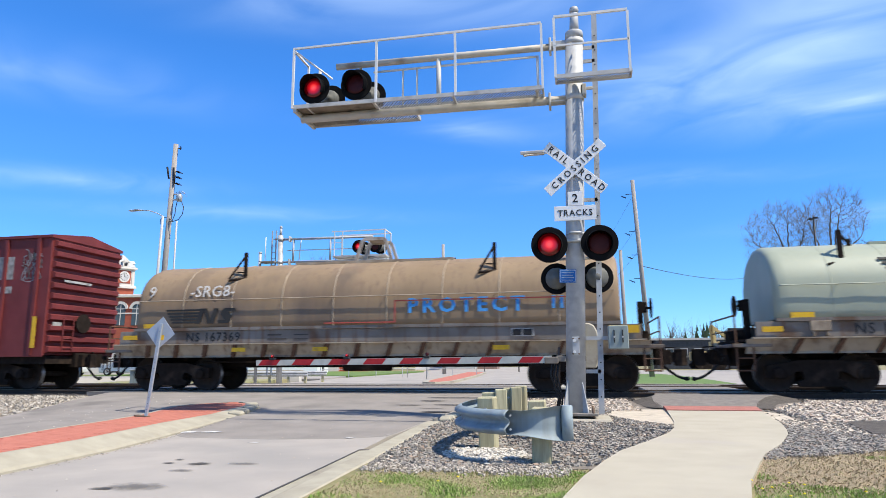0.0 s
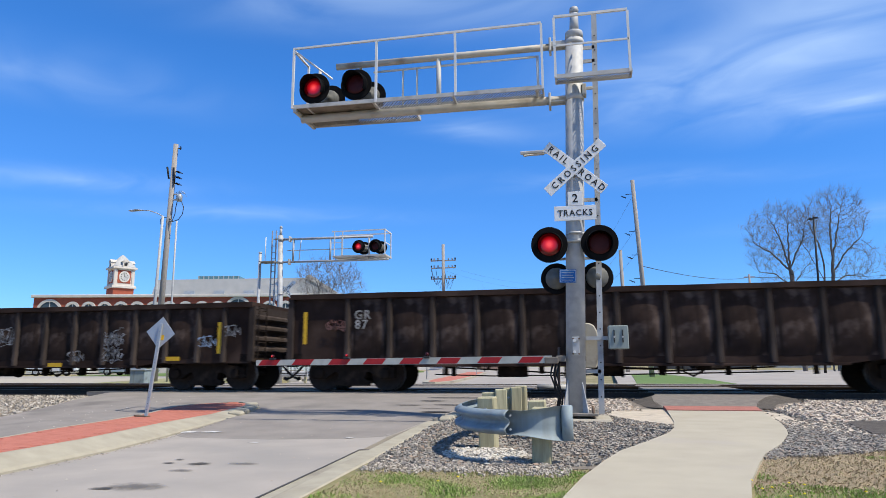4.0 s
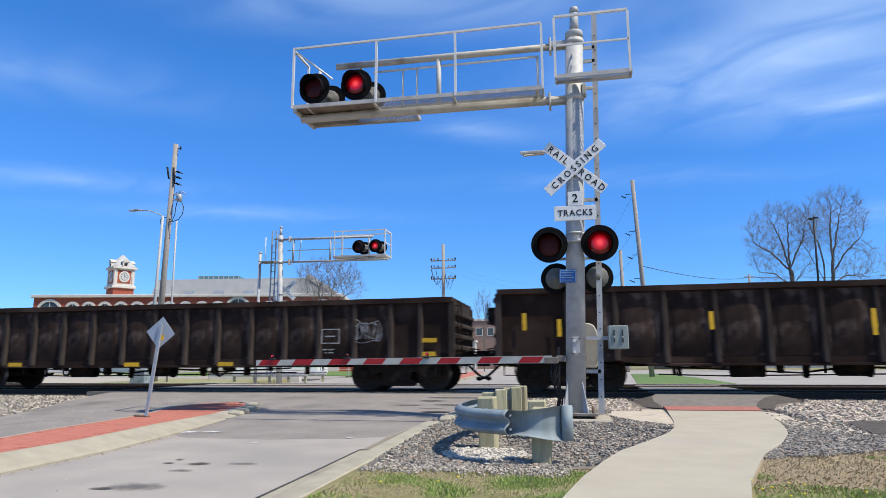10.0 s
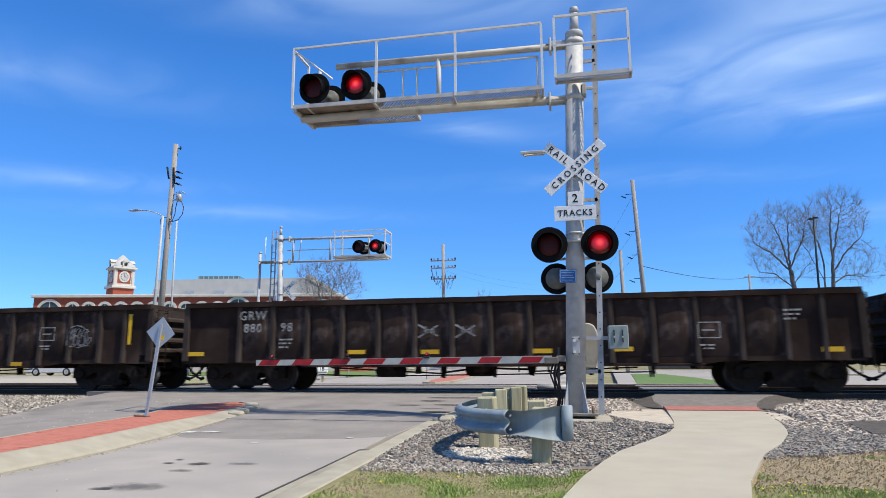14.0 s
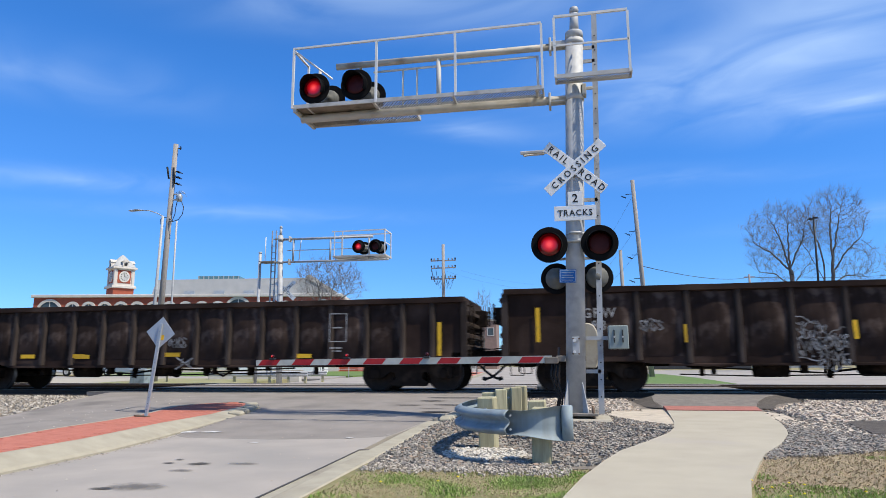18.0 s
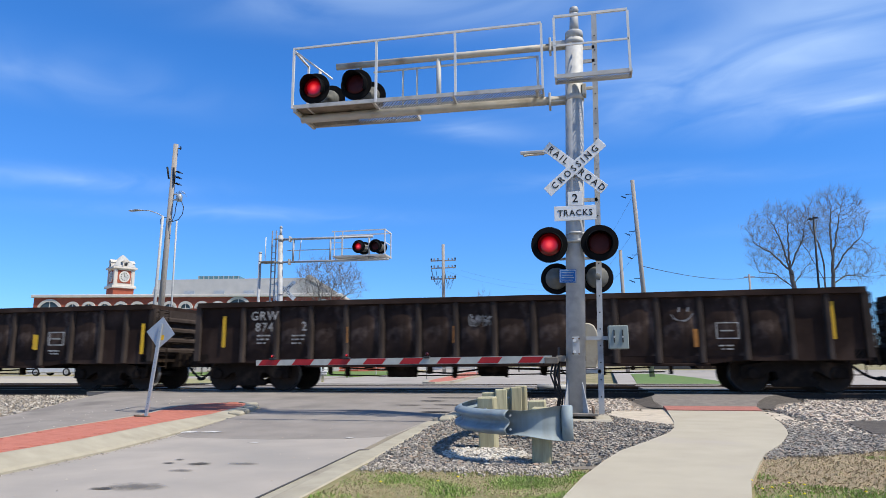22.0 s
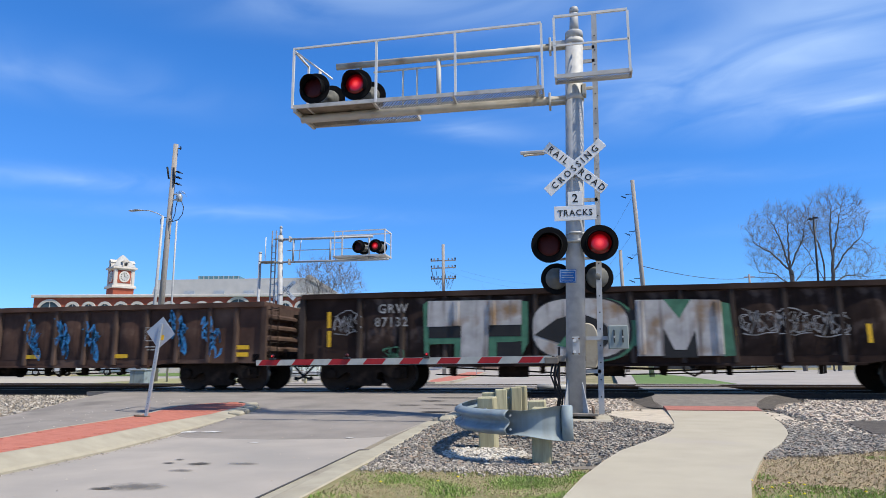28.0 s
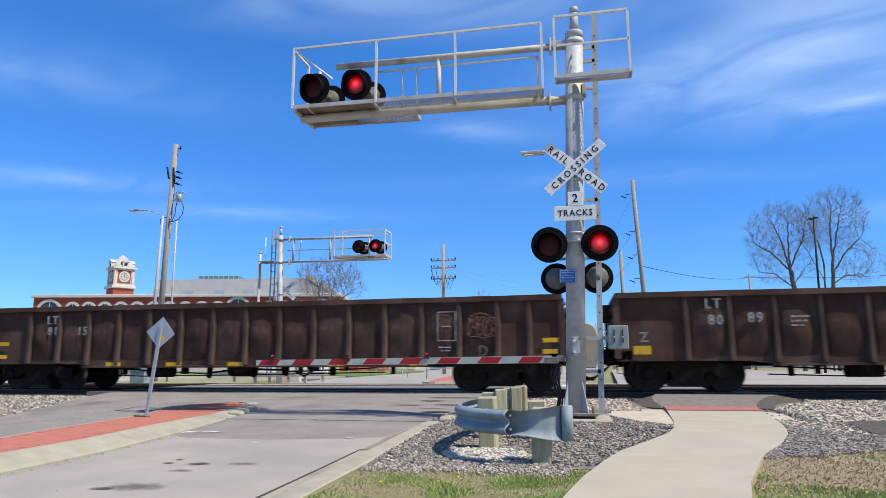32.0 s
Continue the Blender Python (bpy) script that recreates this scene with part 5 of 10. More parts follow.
for x in (-5.35, -4.72, -4.05, -3.42, -2.78, -2.13, -1.45, -0.78):
    bm = bmesh.new()
    z = gz(x)
    prism(bm, [(x - 0.19, z - 0.05), (x + 0.15, z - 0.05), (x + 0.23, z + 0.048), (x - 0.11, z + 0.048)], "y", -0.021, -0.0182)
    part("stripe", bm, STRIPE_RED, gate)
for x, ph in ((-5.28, None), (-3.9, 0), (-2.49, 1)):
    z = gz(x) + 0.06
    lamp = part("gate_lamp", boxes((x - 0.05, x + 0.05, -0.045, 0.045, z - 0.02, z + 0.015)), BLACK, gate, "small black lamp base", bevel=0.006)
    bm = bmesh.new()
    lathe(bm, (0, 0, 0), (0, -1, 0), [(0.0, 0.028), (0.02, 0.028), (0.04, 0.014)], 14)
    front = len(bm.faces)
    lathe(bm, (0, 0, 0), (0, 1, 0), [(0.001, 0.028), (0.02, 0.028), (0.04, 0.014)], 14)
    bm.faces.ensure_lookup_table()
    for f in bm.faces[front:]:
        f.material_index = 1
    place = pose(x, 0.0, z + 0.05)
    lit = part("lens", bm, [LENS_LIT, LENS_DARK], lamp, "small red lens", at=place)
    if ph is not None:
        FLASHERS.append((lit, ph, place))

# ---- small guardrail around the signal ----
guard = thing("guardrail", "short curved blue-grey steel guardrail on timber posts", "guardrail")
plan = [(-0.13, 6.14), (-0.29, 6.03), (-0.46, 6.0), (-0.63, 6.03), (-0.8, 6.13), (-0.98, 6.32), (-1.12, 6.58), (-1.22, 6.9), (-1.27, 7.3), (-1.28, 7.8), (-1.25, 8.3), (-1.17, 8.7), (-1.02, 9.0)]
wave = [(0.004, -0.158), (0.03, -0.15), (0.072, -0.112), (0.074, -0.075), (0.012, -0.03), (0.004, 0.0), (0.012, 0.03), (0.074, 0.075), (0.072, 0.112), (0.03, 0.15), (0.004, 0.158)]
plate = [(0.006, -0.155), (0.02, -0.15), (0.05, -0.11), (0.058, -0.06), (0.056, -0.02), (0.056, 0.0), (0.056, 0.02), (0.058, 0.06), (0.05, 0.11), (0.02, 0.15), (0.006, 0.155)]


def w_beam(points, level, shape, lift=0.0):
    """A pressed steel strip along a bent line; level(t) and shape(t) give its height and its section from start to end."""
    bm = bmesh.new()
    fine = []
    last = len(points) - 1
    for i in range(last * 4 + 1):
        k, t = min(i // 4, last - 1), (i - 4 * min(i // 4, last - 1)) / 4
        p0, p1, p2, p3 = [Vector(points[min(max(k + o, 0), last)]) for o in (-1, 0, 1, 2)]
        fine.append(0.5 * (2 * p1 + (p2 - p0) * t + (2 * p0 - 5 * p1 + 4 * p2 - p3) * t * t + (3 * p1 - p0 - 3 * p2 + p3) * t ** 3))
    rows = []
    for i, p in enumerate(fine):
        d = (fine[min(i + 1, len(fine) - 1)] - fine[max(i - 1, 0)]).normalized()
        nrm = Vector((-d.y, d.x))
        t = i / (len(fine) - 1)
        profile, grow = shape(t)
        rows.append([[bm.verts.new((p.x + nrm.x * (u + o + lift), p.y + nrm.y * (u + o + lift), level(t) + w * grow)) for u, w in profile] for o in (0, 0.006)])
    for a, b in zip(rows, rows[1:]):
        for s in range(2):
            for k in range(len(wave) - 1):
                bm.faces.new((a[s][k], a[s][k + 1], b[s][k + 1], b[s][k])).smooth = True
        for k in (0, len(wave) - 1):
            bm.faces.new((a[0][k], a[1][k], b[1][k], b[0][k]))
    for r in (rows[0], rows[-1]):
        for k in range(len(wave) - 1):
            bm.faces.new((r[0][k], r[0][k + 1], r[1][k + 1], r[1][k]))
    return bm


def blended(a, b, t):
    return [(u + (p - u) * t, v + (q - v) * t) for (u, v), (p, q) in zip(a, b)]


part("beam", w_beam(plan[3:], lambda t: 0.388 - 0.035 * t, lambda t: (wave, 0.70)), W_BEAM, guard, "ribbed steel beam bent around the posts")
part("end_shoe", w_beam(plan[:5][::-1], lambda t: 0.388 - 0.012 * t, lambda t: (blended(wave, plate, smooth_step(0.0, 0.3, t)), 0.70 + 0.3 * smooth_step(0.35, 1, t)), 0.007), W_BEAM, guard, "flared steel end shoe")
bm = bmesh.new()
lathe(bm, (-0.125, 6.165, 0.222), (0, 0, 1), [(0.0, 0.04), (0.003, 0.052), (0.309, 0.052), (0.312, 0.04)], 16)
part("rolled_end", bm, W_BEAM, guard, "rolled steel end")
for x, y in ((-0.7, 6.0), (-0.62, 5.965), (-1.0, 6.27)):
    for z in (0.33, 0.45):
        part("bolt", tubes(((x, y - 0.01, z), (x, y + 0.03, z), 0.009, 8)), GALV, guard)
for x, y, h, w in ((-0.97, 7.12, 0.545, 0.18), (-0.36, 6.22, 0.50, 0.17), (-1.08, 8.1, 0.55, 0.17), (-0.93, 8.75, 0.58, 0.15), (-1.12, 8.75, 0.51, 0.15), (-0.78, 8.95, 0.6, 0.15), (-0.5, 8.05, 0.46, 0.2)):
    post = part("post", boxes((-w / 2, w / 2, -w / 2, w / 2, -0.3, h)), POST_WOOD, guard, "square greenish treated timber post", bevel=0.012, at=pose(x, y, 0.01, random.uniform(-1.5, 1.5), random.uniform(-1.5, 1.5), random.uniform(-12, 12)))
    part("bolt", tubes(((0, -w / 2 - 0.012, h - 0.12), (0, -w / 2, h - 0.12), 0.016, 8)), GALV, post)
for x, y in ((-0.93, 8.66), (-1.05, 8.02)):
    part("block_out", boxes((-0.07, 0.07, -0.06, 0.06, -0.16, 0.16)), POST_WOOD, guard, "weathered timber spacer block", bevel=0.01, at=pose(x + 0.11, y, 0.44, 0, 0, 12))

# ---- leaning diamond marker on the median ----
marker = thing("marker_sign", "diamond marker seen from behind on a leaning steel post", "road sign", pose(-7.38, 10.3, MED_Z - 0.002, -2, 4.9, 0))
bm = bmesh.new()
prism(bm, [(-0.03, 0), (0.03, 0), (0.03, 1.62), (-0.03, 1.62)], "y", -0.018, 0.018)
part("post", bm, SIGN_BACK, marker, "perforated steel post", bevel=0.004)
bm = bmesh.new()
for i in range(30):
    tube(bm, (0, -0.0195, 0.08 + i * 0.05), (0, -0.018, 0.08 + i * 0.05), 0.0045, 0.0045, 6)
part("post_holes", bm, BLACK, marker)
bm = bmesh.new()
prism(bm, [(0, 1.17), (0.285, 1.455), (0, 1.74), (-0.285, 1.455)], "y", 0.019, 0.023)
part("panel", bm, SIGN_BACK, marker, "bare grey back of the diamond panel", bevel=0.001)
part("sticker", boxes((0.02, 0.08, 0.0155, 0.0185, 1.33, 1.42)), YELLOW, marker, "small yellow sticker")
# thin dark plate laid to the left as the post's cast shadow
part("foot_plate", boxes((-0.2, 0.05, -0.06, 0.06, -0.01, 0.022)), RUSTY_STEEL, marker, bevel=0.004)

# ---- rolling stock ----
CAR_BROWN = surface("grimy_brown_paint", (0.038, 0.024, 0.019), (0.02, 0.013, 0.0105), 1.6, 0.85, bump=0.15, bump_scale=18, stain=(0.062, 0.041, 0.032), stain_scale=0.8, stain_from=0.5, vary=0.12, sheen=0.06)
RIB_BROWN = surface("dusty_brown_rib", (0.066, 0.052, 0.045), (0.034, 0.026, 0.022), 3, 0.85, stretch_by=(1, 1, 0.5), vary=0.12, sheen=0.06)
PANEL_DUST = surface("dusty_dent", (0.05, 0.034, 0.028), (0.024, 0.016, 0.013), 2.2, 0.9, stain=(0.125, 0.093, 0.078), stain_scale=1.5, stain_from=0.52, vary=0.2, sheen=0.05, drip=(0.02, 0.015, 0.013))
CAR_WARM = surface("rusty_brown_paint", (0.098, 0.056, 0.042), (0.050, 0.030, 0.023), 1.6, 0.85, bump=0.15, bump_scale=18, stain=(0.125, 0.080, 0.060), stain_scale=0.8, stain_from=0.5, vary=0.12, sheen=0.06)
RIB_WARM = surface("rusty_brown_rib", (0.115, 0.078, 0.062), (0.058, 0.038, 0.030), 3, 0.85, stretch_by=(1, 1, 0.5), vary=0.12, sheen=0.06)
PANEL_WARM = surface("rusty_dent", (0.105, 0.062, 0.047), (0.052, 0.031, 0.024), 1.7, 0.9, stain=(0.145, 0.098, 0.074), stain_scale=1.4, stain_from=0.55, vary=0.2, sheen=0.05, drip=(0.035, 0.022, 0.018))
UNDER = surface("undergear_grime", (0.016, 0.0125, 0.0105), (0.028, 0.021, 0.017), 7, 0.9, stain=(0.06, 0.042, 0.03), stain_scale=2, sheen=0.05)
WHEEL = surface("wheel_steel", (0.04, 0.03, 0.024), (0.06, 0.043, 0.034), 9, 0.8, 0.1, sheen=0.1)
TREAD = surface("bright_tread", (0.30, 0.30, 0.30), (0.22, 0.22, 0.22), 9, 0.35, 0.9)
HOSE = surface("hose_rubber", (0.015, 0.015, 0.015), (0.022, 0.022, 0.022), 9, 0.7)
STENCIL = surface("stencil_white", (0.42, 0.41, 0.385), (0.16, 0.155, 0.145), 7, 0.8, vary=0.12)
SPRAY = dict(
    g=surface("spray_grey_white", (0.37, 0.37, 0.37), (0.09, 0.086, 0.082), 5, 0.7),
    d=surface("spray_faded_grey", (0.21, 0.205, 0.20), (0.06, 0.056, 0.052), 6, 0.7),
    r=surface("spray_faded_red", (0.26, 0.12, 0.10), (0.10, 0.06, 0.055), 4, 0.8),
    b=surface("spray_pale_blue", (0.30, 0.40, 0.52), (0.20, 0.25, 0.33), 5, 0.7),
    t=surface("spray_tan", (0.34, 0.25, 0.16), (0.16, 0.12, 0.09), 4, 0.8),
    u=surface("spray_bright_blue", (0.06, 0.30, 0.60), (0.03, 0.17, 0.38), 5, 0.6),
    n=surface("spray_green", (0.07, 0.20, 0.12), (0.04, 0.12, 0.075), 4, 0.7),
    w=surface("spray_cream", (0.55, 0.52, 0.42), (0.36, 0.30, 0.20), 4, 0.7))
FILL_WHITE = surface("spray_white_fill", (0.50, 0.49, 0.47), (0.28, 0.27, 0.26), 2.5, 0.7, stain=(0.24, 0.155, 0.085), stain_scale=1.3, stain_from=0.52, drip=(0.14, 0.12, 0.11))
FILL_GREY = surface("spray_grey_fill", (0.36, 0.35, 0.335), (0.21, 0.20, 0.195), 2.5, 0.7, stain=(0.23, 0.145, 0.075), stain_scale=1.1, stain_from=0.5, drip=(0.13, 0.115, 0.10))
FILL_BLACK = surface("spray_black", (0.012, 0.012, 0.013), (0.02, 0.02, 0.02), 4, 0.6)
ORANGE = surface("faded_orange", (0.42, 0.17, 0.03), (0.28, 0.12, 0.03), 8, 0.6)

WHEEL_R = 0.457
AXLES = []
CARS = []
BASE = {}


def shared(key, build):
    if key not in BASE:
        BASE[key] = build()
    return BASE[key]


def wheelset_mesh():
    bm = bmesh.new()
    for s in (-1, 1):
        lathe(bm, (0, s * 0.70, 0), (0, s, 0), [(-0.045, WHEEL_R + 0.026), (-0.02, WHEEL_R + 0.02), (-0.012, WHEEL_R), (0.075, WHEEL_R - 0.004), (0.083, WHEEL_R - 0.02), (0.083, WHEEL_R - 0.07), (0.05, WHEEL_R - 0.1), (0.055, 0.15), (0.09, 0.12), (0.09, 0.03)], 28)
    for f in bm.faces:
        c = f.calc_center_median()
        if abs(math.hypot(c.x, c.z) - WHEEL_R) < 0.012:
            f.material_index = 1
    tube(bm, (0, -0.95, 0), (0, 0.95, 0), 0.075, 0.075, 12)
    return finish(bm, "wheelset", [WHEEL, TREAD])


def side_frame_mesh():
    bm = bmesh.new()
    prism(bm, [(-1.15, -0.12), (-1.15, 0.17), (-0.78, 0.23), (-0.42, 0.30), (0.42, 0.30), (0.78, 0.23), (1.15, 0.17), (1.15, -0.12), (0.76, -0.14), (0.5, 0.04), (0.38, 0.04), (0.34, -0.14), (0.52, -0.2), (0.44, -0.31), (-0.44, -0.31), (-0.52, -0.2), (-0.34, -0.14), (-0.38, 0.04), (-0.5, 0.04), (-0.76, -0.14)], "y", -0.09, 0.09)
    for s in (-1, 1):
        lathe(bm, (s * 0.89, -0.09, 0.0), (0, -1, 0), [(0, 0.15), (0.06, 0.14), (0.09, 0.11), (0.095, 0.02)], 14)
    return finish(bm, "side_frame", UNDER, 0.008)


def springs_mesh():
    bm = bmesh.new()
    for i in range(-2, 3):
        for z in range(5):
            tube(bm, (i * 0.105, 0, -0.16 + z * 0.045), (i * 0.105, 0, -0.135 + z * 0.045), 0.05, 0.05, 8)
        tube(bm, (i * 0.105, 0, -0.17), (i * 0.105, 0, 0.06), 0.032, 0.032, 8)
    return finish(bm, "spring_nest", UNDER)


def truck(car, x):
    t = part("truck", shared("bolster", lambda: finish(boxes((-0.2, 0.2, -1.05, 1.05, -0.04, 0.2), (-0.3, 0.3, -0.3, 0.3, 0.2, 0.33)), "truck", UNDER, 0.01)), None, car, "dark grimy two-axle truck", at=pose(x, 0, WHEEL_R))
    for s in (-1, 1):
        part("side_frame", shared("side_frame", side_frame_mesh), None, t, at=pose(0, s * 0.98, 0, 0, 0, 0 if s < 0 else 180))
        part("spring_nest", shared("springs", springs_mesh), None, t, at=pose(0, s * 0.98, 0))
        part("brake_beam", shared("brake_beam", lambda: finish(boxes((-0.04, 0.04, -0.85, 0.85, -0.06, 0.06)), "brake_beam", UNDER, 0.01)), None, t, at=pose(s * 0.36, 0, -0.05))
    for s in (-1, 1):
        w = part("wheelset", shared("wheelset", wheelset_mesh), None, t, "steel wheels on an axle with bright treads", at=pose(s * 0.89, 0, 0))
        AXLES.append((w, pose(s * 0.89, 0, 0), car))


def coupler_mesh():
    bm = bmesh.new()
    box(bm, -0.44, 0.1, -0.1, 0.1, -0.13, 0.12)
    prism(bm, [(-0.40, -0.16), (-0.40, 0.14), (-0.56, 0.19), (-0.7, 0.12), (-0.63, 0.04), (-0.57, 0.03), (-0.57, -0.1), (-0.67, -0.18), (-0.52, -0.22)], "z", -0.21, 0.2)
    box(bm, -0.14, 0.1, -0.3, 0.3, -0.2, 0.22)
    box(bm, -0.3, -0.14, -0.2, 0.2, -0.18, 0.18)
    return finish(bm, "coupler", UNDER, 0.012)


def lever_mesh():
    """Uncoupling lever: a bent rod from the corner of the end to the knuckle."""
    bm = bmesh.new()
    bent_tube(bm, [(-0.08, -1.32, -0.28), (-0.12, -1.25, 0.02), (-0.14, -0.7, 0.05), (-0.18, -0.3, 0.26), (-0.45, -0.08, 0.24)], 0.018, 6)
    return finish(bm, "uncoupling_lever", UNDER)


def hose_mesh():
    bm = bmesh.new()
    pts = []
    for i in range(13):
        t = i / 12
        pts.append((-0.06 - 0.66 * t, -0.26 + 0.16 * t, -0.12 - 0.42 * math.sin(t * 1.62)))
    bent_tube(bm, pts, 0.033, 7)
    tube(bm, (-0.64, -0.11, -0.55), (-0.74, -0.09, -0.52), 0.05, 0.05, 8)
    tube(bm, (-0.02, -0.27, 0.0), (-0.07, -0.26, -0.14), 0.045, 0.04, 8)
    return finish(bm, "air_hose", HOSE)


def ends_gear(car, length, z=0.84, start=0.0):
    for x, turn in ((start, 0), (length, 180)):
        part("coupler", shared("coupler", coupler_mesh), None, car, "grimy steel knuckle coupler", at=pose(x, 0, z, 0, 0, turn))
        part("air_hose", shared("hose", hose_mesh), None, car, "black rubber brake hose", at=pose(x, 0, z, 0, 0, turn))
        part("uncoupling_lever", shared("lever", lever_mesh), None, car, "bent uncoupling rod", at=pose(x, 0, z, 0, 0, turn))


def scribble(kind, size, seed):
    """Sprayed strokes: smooth wandering ribbons in the xz plane."""
    def build():
        rnd = random.Random(seed)
        w, h = {"S": (0.52, 0.30), "M": (0.74, 0.5), "L": (0.66, 0.78)}[size]
        bm = bmesh.new()
        lines = []
        if kind == "u":
            lines.append([Vector((-0.22 + 0.44 * (q % 14) / 13 + rnd.uniform(-0.12, 0.12), 0, (0.40 if q < 14 else 0.05) - 0.55 * (q % 14) / 13 + (0.2 if q % 2 else -0.2) * rnd.uniform(0.6, 1.2))) for q in range(28)])
        else:
            rows = {"S": 1, "M": 1, "L": 2}[size]
            for r in range(rows):
                cz = h / 2 - (r + 0.5) / rows * h
                tall = h / rows * 0.46
                count = rnd.randint(4, 5)
                for g in range(count):
                    cx = (g + 0.5) / count * w - w / 2
                    gw = w / count * 0.52
                    up = tall * rnd.uniform(0.75, 1.15)
                    form = rnd.choice((((-1, -1), (-0.8, 1), (0.1, -0.2), (0.9, 1), (1, -1)), ((0.9, 0.7), (-0.3, 1), (-0.9, 0.4), (0.5, -0.1), (0.9, -0.6), (-0.2, -1), (-0.9, -0.6)), ((-0.8, -1), (0, 1), (0.8, -1), (0.5, -0.3), (-0.6, -0.3)), ((-0.7, 1), (-0.7, -1), (0.6, -0.9), (0.9, 0), (-0.4, 0.2), (0.7, 1)), ((-0.9, 1), (0.9, 0.9), (-0.7, -0.9), (1, -1)), ((0.8, 0.9), (-0.7, 0.6), (-0.9, -0.7), (0.4, -1), (0.9, -0.1), (0.1, 0.0))))
                    glyph = [Vector((cx + gw * p + rnd.uniform(-0.02, 0.02), 0, cz + up * q + rnd.uniform(-0.02, 0.02))) for p, q in form]
                    lines.append(glyph)
                    lines.append([p + Vector((rnd.uniform(0.015, 0.035), 0, rnd.uniform(-0.03, 0.01))) for p in glyph[:-1]])
            if size != "S":
                side = rnd.choice((-1, 1))
                lines.append([Vector((side * w * q, 0, h * (0.5 + 0.16 * math.sin(4.5 * q + seed)))) for q in (-0.4, -0.2, -0.05, 0.1, 0.3, 0.45)])
                lines.append([Vector((-w * 0.45, 0, -h * 0.52)), Vector((0, 0, -h * 0.6)), Vector((w * 0.5, 0, -h * 0.5))])
        for corners in lines:
            pts = []
            for a, b in zip(corners, corners[1:]):
                bow = Vector((b.z - a.z, 0, a.x - b.x)) * rnd.uniform(-0.2, 0.2)
                for q in range(4):
                    pts.append(a.lerp(b, q / 4) + bow * math.sin(math.pi * q / 4))
            pts.append(corners[-1])
            last = len(pts) - 1
            wide = rnd.uniform(0.009, 0.015) * (1.7 if kind == "u" else 1)
            prev = None
            for i, p in enumerate(pts):
                d = pts[min(i + 1, last)] - pts[max(i - 1, 0)]
                d = d.normalized() if d.length > 1e-5 else Vector((1, 0, 0))
                nrm = Vector((-d.z, 0, d.x)) * wide * rnd.uniform(0.7, 1.15)
                pair = (bm.verts.new(p + nrm), bm.verts.new(p - nrm))
                if prev:
                    bm.faces.new((prev[0], prev[1], pair[1], pair[0]))
                prev = pair
        return finish(bm, "graffiti", SPRAY[kind])
    return shared(("scribble", kind, size, seed), build)


def cross_mark():
    bm = bmesh.new()
    for s in (-1, 1):
        prism(bm, [(-0.26, -0.14 * s), (0.24, 0.15 * s), (0.26, 0.11 * s), (-0.24, -0.18 * s)], "y", 0, 0.002)
    for x in (-0.1, 0.12):
        prism(bm, [(x, -0.1), (x + 0.03, -0.1), (x + 0.06, 0.12), (x + 0.03, 0.12)], "y", 0, 0.002)
    return finish(bm, "graffiti", SPRAY["g"])


def smile_mark():
    bm = bmesh.new()
    arc = [(-0.24, 0.0), (-0.17, -0.09), (-0.06, -0.14), (0.07, -0.14), (0.18, -0.07), (0.26, 0.03)]
    for (x0, z0), (x1, z1) in zip(arc, arc[1:]):
        prism(bm, [(x0, z0 - 0.02), (x1, z1 - 0.02), (x1, z1 + 0.02), (x0, z0 + 0.02)], "y", 0, 0.002)
    for x in (-0.09, 0.11):
        prism(bm, [(x, 0.08), (x + 0.04, 0.06), (x + 0.06, 0.17), (x + 0.02, 0.18)], "y", 0, 0.002)
    return finish(bm, "graffiti", SPRAY["g"])


def fat_letter(letter):
    """A fat sprayed letter: pale halo, black edge, grey fill with tan patches."""
    size, wide = (1.95, 0.70) if letter == "a" else (1.42, 0.86)
    return (lettering(letter, size, SPRAY["g"], wide, 0.15), lettering(letter, size, FILL_BLACK, wide, 0.13), lettering(letter, size, FILL_GREY, wide, 0.085))


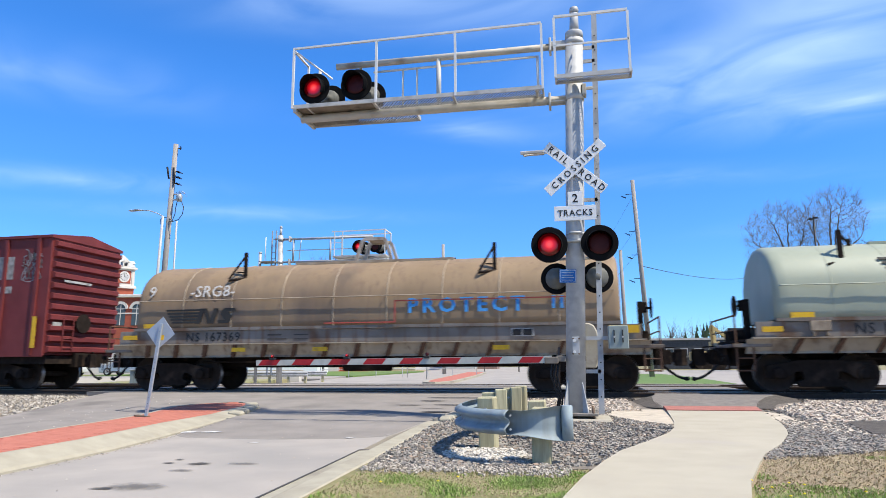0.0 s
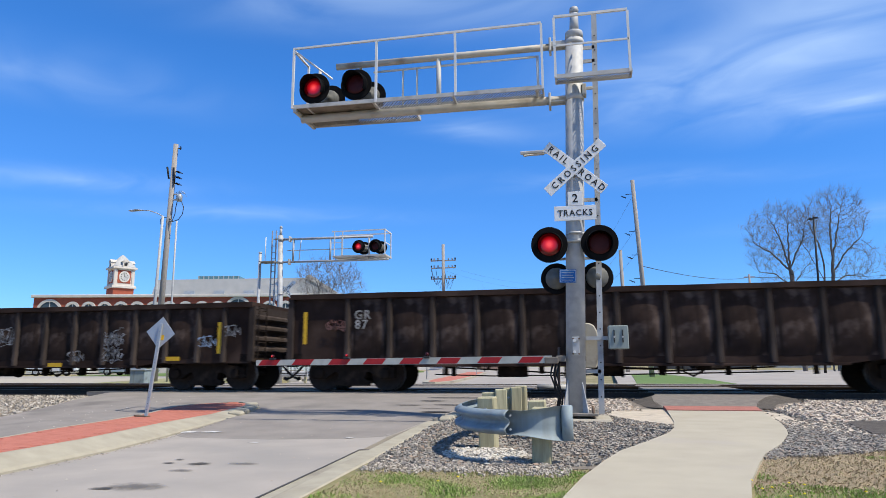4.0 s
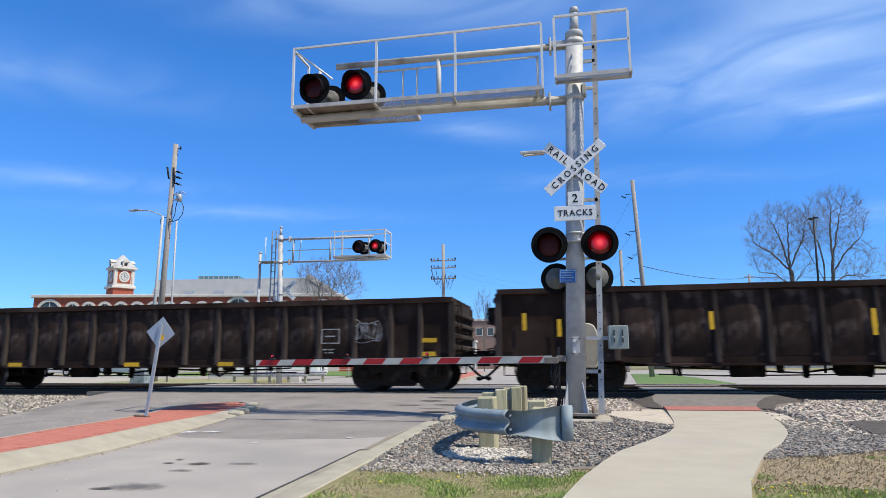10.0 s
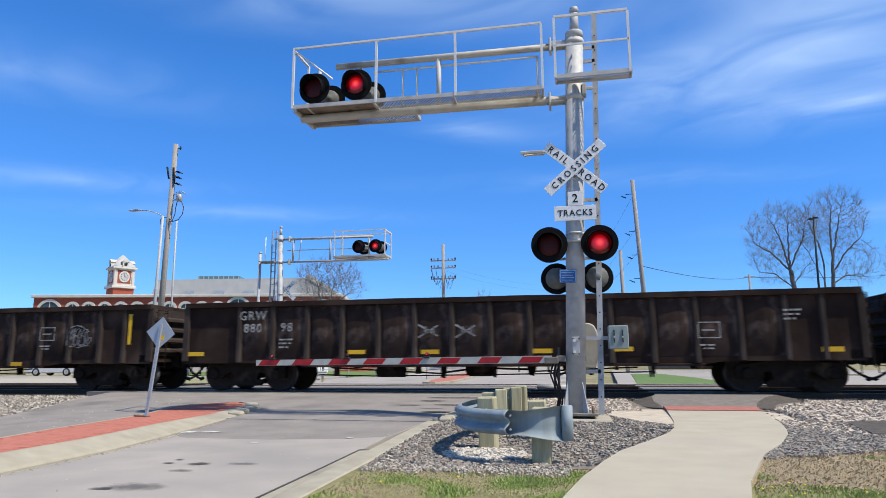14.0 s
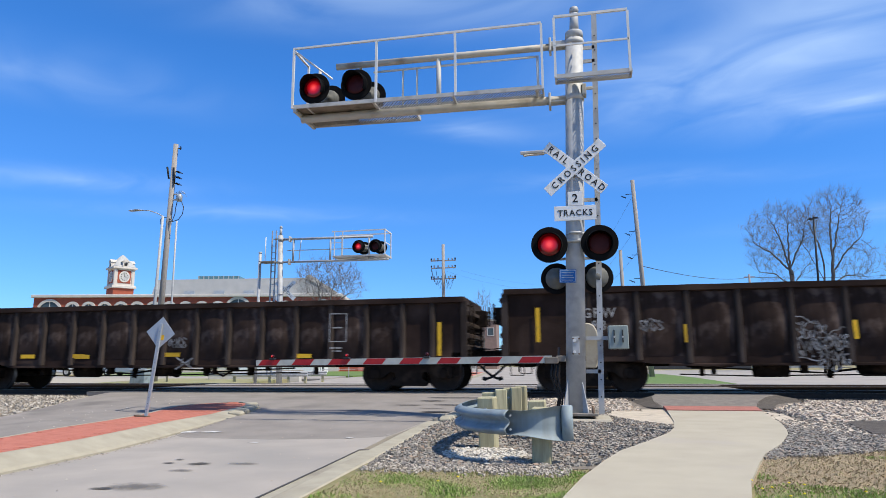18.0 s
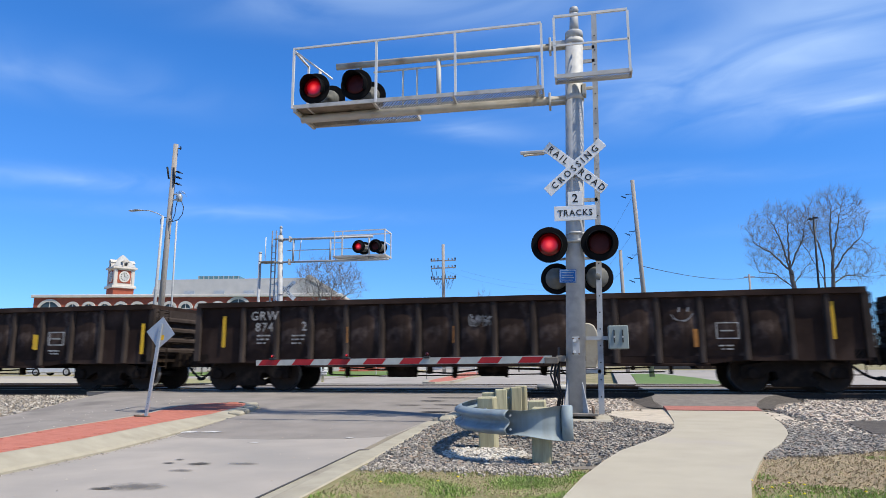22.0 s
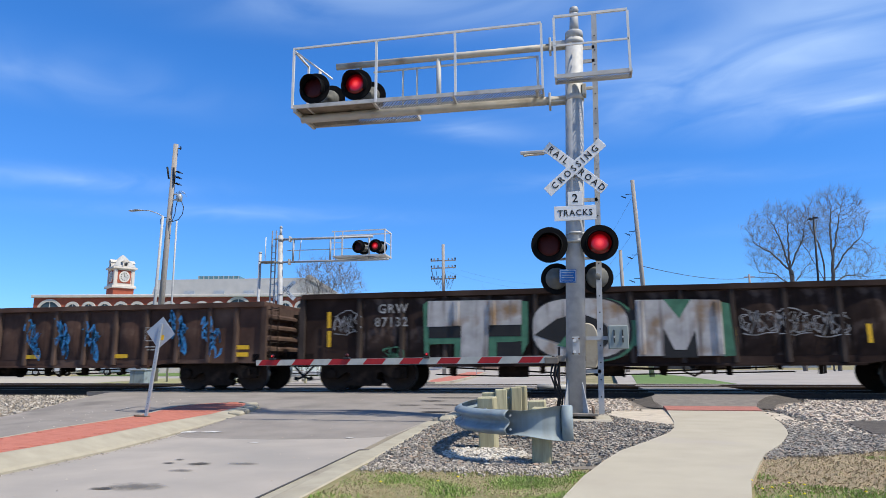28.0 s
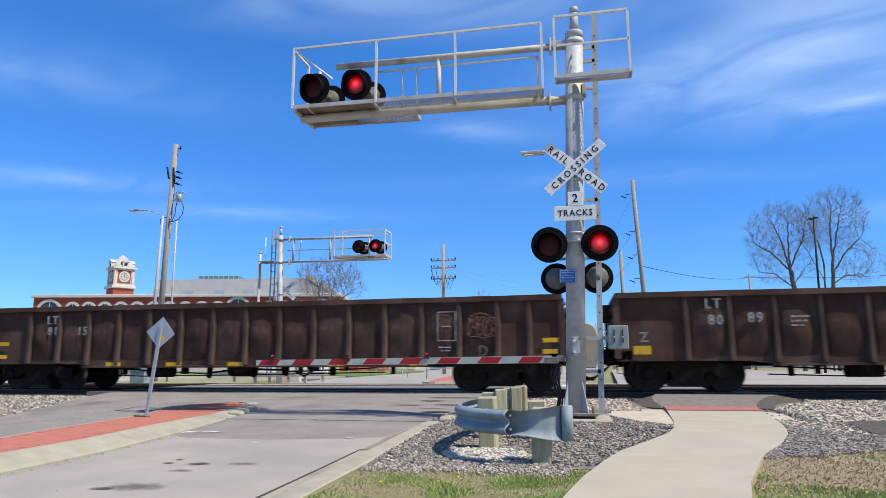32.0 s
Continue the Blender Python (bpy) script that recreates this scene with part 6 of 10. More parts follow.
def block_letter(car, letter, x, y):
    """A huge letter in patchy white with a green shade and black hollows, painted over panels and ribs alike."""
    def plate(name, shapes, material, label, parent, lift):
        bm = bmesh.new()
        for shape in shapes:
            prism(bm, shape, "y", -0.002, 0.002)
        return part(name, bm, material, parent, label, at=pose(0, -lift, 0) if parent is not car else pose(x, y - lift, 0))

    def oval(cx, cz, rx, rz, power, n=28):
        pts = []
        for k in range(n):
            a = k * math.tau / n
            c, d = math.cos(a), math.sin(a)
            pts.append((cx + rx * math.copysign(abs(c) ** power, c), cz + rz * math.copysign(abs(d) ** power, d)))
        return pts

    if letter == "T":
        white = [[(-1.19, 1.62), (-1.17, 2.27), (1.19, 2.25), (1.17, 1.64)], [(-0.35, 0.86), (-0.33, 1.63), (0.36, 1.64), (0.33, 0.84)]]
        green = [[(-1.27, 0.95), (-1.3, 2.2), (-1.16, 2.28), (-1.15, 0.9)], [(-1.15, 1.18), (-1.15, 1.36), (-0.3, 1.34), (-0.3, 1.2)], [(-0.5, 0.82), (-0.5, 1.3), (-0.32, 1.3), (-0.32, 0.8)], [(0.34, 0.8), (0.36, 1.38), (0.56, 1.38), (0.54, 0.8)], [(0.5, 1.2), (0.5, 1.36), (1.2, 1.36), (1.2, 1.24)], [(1.16, 0.9), (1.17, 2.22), (1.34, 2.2), (1.32, 1.2)]]
        black = [[(-1.16, 1.34), (-1.16, 1.63), (-0.33, 1.63), (-0.33, 1.34)], [(0.33, 1.36), (0.33, 1.64), (1.16, 1.64), (1.16, 1.36)], [(0.56, 0.8), (0.56, 1.22), (1.16, 1.22), (1.16, 0.8)]]
        ribs = ((-0.45, 1.64, 2.24), (0.45, 1.64, 2.24))
    elif letter == "D":
        white = [oval(0.0, 1.53, 1.13, 0.72, 0.72)]
        green = [oval(0.1, 1.5, 1.2, 0.78, 0.75), [(-0.55, 1.12), (-0.2, 1.5), (0.15, 1.3), (-0.05, 1.02)]]
        black = [oval(0.02, 1.52, 1.19, 0.77, 0.74), [(-1.1, 1.38), (-0.55, 1.76), (0.0, 1.9), (0.5, 1.7), (0.85, 1.35), (0.45, 1.0), (-0.05, 0.98), (-0.5, 1.18)]]
        ribs = ((-0.03, 1.9, 2.2), (-0.03, 0.85, 1.0))
    else:
        white = [[(-0.95, 0.86), (-0.95, 2.18), (-0.3, 2.17), (0.02, 1.72), (0.3, 2.16), (0.94, 2.14), (0.96, 0.86), (0.38, 0.86), (0.36, 1.45), (0.14, 1.0), (-0.12, 1.0), (-0.34, 1.5), (-0.36, 0.86)]]
        green = [[(-1.1, 1.1), (-1.1, 1.7), (-0.94, 1.7), (-0.94, 1.1)], [(-0.3, 2.18), (0.02, 1.7), (0.3, 2.17)], [(0.95, 0.84), (0.94, 2.1), (1.14, 2.05), (1.2, 0.86)]]
        black = [[(-0.4, 0.82), (-0.36, 1.52), (-0.1, 0.98), (0.14, 0.98), (0.38, 1.48), (0.4, 0.82)], [(-1.1, 1.7), (-1.1, 1.95), (-0.94, 1.95), (-0.94, 1.7)]]
        ribs = ((-0.85, 0.9, 2.15), (0.88, 0.9, 2.1))
    shade = plate("graffiti", green[:1] if letter == "D" else green, SPRAY["n"], "green shade of a huge painted letter", car, 0.0)
    if letter == "D":
        plate("letter_edge", black[:1], FILL_BLACK, "black edge", shade, 0.005)
        plate("letter_face", white, FILL_WHITE, "patchy white letter face", shade, 0.010)
        plate("letter_hollow", black[1:], FILL_BLACK, "black hollow", shade, 0.015)
        plate("letter_glint", green[1:], SPRAY["n"], "green patch", shade, 0.020)
    else:
        plate("letter_edge", black, FILL_BLACK, "black hollow", shade, 0.005)
        plate("letter_face", white, FILL_WHITE, "patchy white letter face", shade, 0.010)
    for u, z0, z1 in ribs:
        bm = bmesh.new()
        prism(bm, [(u - 0.085, -0.002), (u - 0.05, -0.05), (u + 0.05, -0.05), (u + 0.085, -0.002)], "z", z0, z1)
        part("painted_rib", bm, FILL_WHITE, shade, "white painted rib", at=pose(0, -0.012, 0))


def outline_mesh(w, h):
    t = 0.025
    return finish(boxes((-w, w, -0.002, 0.001, h - t, h), (-w, w, -0.002, 0.001, -h, -h + t), (-w, -w + t, -0.002, 0.001, -h + t, h - t), (w - t, w, -0.002, 0.001, -h + t, h - t), (-w * 0.6, w * 0.5, -0.002, 0.001, -0.02, 0.015)), "stencil_box", STENCIL)


STYLES = {"narrow": (0.968, 2.36, 15), "wide": (1.132, 2.52, 13), "tall": (1.132, 2.62, 13)}
LEN = 16.55
PANEL_Y = -1.40


TRIM = {108: (-0.15, 0.05), 126: (0, 0.1), 198: (-0.2, 0), 216: (-0.15, 0.17), 234: (0.24, 0), 360: (-0.55, 0.45), 378: (0.25, 0), 432: (0.15, 0.1), 450: (0.1, 0.15), 468: (0, 0.18), 486: (0.25, 0.5), 576: (-0.25, 0), 594: (0.05, 0.3), 612: (0.08, 0.1), 630: (0.2, 0.1)}


def gondola(s, style, marks):
    """A loaded gondola. s: place along the train of its leading end; marks: (kind, along, height) on the side towards the camera."""
    pitch, H, n = STYLES[style]
    car = thing("gondola", "grimy dark brown steel gondola wagon with ribbed sides and yellow reflectors", "gondola wagon", None, "wagons of the passing train")
    CARS.append((car, s))
    start = 1.5
    kinds = [m[0] for m in marks]
    warm = "B" not in kinds and any(k[0] == "u" for k in kinds) or "LT" in kinds and s > 480
    paint, rib_paint, panel_paint = (CAR_WARM, RIB_WARM, PANEL_WARM) if warm else (CAR_BROWN, RIB_BROWN, PANEL_DUST)

    def side():
        bm = bmesh.new()
        prof = [(0.0, 0.74), (2.9, 0.74), (3.3, 0.68), (LEN - 3.3, 0.68), (LEN - 2.9, 0.74), (LEN, 0.74), (LEN, H - 0.08), (0.0, H - 0.08)]
        prism(bm, prof, "y", -0.02, 0.02)
        return finish(bm, "side_sheet", paint)

    def dent(seed):
        """A side panel pushed out of shape by the load."""
        bm = bmesh.new()
        w, z0, z1 = pitch * 0.42, 0.86, H - 0.16
        rows = []
        for j in range(13):
            z = z0 + (z1 - z0) * j / 12
            row = []
            for i in range(9):
                u = i / 8
                edge = (math.sin(math.pi * u) * math.sin(math.pi * min(1, j / 12 * 1.0))) ** 0.6
                swell = 0.5 + 0.9 * noise.noise((u * 1.1 + seed * 7.3, z * 0.9, seed * 3.1)) + 0.35 * noise.noise((u * 2.5 + seed, z * 2.6, 8.0))
                row.append(bm.verts.new((-w + 2 * w * u, 0.004 - 0.075 * edge * max(0.05, swell) - 0.004, z)))
            rows.append(row)
        for p, q in zip(rows, rows[1:]):
            for i in range(8):
                bm.faces.new((p[i], p[i + 1], q[i + 1], q[i])).smooth = True
        return finish(bm, "bulge", panel_paint)

    def rib():
        bm = bmesh.new()
        prism(bm, [(-0.085, 0.02), (-0.045, -0.09), (0.045, -0.09), (0.085, 0.02)], "z", 0.76, H - 0.13)
        return finish(bm, "rib", rib_paint, 0.006)

    def rib_low():
        bm = bmesh.new()
        prism(bm, [(-0.085, 0.02), (-0.045, -0.09), (0.045, -0.09), (0.085, 0.02)], "z", 0.70, H - 0.13)
        return finish(bm, "rib", rib_paint, 0.006)

    def chord():
        bm = bmesh.new()
        for y in (-1.44, 1.44):
            box(bm, 0, LEN, y - 0.07, y + 0.07, H - 0.13, H)
        for x in (0.06, LEN - 0.06):
            box(bm, x - 0.06, x + 0.06, -1.37, 1.37, H - 0.12, H - 0.005)
        bmesh.ops.subdivide_edges(bm, edges=[e for e in bm.edges if e.calc_length() > 5], cuts=30)
        for v in bm.verts:
            if v.co.z > H - 0.02:
                v.co.z += 0.018 * noise.noise((v.co.x * 0.9, v.co.y, 2))
        return finish(bm, "top_chord", paint)

    def end():
        bm = bmesh.new()
        box(bm, 0, 0.04, -1.4, 1.4, 0.95, H - 0.1)
        for y in (-1.42, 1.42):
            box(bm, -0.05, 0.1, y - 0.05, y + 0.05, 0.8, H - 0.1)
        return finish(bm, "end_wall", rib_paint)

    def end_rib():
        bm = bmesh.new()
        prism(bm, [(0.0, 0.0), (-0.11, 0.05), (-0.11, 0.14), (0.0, 0.19)], "y", -1.38, 1.38)
        return finish(bm, "end_rib", rib_paint, 0.012)

    def sill():
        bm = bmesh.new()
        box(bm, 0.1, LEN - 0.1, -0.2, 0.2, 0.62, 0.96)
        return finish(bm, "underframe", UNDER)

    def floor_load():
        return finish(boxes((0.1, LEN - 0.1, -1.38, 1.38, 0.93, 1.0)), "floor", UNDER)

    def flange():
        return finish(boxes((3.3, LEN - 3.3, -0.05, 0.03, 0.63, 0.69)), "bottom_flange", paint, 0.008)

    def ladder():
        bm = bmesh.new()
        for x in (-0.2, 0.2):
            tube(bm, (x, 0, 0.55), (x, 0, H - 0.15), 0.012, 0.012, 6)
        for i in range(6):
            tube(bm, (-0.2, 0, 0.6 + i * 0.3), (0.2, 0, 0.6 + i * 0.3), 0.012, 0.012, 6)
        return finish(bm, "ladder", paint)

    def brake():
        bm = bmesh.new()
        tube(bm, (0, 0, -0.02), (0, 0, 0.02), 0.03, 0.03, 8)
        for k in range(14):
            a, b = k * math.tau / 14, (k + 1) * math.tau / 14
            tube(bm, (0, 0.27 * math.cos(a), 0.27 * math.sin(a)), (0, 0.27 * math.cos(b), 0.27 * math.sin(b)), 0.014, 0.014, 5)
        for k in range(5):
            a = k * math.tau / 5
            tube(bm, (0, 0, 0), (0.02, 0.26 * math.cos(a), 0.26 * math.sin(a)), 0.01, 0.01, 5)
        return finish(bm, "brake_wheel", UNDER)

    def end_ladder():
        bm = bmesh.new()
        for y in (0.92, 1.36):
            tube(bm, (-0.13, y, 0.6), (-0.13, y, H - 0.1), 0.016, 0.016, 6)
            for z in (0.95, H - 0.2):
                tube(bm, (-0.13, y, z), (0.0, y, z), 0.014, 0.014, 5)
        for k in range(6):
            tube(bm, (-0.13, 0.92, 0.66 + k * 0.31), (-0.13, 1.36, 0.66 + k * 0.31), 0.015, 0.015, 6)
        return finish(bm, "end_ladder", UNDER)

    def end_step():
        bm = bmesh.new()
        box(bm, -0.3, 0.0, -1.1, -0.1, 1.0, 1.035)
        for y in (-1.0, -0.2):
            tube(bm, (-0.28, y, 1.0), (0.0, y, 0.82), 0.016, 0.016, 5)
        for y, z in ((-1.05, 1.45), (-0.4, 1.5), (0.2, 1.3)):
            bent_tube(bm, [(0.0, y, z), (-0.1, y, z), (-0.1, y + 0.4, z), (0.0, y + 0.4, z)], 0.014, 5)
        return finish(bm, "end_step", UNDER)

    def sill_step():
        bm = bmesh.new()
        bent_tube(bm, [(-0.16, 0, 0.78), (-0.16, 0, 0.42), (0.16, 0, 0.42), (0.16, 0, 0.78)], 0.018, 6)
        return finish(bm, "sill_step", UNDER)

    def brake_box():
        bm = bmesh.new()
        box(bm, -0.3, 0.0, -0.16, 0.16, 1.7, 2.14)
        tube(bm, (-0.38, 0, 1.98), (-0.25, 0, 1.98), 0.04, 0.04, 8)
        tube(bm, (-0.15, 0.1, 0.9), (-0.15, 0.1, 1.72), 0.022, 0.022, 6)
        tube(bm, (-0.2, -0.1, 0.85), (-0.06, -0.6, 0.78), 0.03, 0.03, 6)
        return finish(bm, "brake_box", UNDER, 0.02)

    def rigging():
        bm = bmesh.new()
        tube(bm, (-0.34, 0, 0.02), (0.3, 0, 0.02), 0.19, 0.19, 16)
        tube(bm, (0.3, 0, 0.02), (0.36, 0, 0.02), 0.22, 0.22, 16)
        tube(bm, (-0.42, 0, 0.02), (-0.34, 0, 0.02), 0.12, 0.19, 16)
        for x in (-0.2, 0.18):
            box(bm, x - 0.05, x + 0.05, -0.12, 0.12, 0.15, 0.42)
        tube(bm, (0.36, 0.0, 0.03), (1.3, 0.05, 0.0), 0.03, 0.03, 6)
        prism(bm, [(1.2, -0.14), (1.34, -0.16), (1.46, 0.28), (1.3, 0.3), (1.16, 0.1)], "y", -0.03, 0.03)
        tube(bm, (1.3, 0.05, -0.05), (3.9, 0.1, 0.05), 0.022, 0.022, 6)
        prism(bm, [(-1.1, -0.2), (-0.98, -0.22), (-0.9, 0.26), (-1.08, 0.28)], "y", -0.03, 0.03)
        tube(bm, (-0.42, 0.0, 0.0), (-1.05, 0.0, -0.08), 0.028, 0.028, 6)
        tube(bm, (-4.2, 0.1, 0.06), (-1.02, 0.0, -0.1), 0.022, 0.022, 6)
        tube(bm, (-4.4, -0.2, -0.12), (-2.9, -0.2, -0.16), 0.018, 0.018, 6)
        tube(bm, (-2.9, -0.2, -0.16), (0.6, -0.2, -0.12), 0.018, 0.018, 6)
        tube(bm, (0.6, -0.2, -0.12), (4.2, -0.2, -0.06), 0.018, 0.018, 6)
        tube(bm, (-2.75, -0.25, -0.02), (-2.0, -0.25, -0.02), 0.17, 0.17, 14)
        for x, w, low in ((-2.6, 0.03, 0.1), (-2.15, 0.03, 0.1), (-3.3, 0.1, 0.05), (-1.65, 0.06, -0.1), (2.2, 0.14, 0.0), (2.75, 0.05, -0.14), (3.4, 0.09, 0.08), (-3.9, 0.04, -0.16)):
            box(bm, x - w, x + w, -0.33, -0.12, low, 0.4)
        bent_tube(bm, [(1.7, -0.28, 0.3), (1.72, -0.28, -0.05), (1.95, -0.28, -0.16), (2.2, -0.28, -0.02)], 0.03, 6)
        return finish(bm, "brake_gear", UNDER)

    key = (style, warm)
    front, rear = TRIM.get(int(s), (-0.1, 0.12))
    back = LEN + rear
    drawn = Matrix.Translation((front, 0, 0)) @ Matrix.Diagonal(((back - front) / LEN, 1, 1, 1))
    for sgn in (-1, 1):
        part("side_sheet", shared((key, "side"), side), None, car, at=pose(0, sgn * 1.38, 0) @ drawn)
        part("bottom_flange", shared((key, "flange"), flange), None, car, at=pose(0, sgn * 1.4, 0))
    part("top_chord", shared((key, "chord"), chord), None, car, "dented top chord", at=drawn)
    part("underframe", shared((key, "sill"), sill), None, car, at=drawn)
    part("floor", shared((key, "floor"), floor_load), None, car, at=drawn)
    for i in range(7):
        part("crossbearer", shared("bearer", lambda: finish(boxes((-0.06, 0.06, -1.36, 1.36, 0.70, 0.92)), "crossbearer", UNDER)), None, car, at=pose(2.8 + i * (LEN - 5.6) / 6, 0, 0))
    for x in (front + 0.18, back - 0.18):
        part("end_sill", shared("end_sill", lambda: finish(boxes((-0.17, 0.17, -1.4, 1.4, 0.78, 0.98)), "end_sill", UNDER)), None, car, at=pose(x, 0, 0))
    for x, turn in ((front, 0), (back, 180)):
        wall_end = part("end_wall", shared((key, "end"), end), None, car, "end wall with horizontal ribs", at=pose(x, 0, 0, 0, 0, turn))
        for i in range(int((H - 1.25) / 0.29) + 1):
            part("end_rib", shared(("end_rib", warm), end_rib), None, wall_end, at=pose(0, 0, 1.0 + 0.29 * i))
    for i in range(n):
        x = start + i * pitch
        low = 3.4 < x < LEN - 3.4
        for sgn in (-1, 1):
            part("rib", shared((key, "rib", low), rib_low if low else rib), None, car, at=pose(x, sgn * 1.40, 0, 0, 0, 0 if sgn < 0 else 180))
        if i < n - 1:
            part("bulge", shared((key, "dent", (i * 5 + int(s)) % 7), lambda: dent((i * 5 + int(s)) % 7)), None, car, "dusty bulged side panel", at=pose(x + pitch / 2, PANEL_Y - 0.004, 0))
    for x in ((0.66, LEN - 0.72) if "LT" in kinds and s < 480 else (LEN - 0.72,)) if style == "narrow" else ():
        for sgn in (-1, 1):
            part("rib", shared((key, "rib", False), rib), None, car, at=pose(x, sgn * 1.40, 0, 0, 0, 0 if sgn < 0 else 180))
    part("ladder", shared((key, "ladder"), ladder), None, car, at=pose(front + 0.32, 1.5, 0))
    for x, turn in ((front, 0), (back, 180)):
        part("end_ladder", shared((key, "end_ladder"), end_ladder), None, car, "rungs standing off the end wall", at=pose(x, 0, 0, 0, 0, turn))
        part("end_step", shared("end_step", end_step), None, car, "grimy end platform and grab irons", at=pose(x, 0, 0, 0, 0, turn))
        for y in (-1.36, 1.36):
            part("sill_step", shared("sill_step", sill_step), None, car, "bent sill step", at=pose(x + (0.3 if turn == 0 else -0.3), y, 0))
    hind = int(s) in (342, 540)
    part("brake_wheel", shared("brake", brake), None, car, "round iron brake wheel", at=pose(back + 0.36 if hind else front - 0.36, 0.5 if hind else -0.55, 1.98))
    part("brake_box", shared("brake_box", brake_box), None, car, "hand brake housing and chain rod", at=pose(back, 0.5, 0, 0, 0, 180) if hind else pose(front, -0.55, 0))
    part("brake_gear", shared("rigging", rigging), None, car, "brake cylinder and rods", at=pose(7.6 + (s % 3), -0.55, 0.55))
    for k, x in enumerate((4.1, 5.4, 9.9, 11.3, 12.4)):
        part("hanger", shared(("hanger", k % 2), lambda: finish(boxes((-0.04, 0.04, -1.1, -0.95, 0.44 + 0.1 * (k % 2), 0.7)), "hanger", UNDER)), None, car, at=pose(x + 0.3 * math.sin(s + k), 0, 0))
    truck(car, 1.52)
    truck(car, LEN - 1.42)
    ends_gear(car, back, 0.84, front)
    tags = random.Random(int(s * 10))
    fat = 0
    for kind, x, z in marks:
        x = min(max(x, 0.15), LEN - 0.15)
        z = min(max(z, 0.72), H - 0.2)
        side_y = PANEL_Y - 0.052
        if kind in "yvo":
            h = 0.42 if kind == "y" else 0.21
            m = shared(("bar", kind), lambda: finish(boxes((-0.05, 0.05, -0.002, 0.001, -h, h)), "reflector", ORANGE if kind == "o" else YELLOW))
            part("reflector", m, None, car, "vertical yellow reflector", at=pose(x, side_y - (0.035 if kind != "y" else 0.0), z))
        elif kind == "h":
            m = shared("barh", lambda: finish(boxes((-0.23, 0.23, -0.002, 0.001, -0.055, 0.055)), "reflector", YELLOW))
            part("reflector", m, None, car, "horizontal yellow reflector", at=pose(x, side_y, z))
        elif kind == "r":
            m = shared("barr", lambda: finish(boxes((-0.2, 0.2, -0.002, 0.001, -0.1, 0.1)), "reflector", YELLOW))
            part("reflector", m, None, car, "yellow reflector plate", at=pose(x, side_y - 0.035, z))
        elif kind in "qQ":
            w, h = (0.25, 0.19) if kind == "q" else (0.24, 0.37)
            part("stencil_box", shared(("outline", kind), lambda: outline_mesh(w, h)), None, car, "white stencilled data box", at=pose(x, side_y - 0.036, z))
            m = shared("small_lines", lambda: finish(boxes(*[(u, u + w, -0.002, 0.001, v, v + 0.035) for u, w, v in ((-0.16, 0.12, 0.03), (-0.01, 0.17, 0.03), (-0.1, 0.06, -0.05), (0.0, 0.14, -0.05))]), "stencil_block", STENCIL))
            part("stencil_block", m, None, car, "illegible white stencil lines", at=pose(x - 0.05, side_y - 0.036, max(z - h - 0.2, 0.78)))
        elif kind == "-":
            m = shared("lines", lambda: finish(boxes(*[(u, u + w, -0.002, 0.001, v, v + 0.042) for u, w, v in ((-0.22, 0.1, 0.07), (-0.09, 0.06, 0.07), (0.0, 0.16, 0.07), (-0.22, 0.05, -0.03), (-0.14, 0.13, -0.03), (0.04, 0.08, -0.03), (-0.22, 0.15, -0.13), (-0.03, 0.06, -0.13))]), "stencil_block", STENCIL))
            part("stencil_block", m, None, car, "illegible white stencil lines", at=pose(x, side_y - 0.036, z))
        elif kind == "gC":
            part("graffiti", lettering("ADGS"[tags.randrange(4)], 0.38, SPRAY["d"], 0.9, 0.0), None, car, "thin sprayed letter", at=pose(x, side_y - 0.036, z, 0, tags.uniform(-15, 15), 0))
        elif kind == "gU":
            part("graffiti", shared("smile", smile_mark), None, car, "thin sprayed smile with two dots", at=pose(x, side_y - 0.037, z))
        elif kind == "gX":
            part("graffiti", shared("crossmark", cross_mark), None, car, "sprayed cross", at=pose(x, side_y - 0.037, z))
        elif kind[0] == "K" and len(kind) == 2:
            plain = part("graffiti", lettering(kind[1], 1.0, SPRAY["g"], 0.9, 0.06), None, car, "blue sprayed letter with a pale edge", at=pose(x, side_y - 0.052, z - 0.1))
            part("fill", lettering(kind[1], 1.0, SPRAY["u"], 0.9, 0.03), None, plain, "blue fill", at=pose(0, -0.005, 0))
        elif kind == "B":
            fat += 1
            halo, edge, fill = fat_letter("DaCS"[(fat - 1) % 4])
            base = part("graffiti", halo, None, car, "fat bubble letter in grey, tan and black", at=pose(x, side_y - 0.056, z - 0.02 + (0.26 if fat == 2 else 0)))
            part("edge", edge, None, base, "black edge", at=pose(0, -0.004, 0))
            part("fill", fill, None, base, "grey-white fill", at=pose(0, -0.009, 0))
        elif kind in ("block_T", "block_D", "block_M"):
            block_letter(car, kind[-1], x, side_y - 0.066)
        elif kind[0] in SPRAY and len(kind) == 2 and kind[1] in "SML":
            part("graffiti", scribble(kind[0], kind[1], tags.randrange(6)), None, car, "sprayed graffiti tag", at=pose(x, side_y - 0.037, z))
        else:
            part("lettering", lettering(kind, 0.33, STENCIL, 0.92, 0.016, 1.2), None, car, "white stencilled characters", at=pose(x, side_y - 0.036, z))
    return car


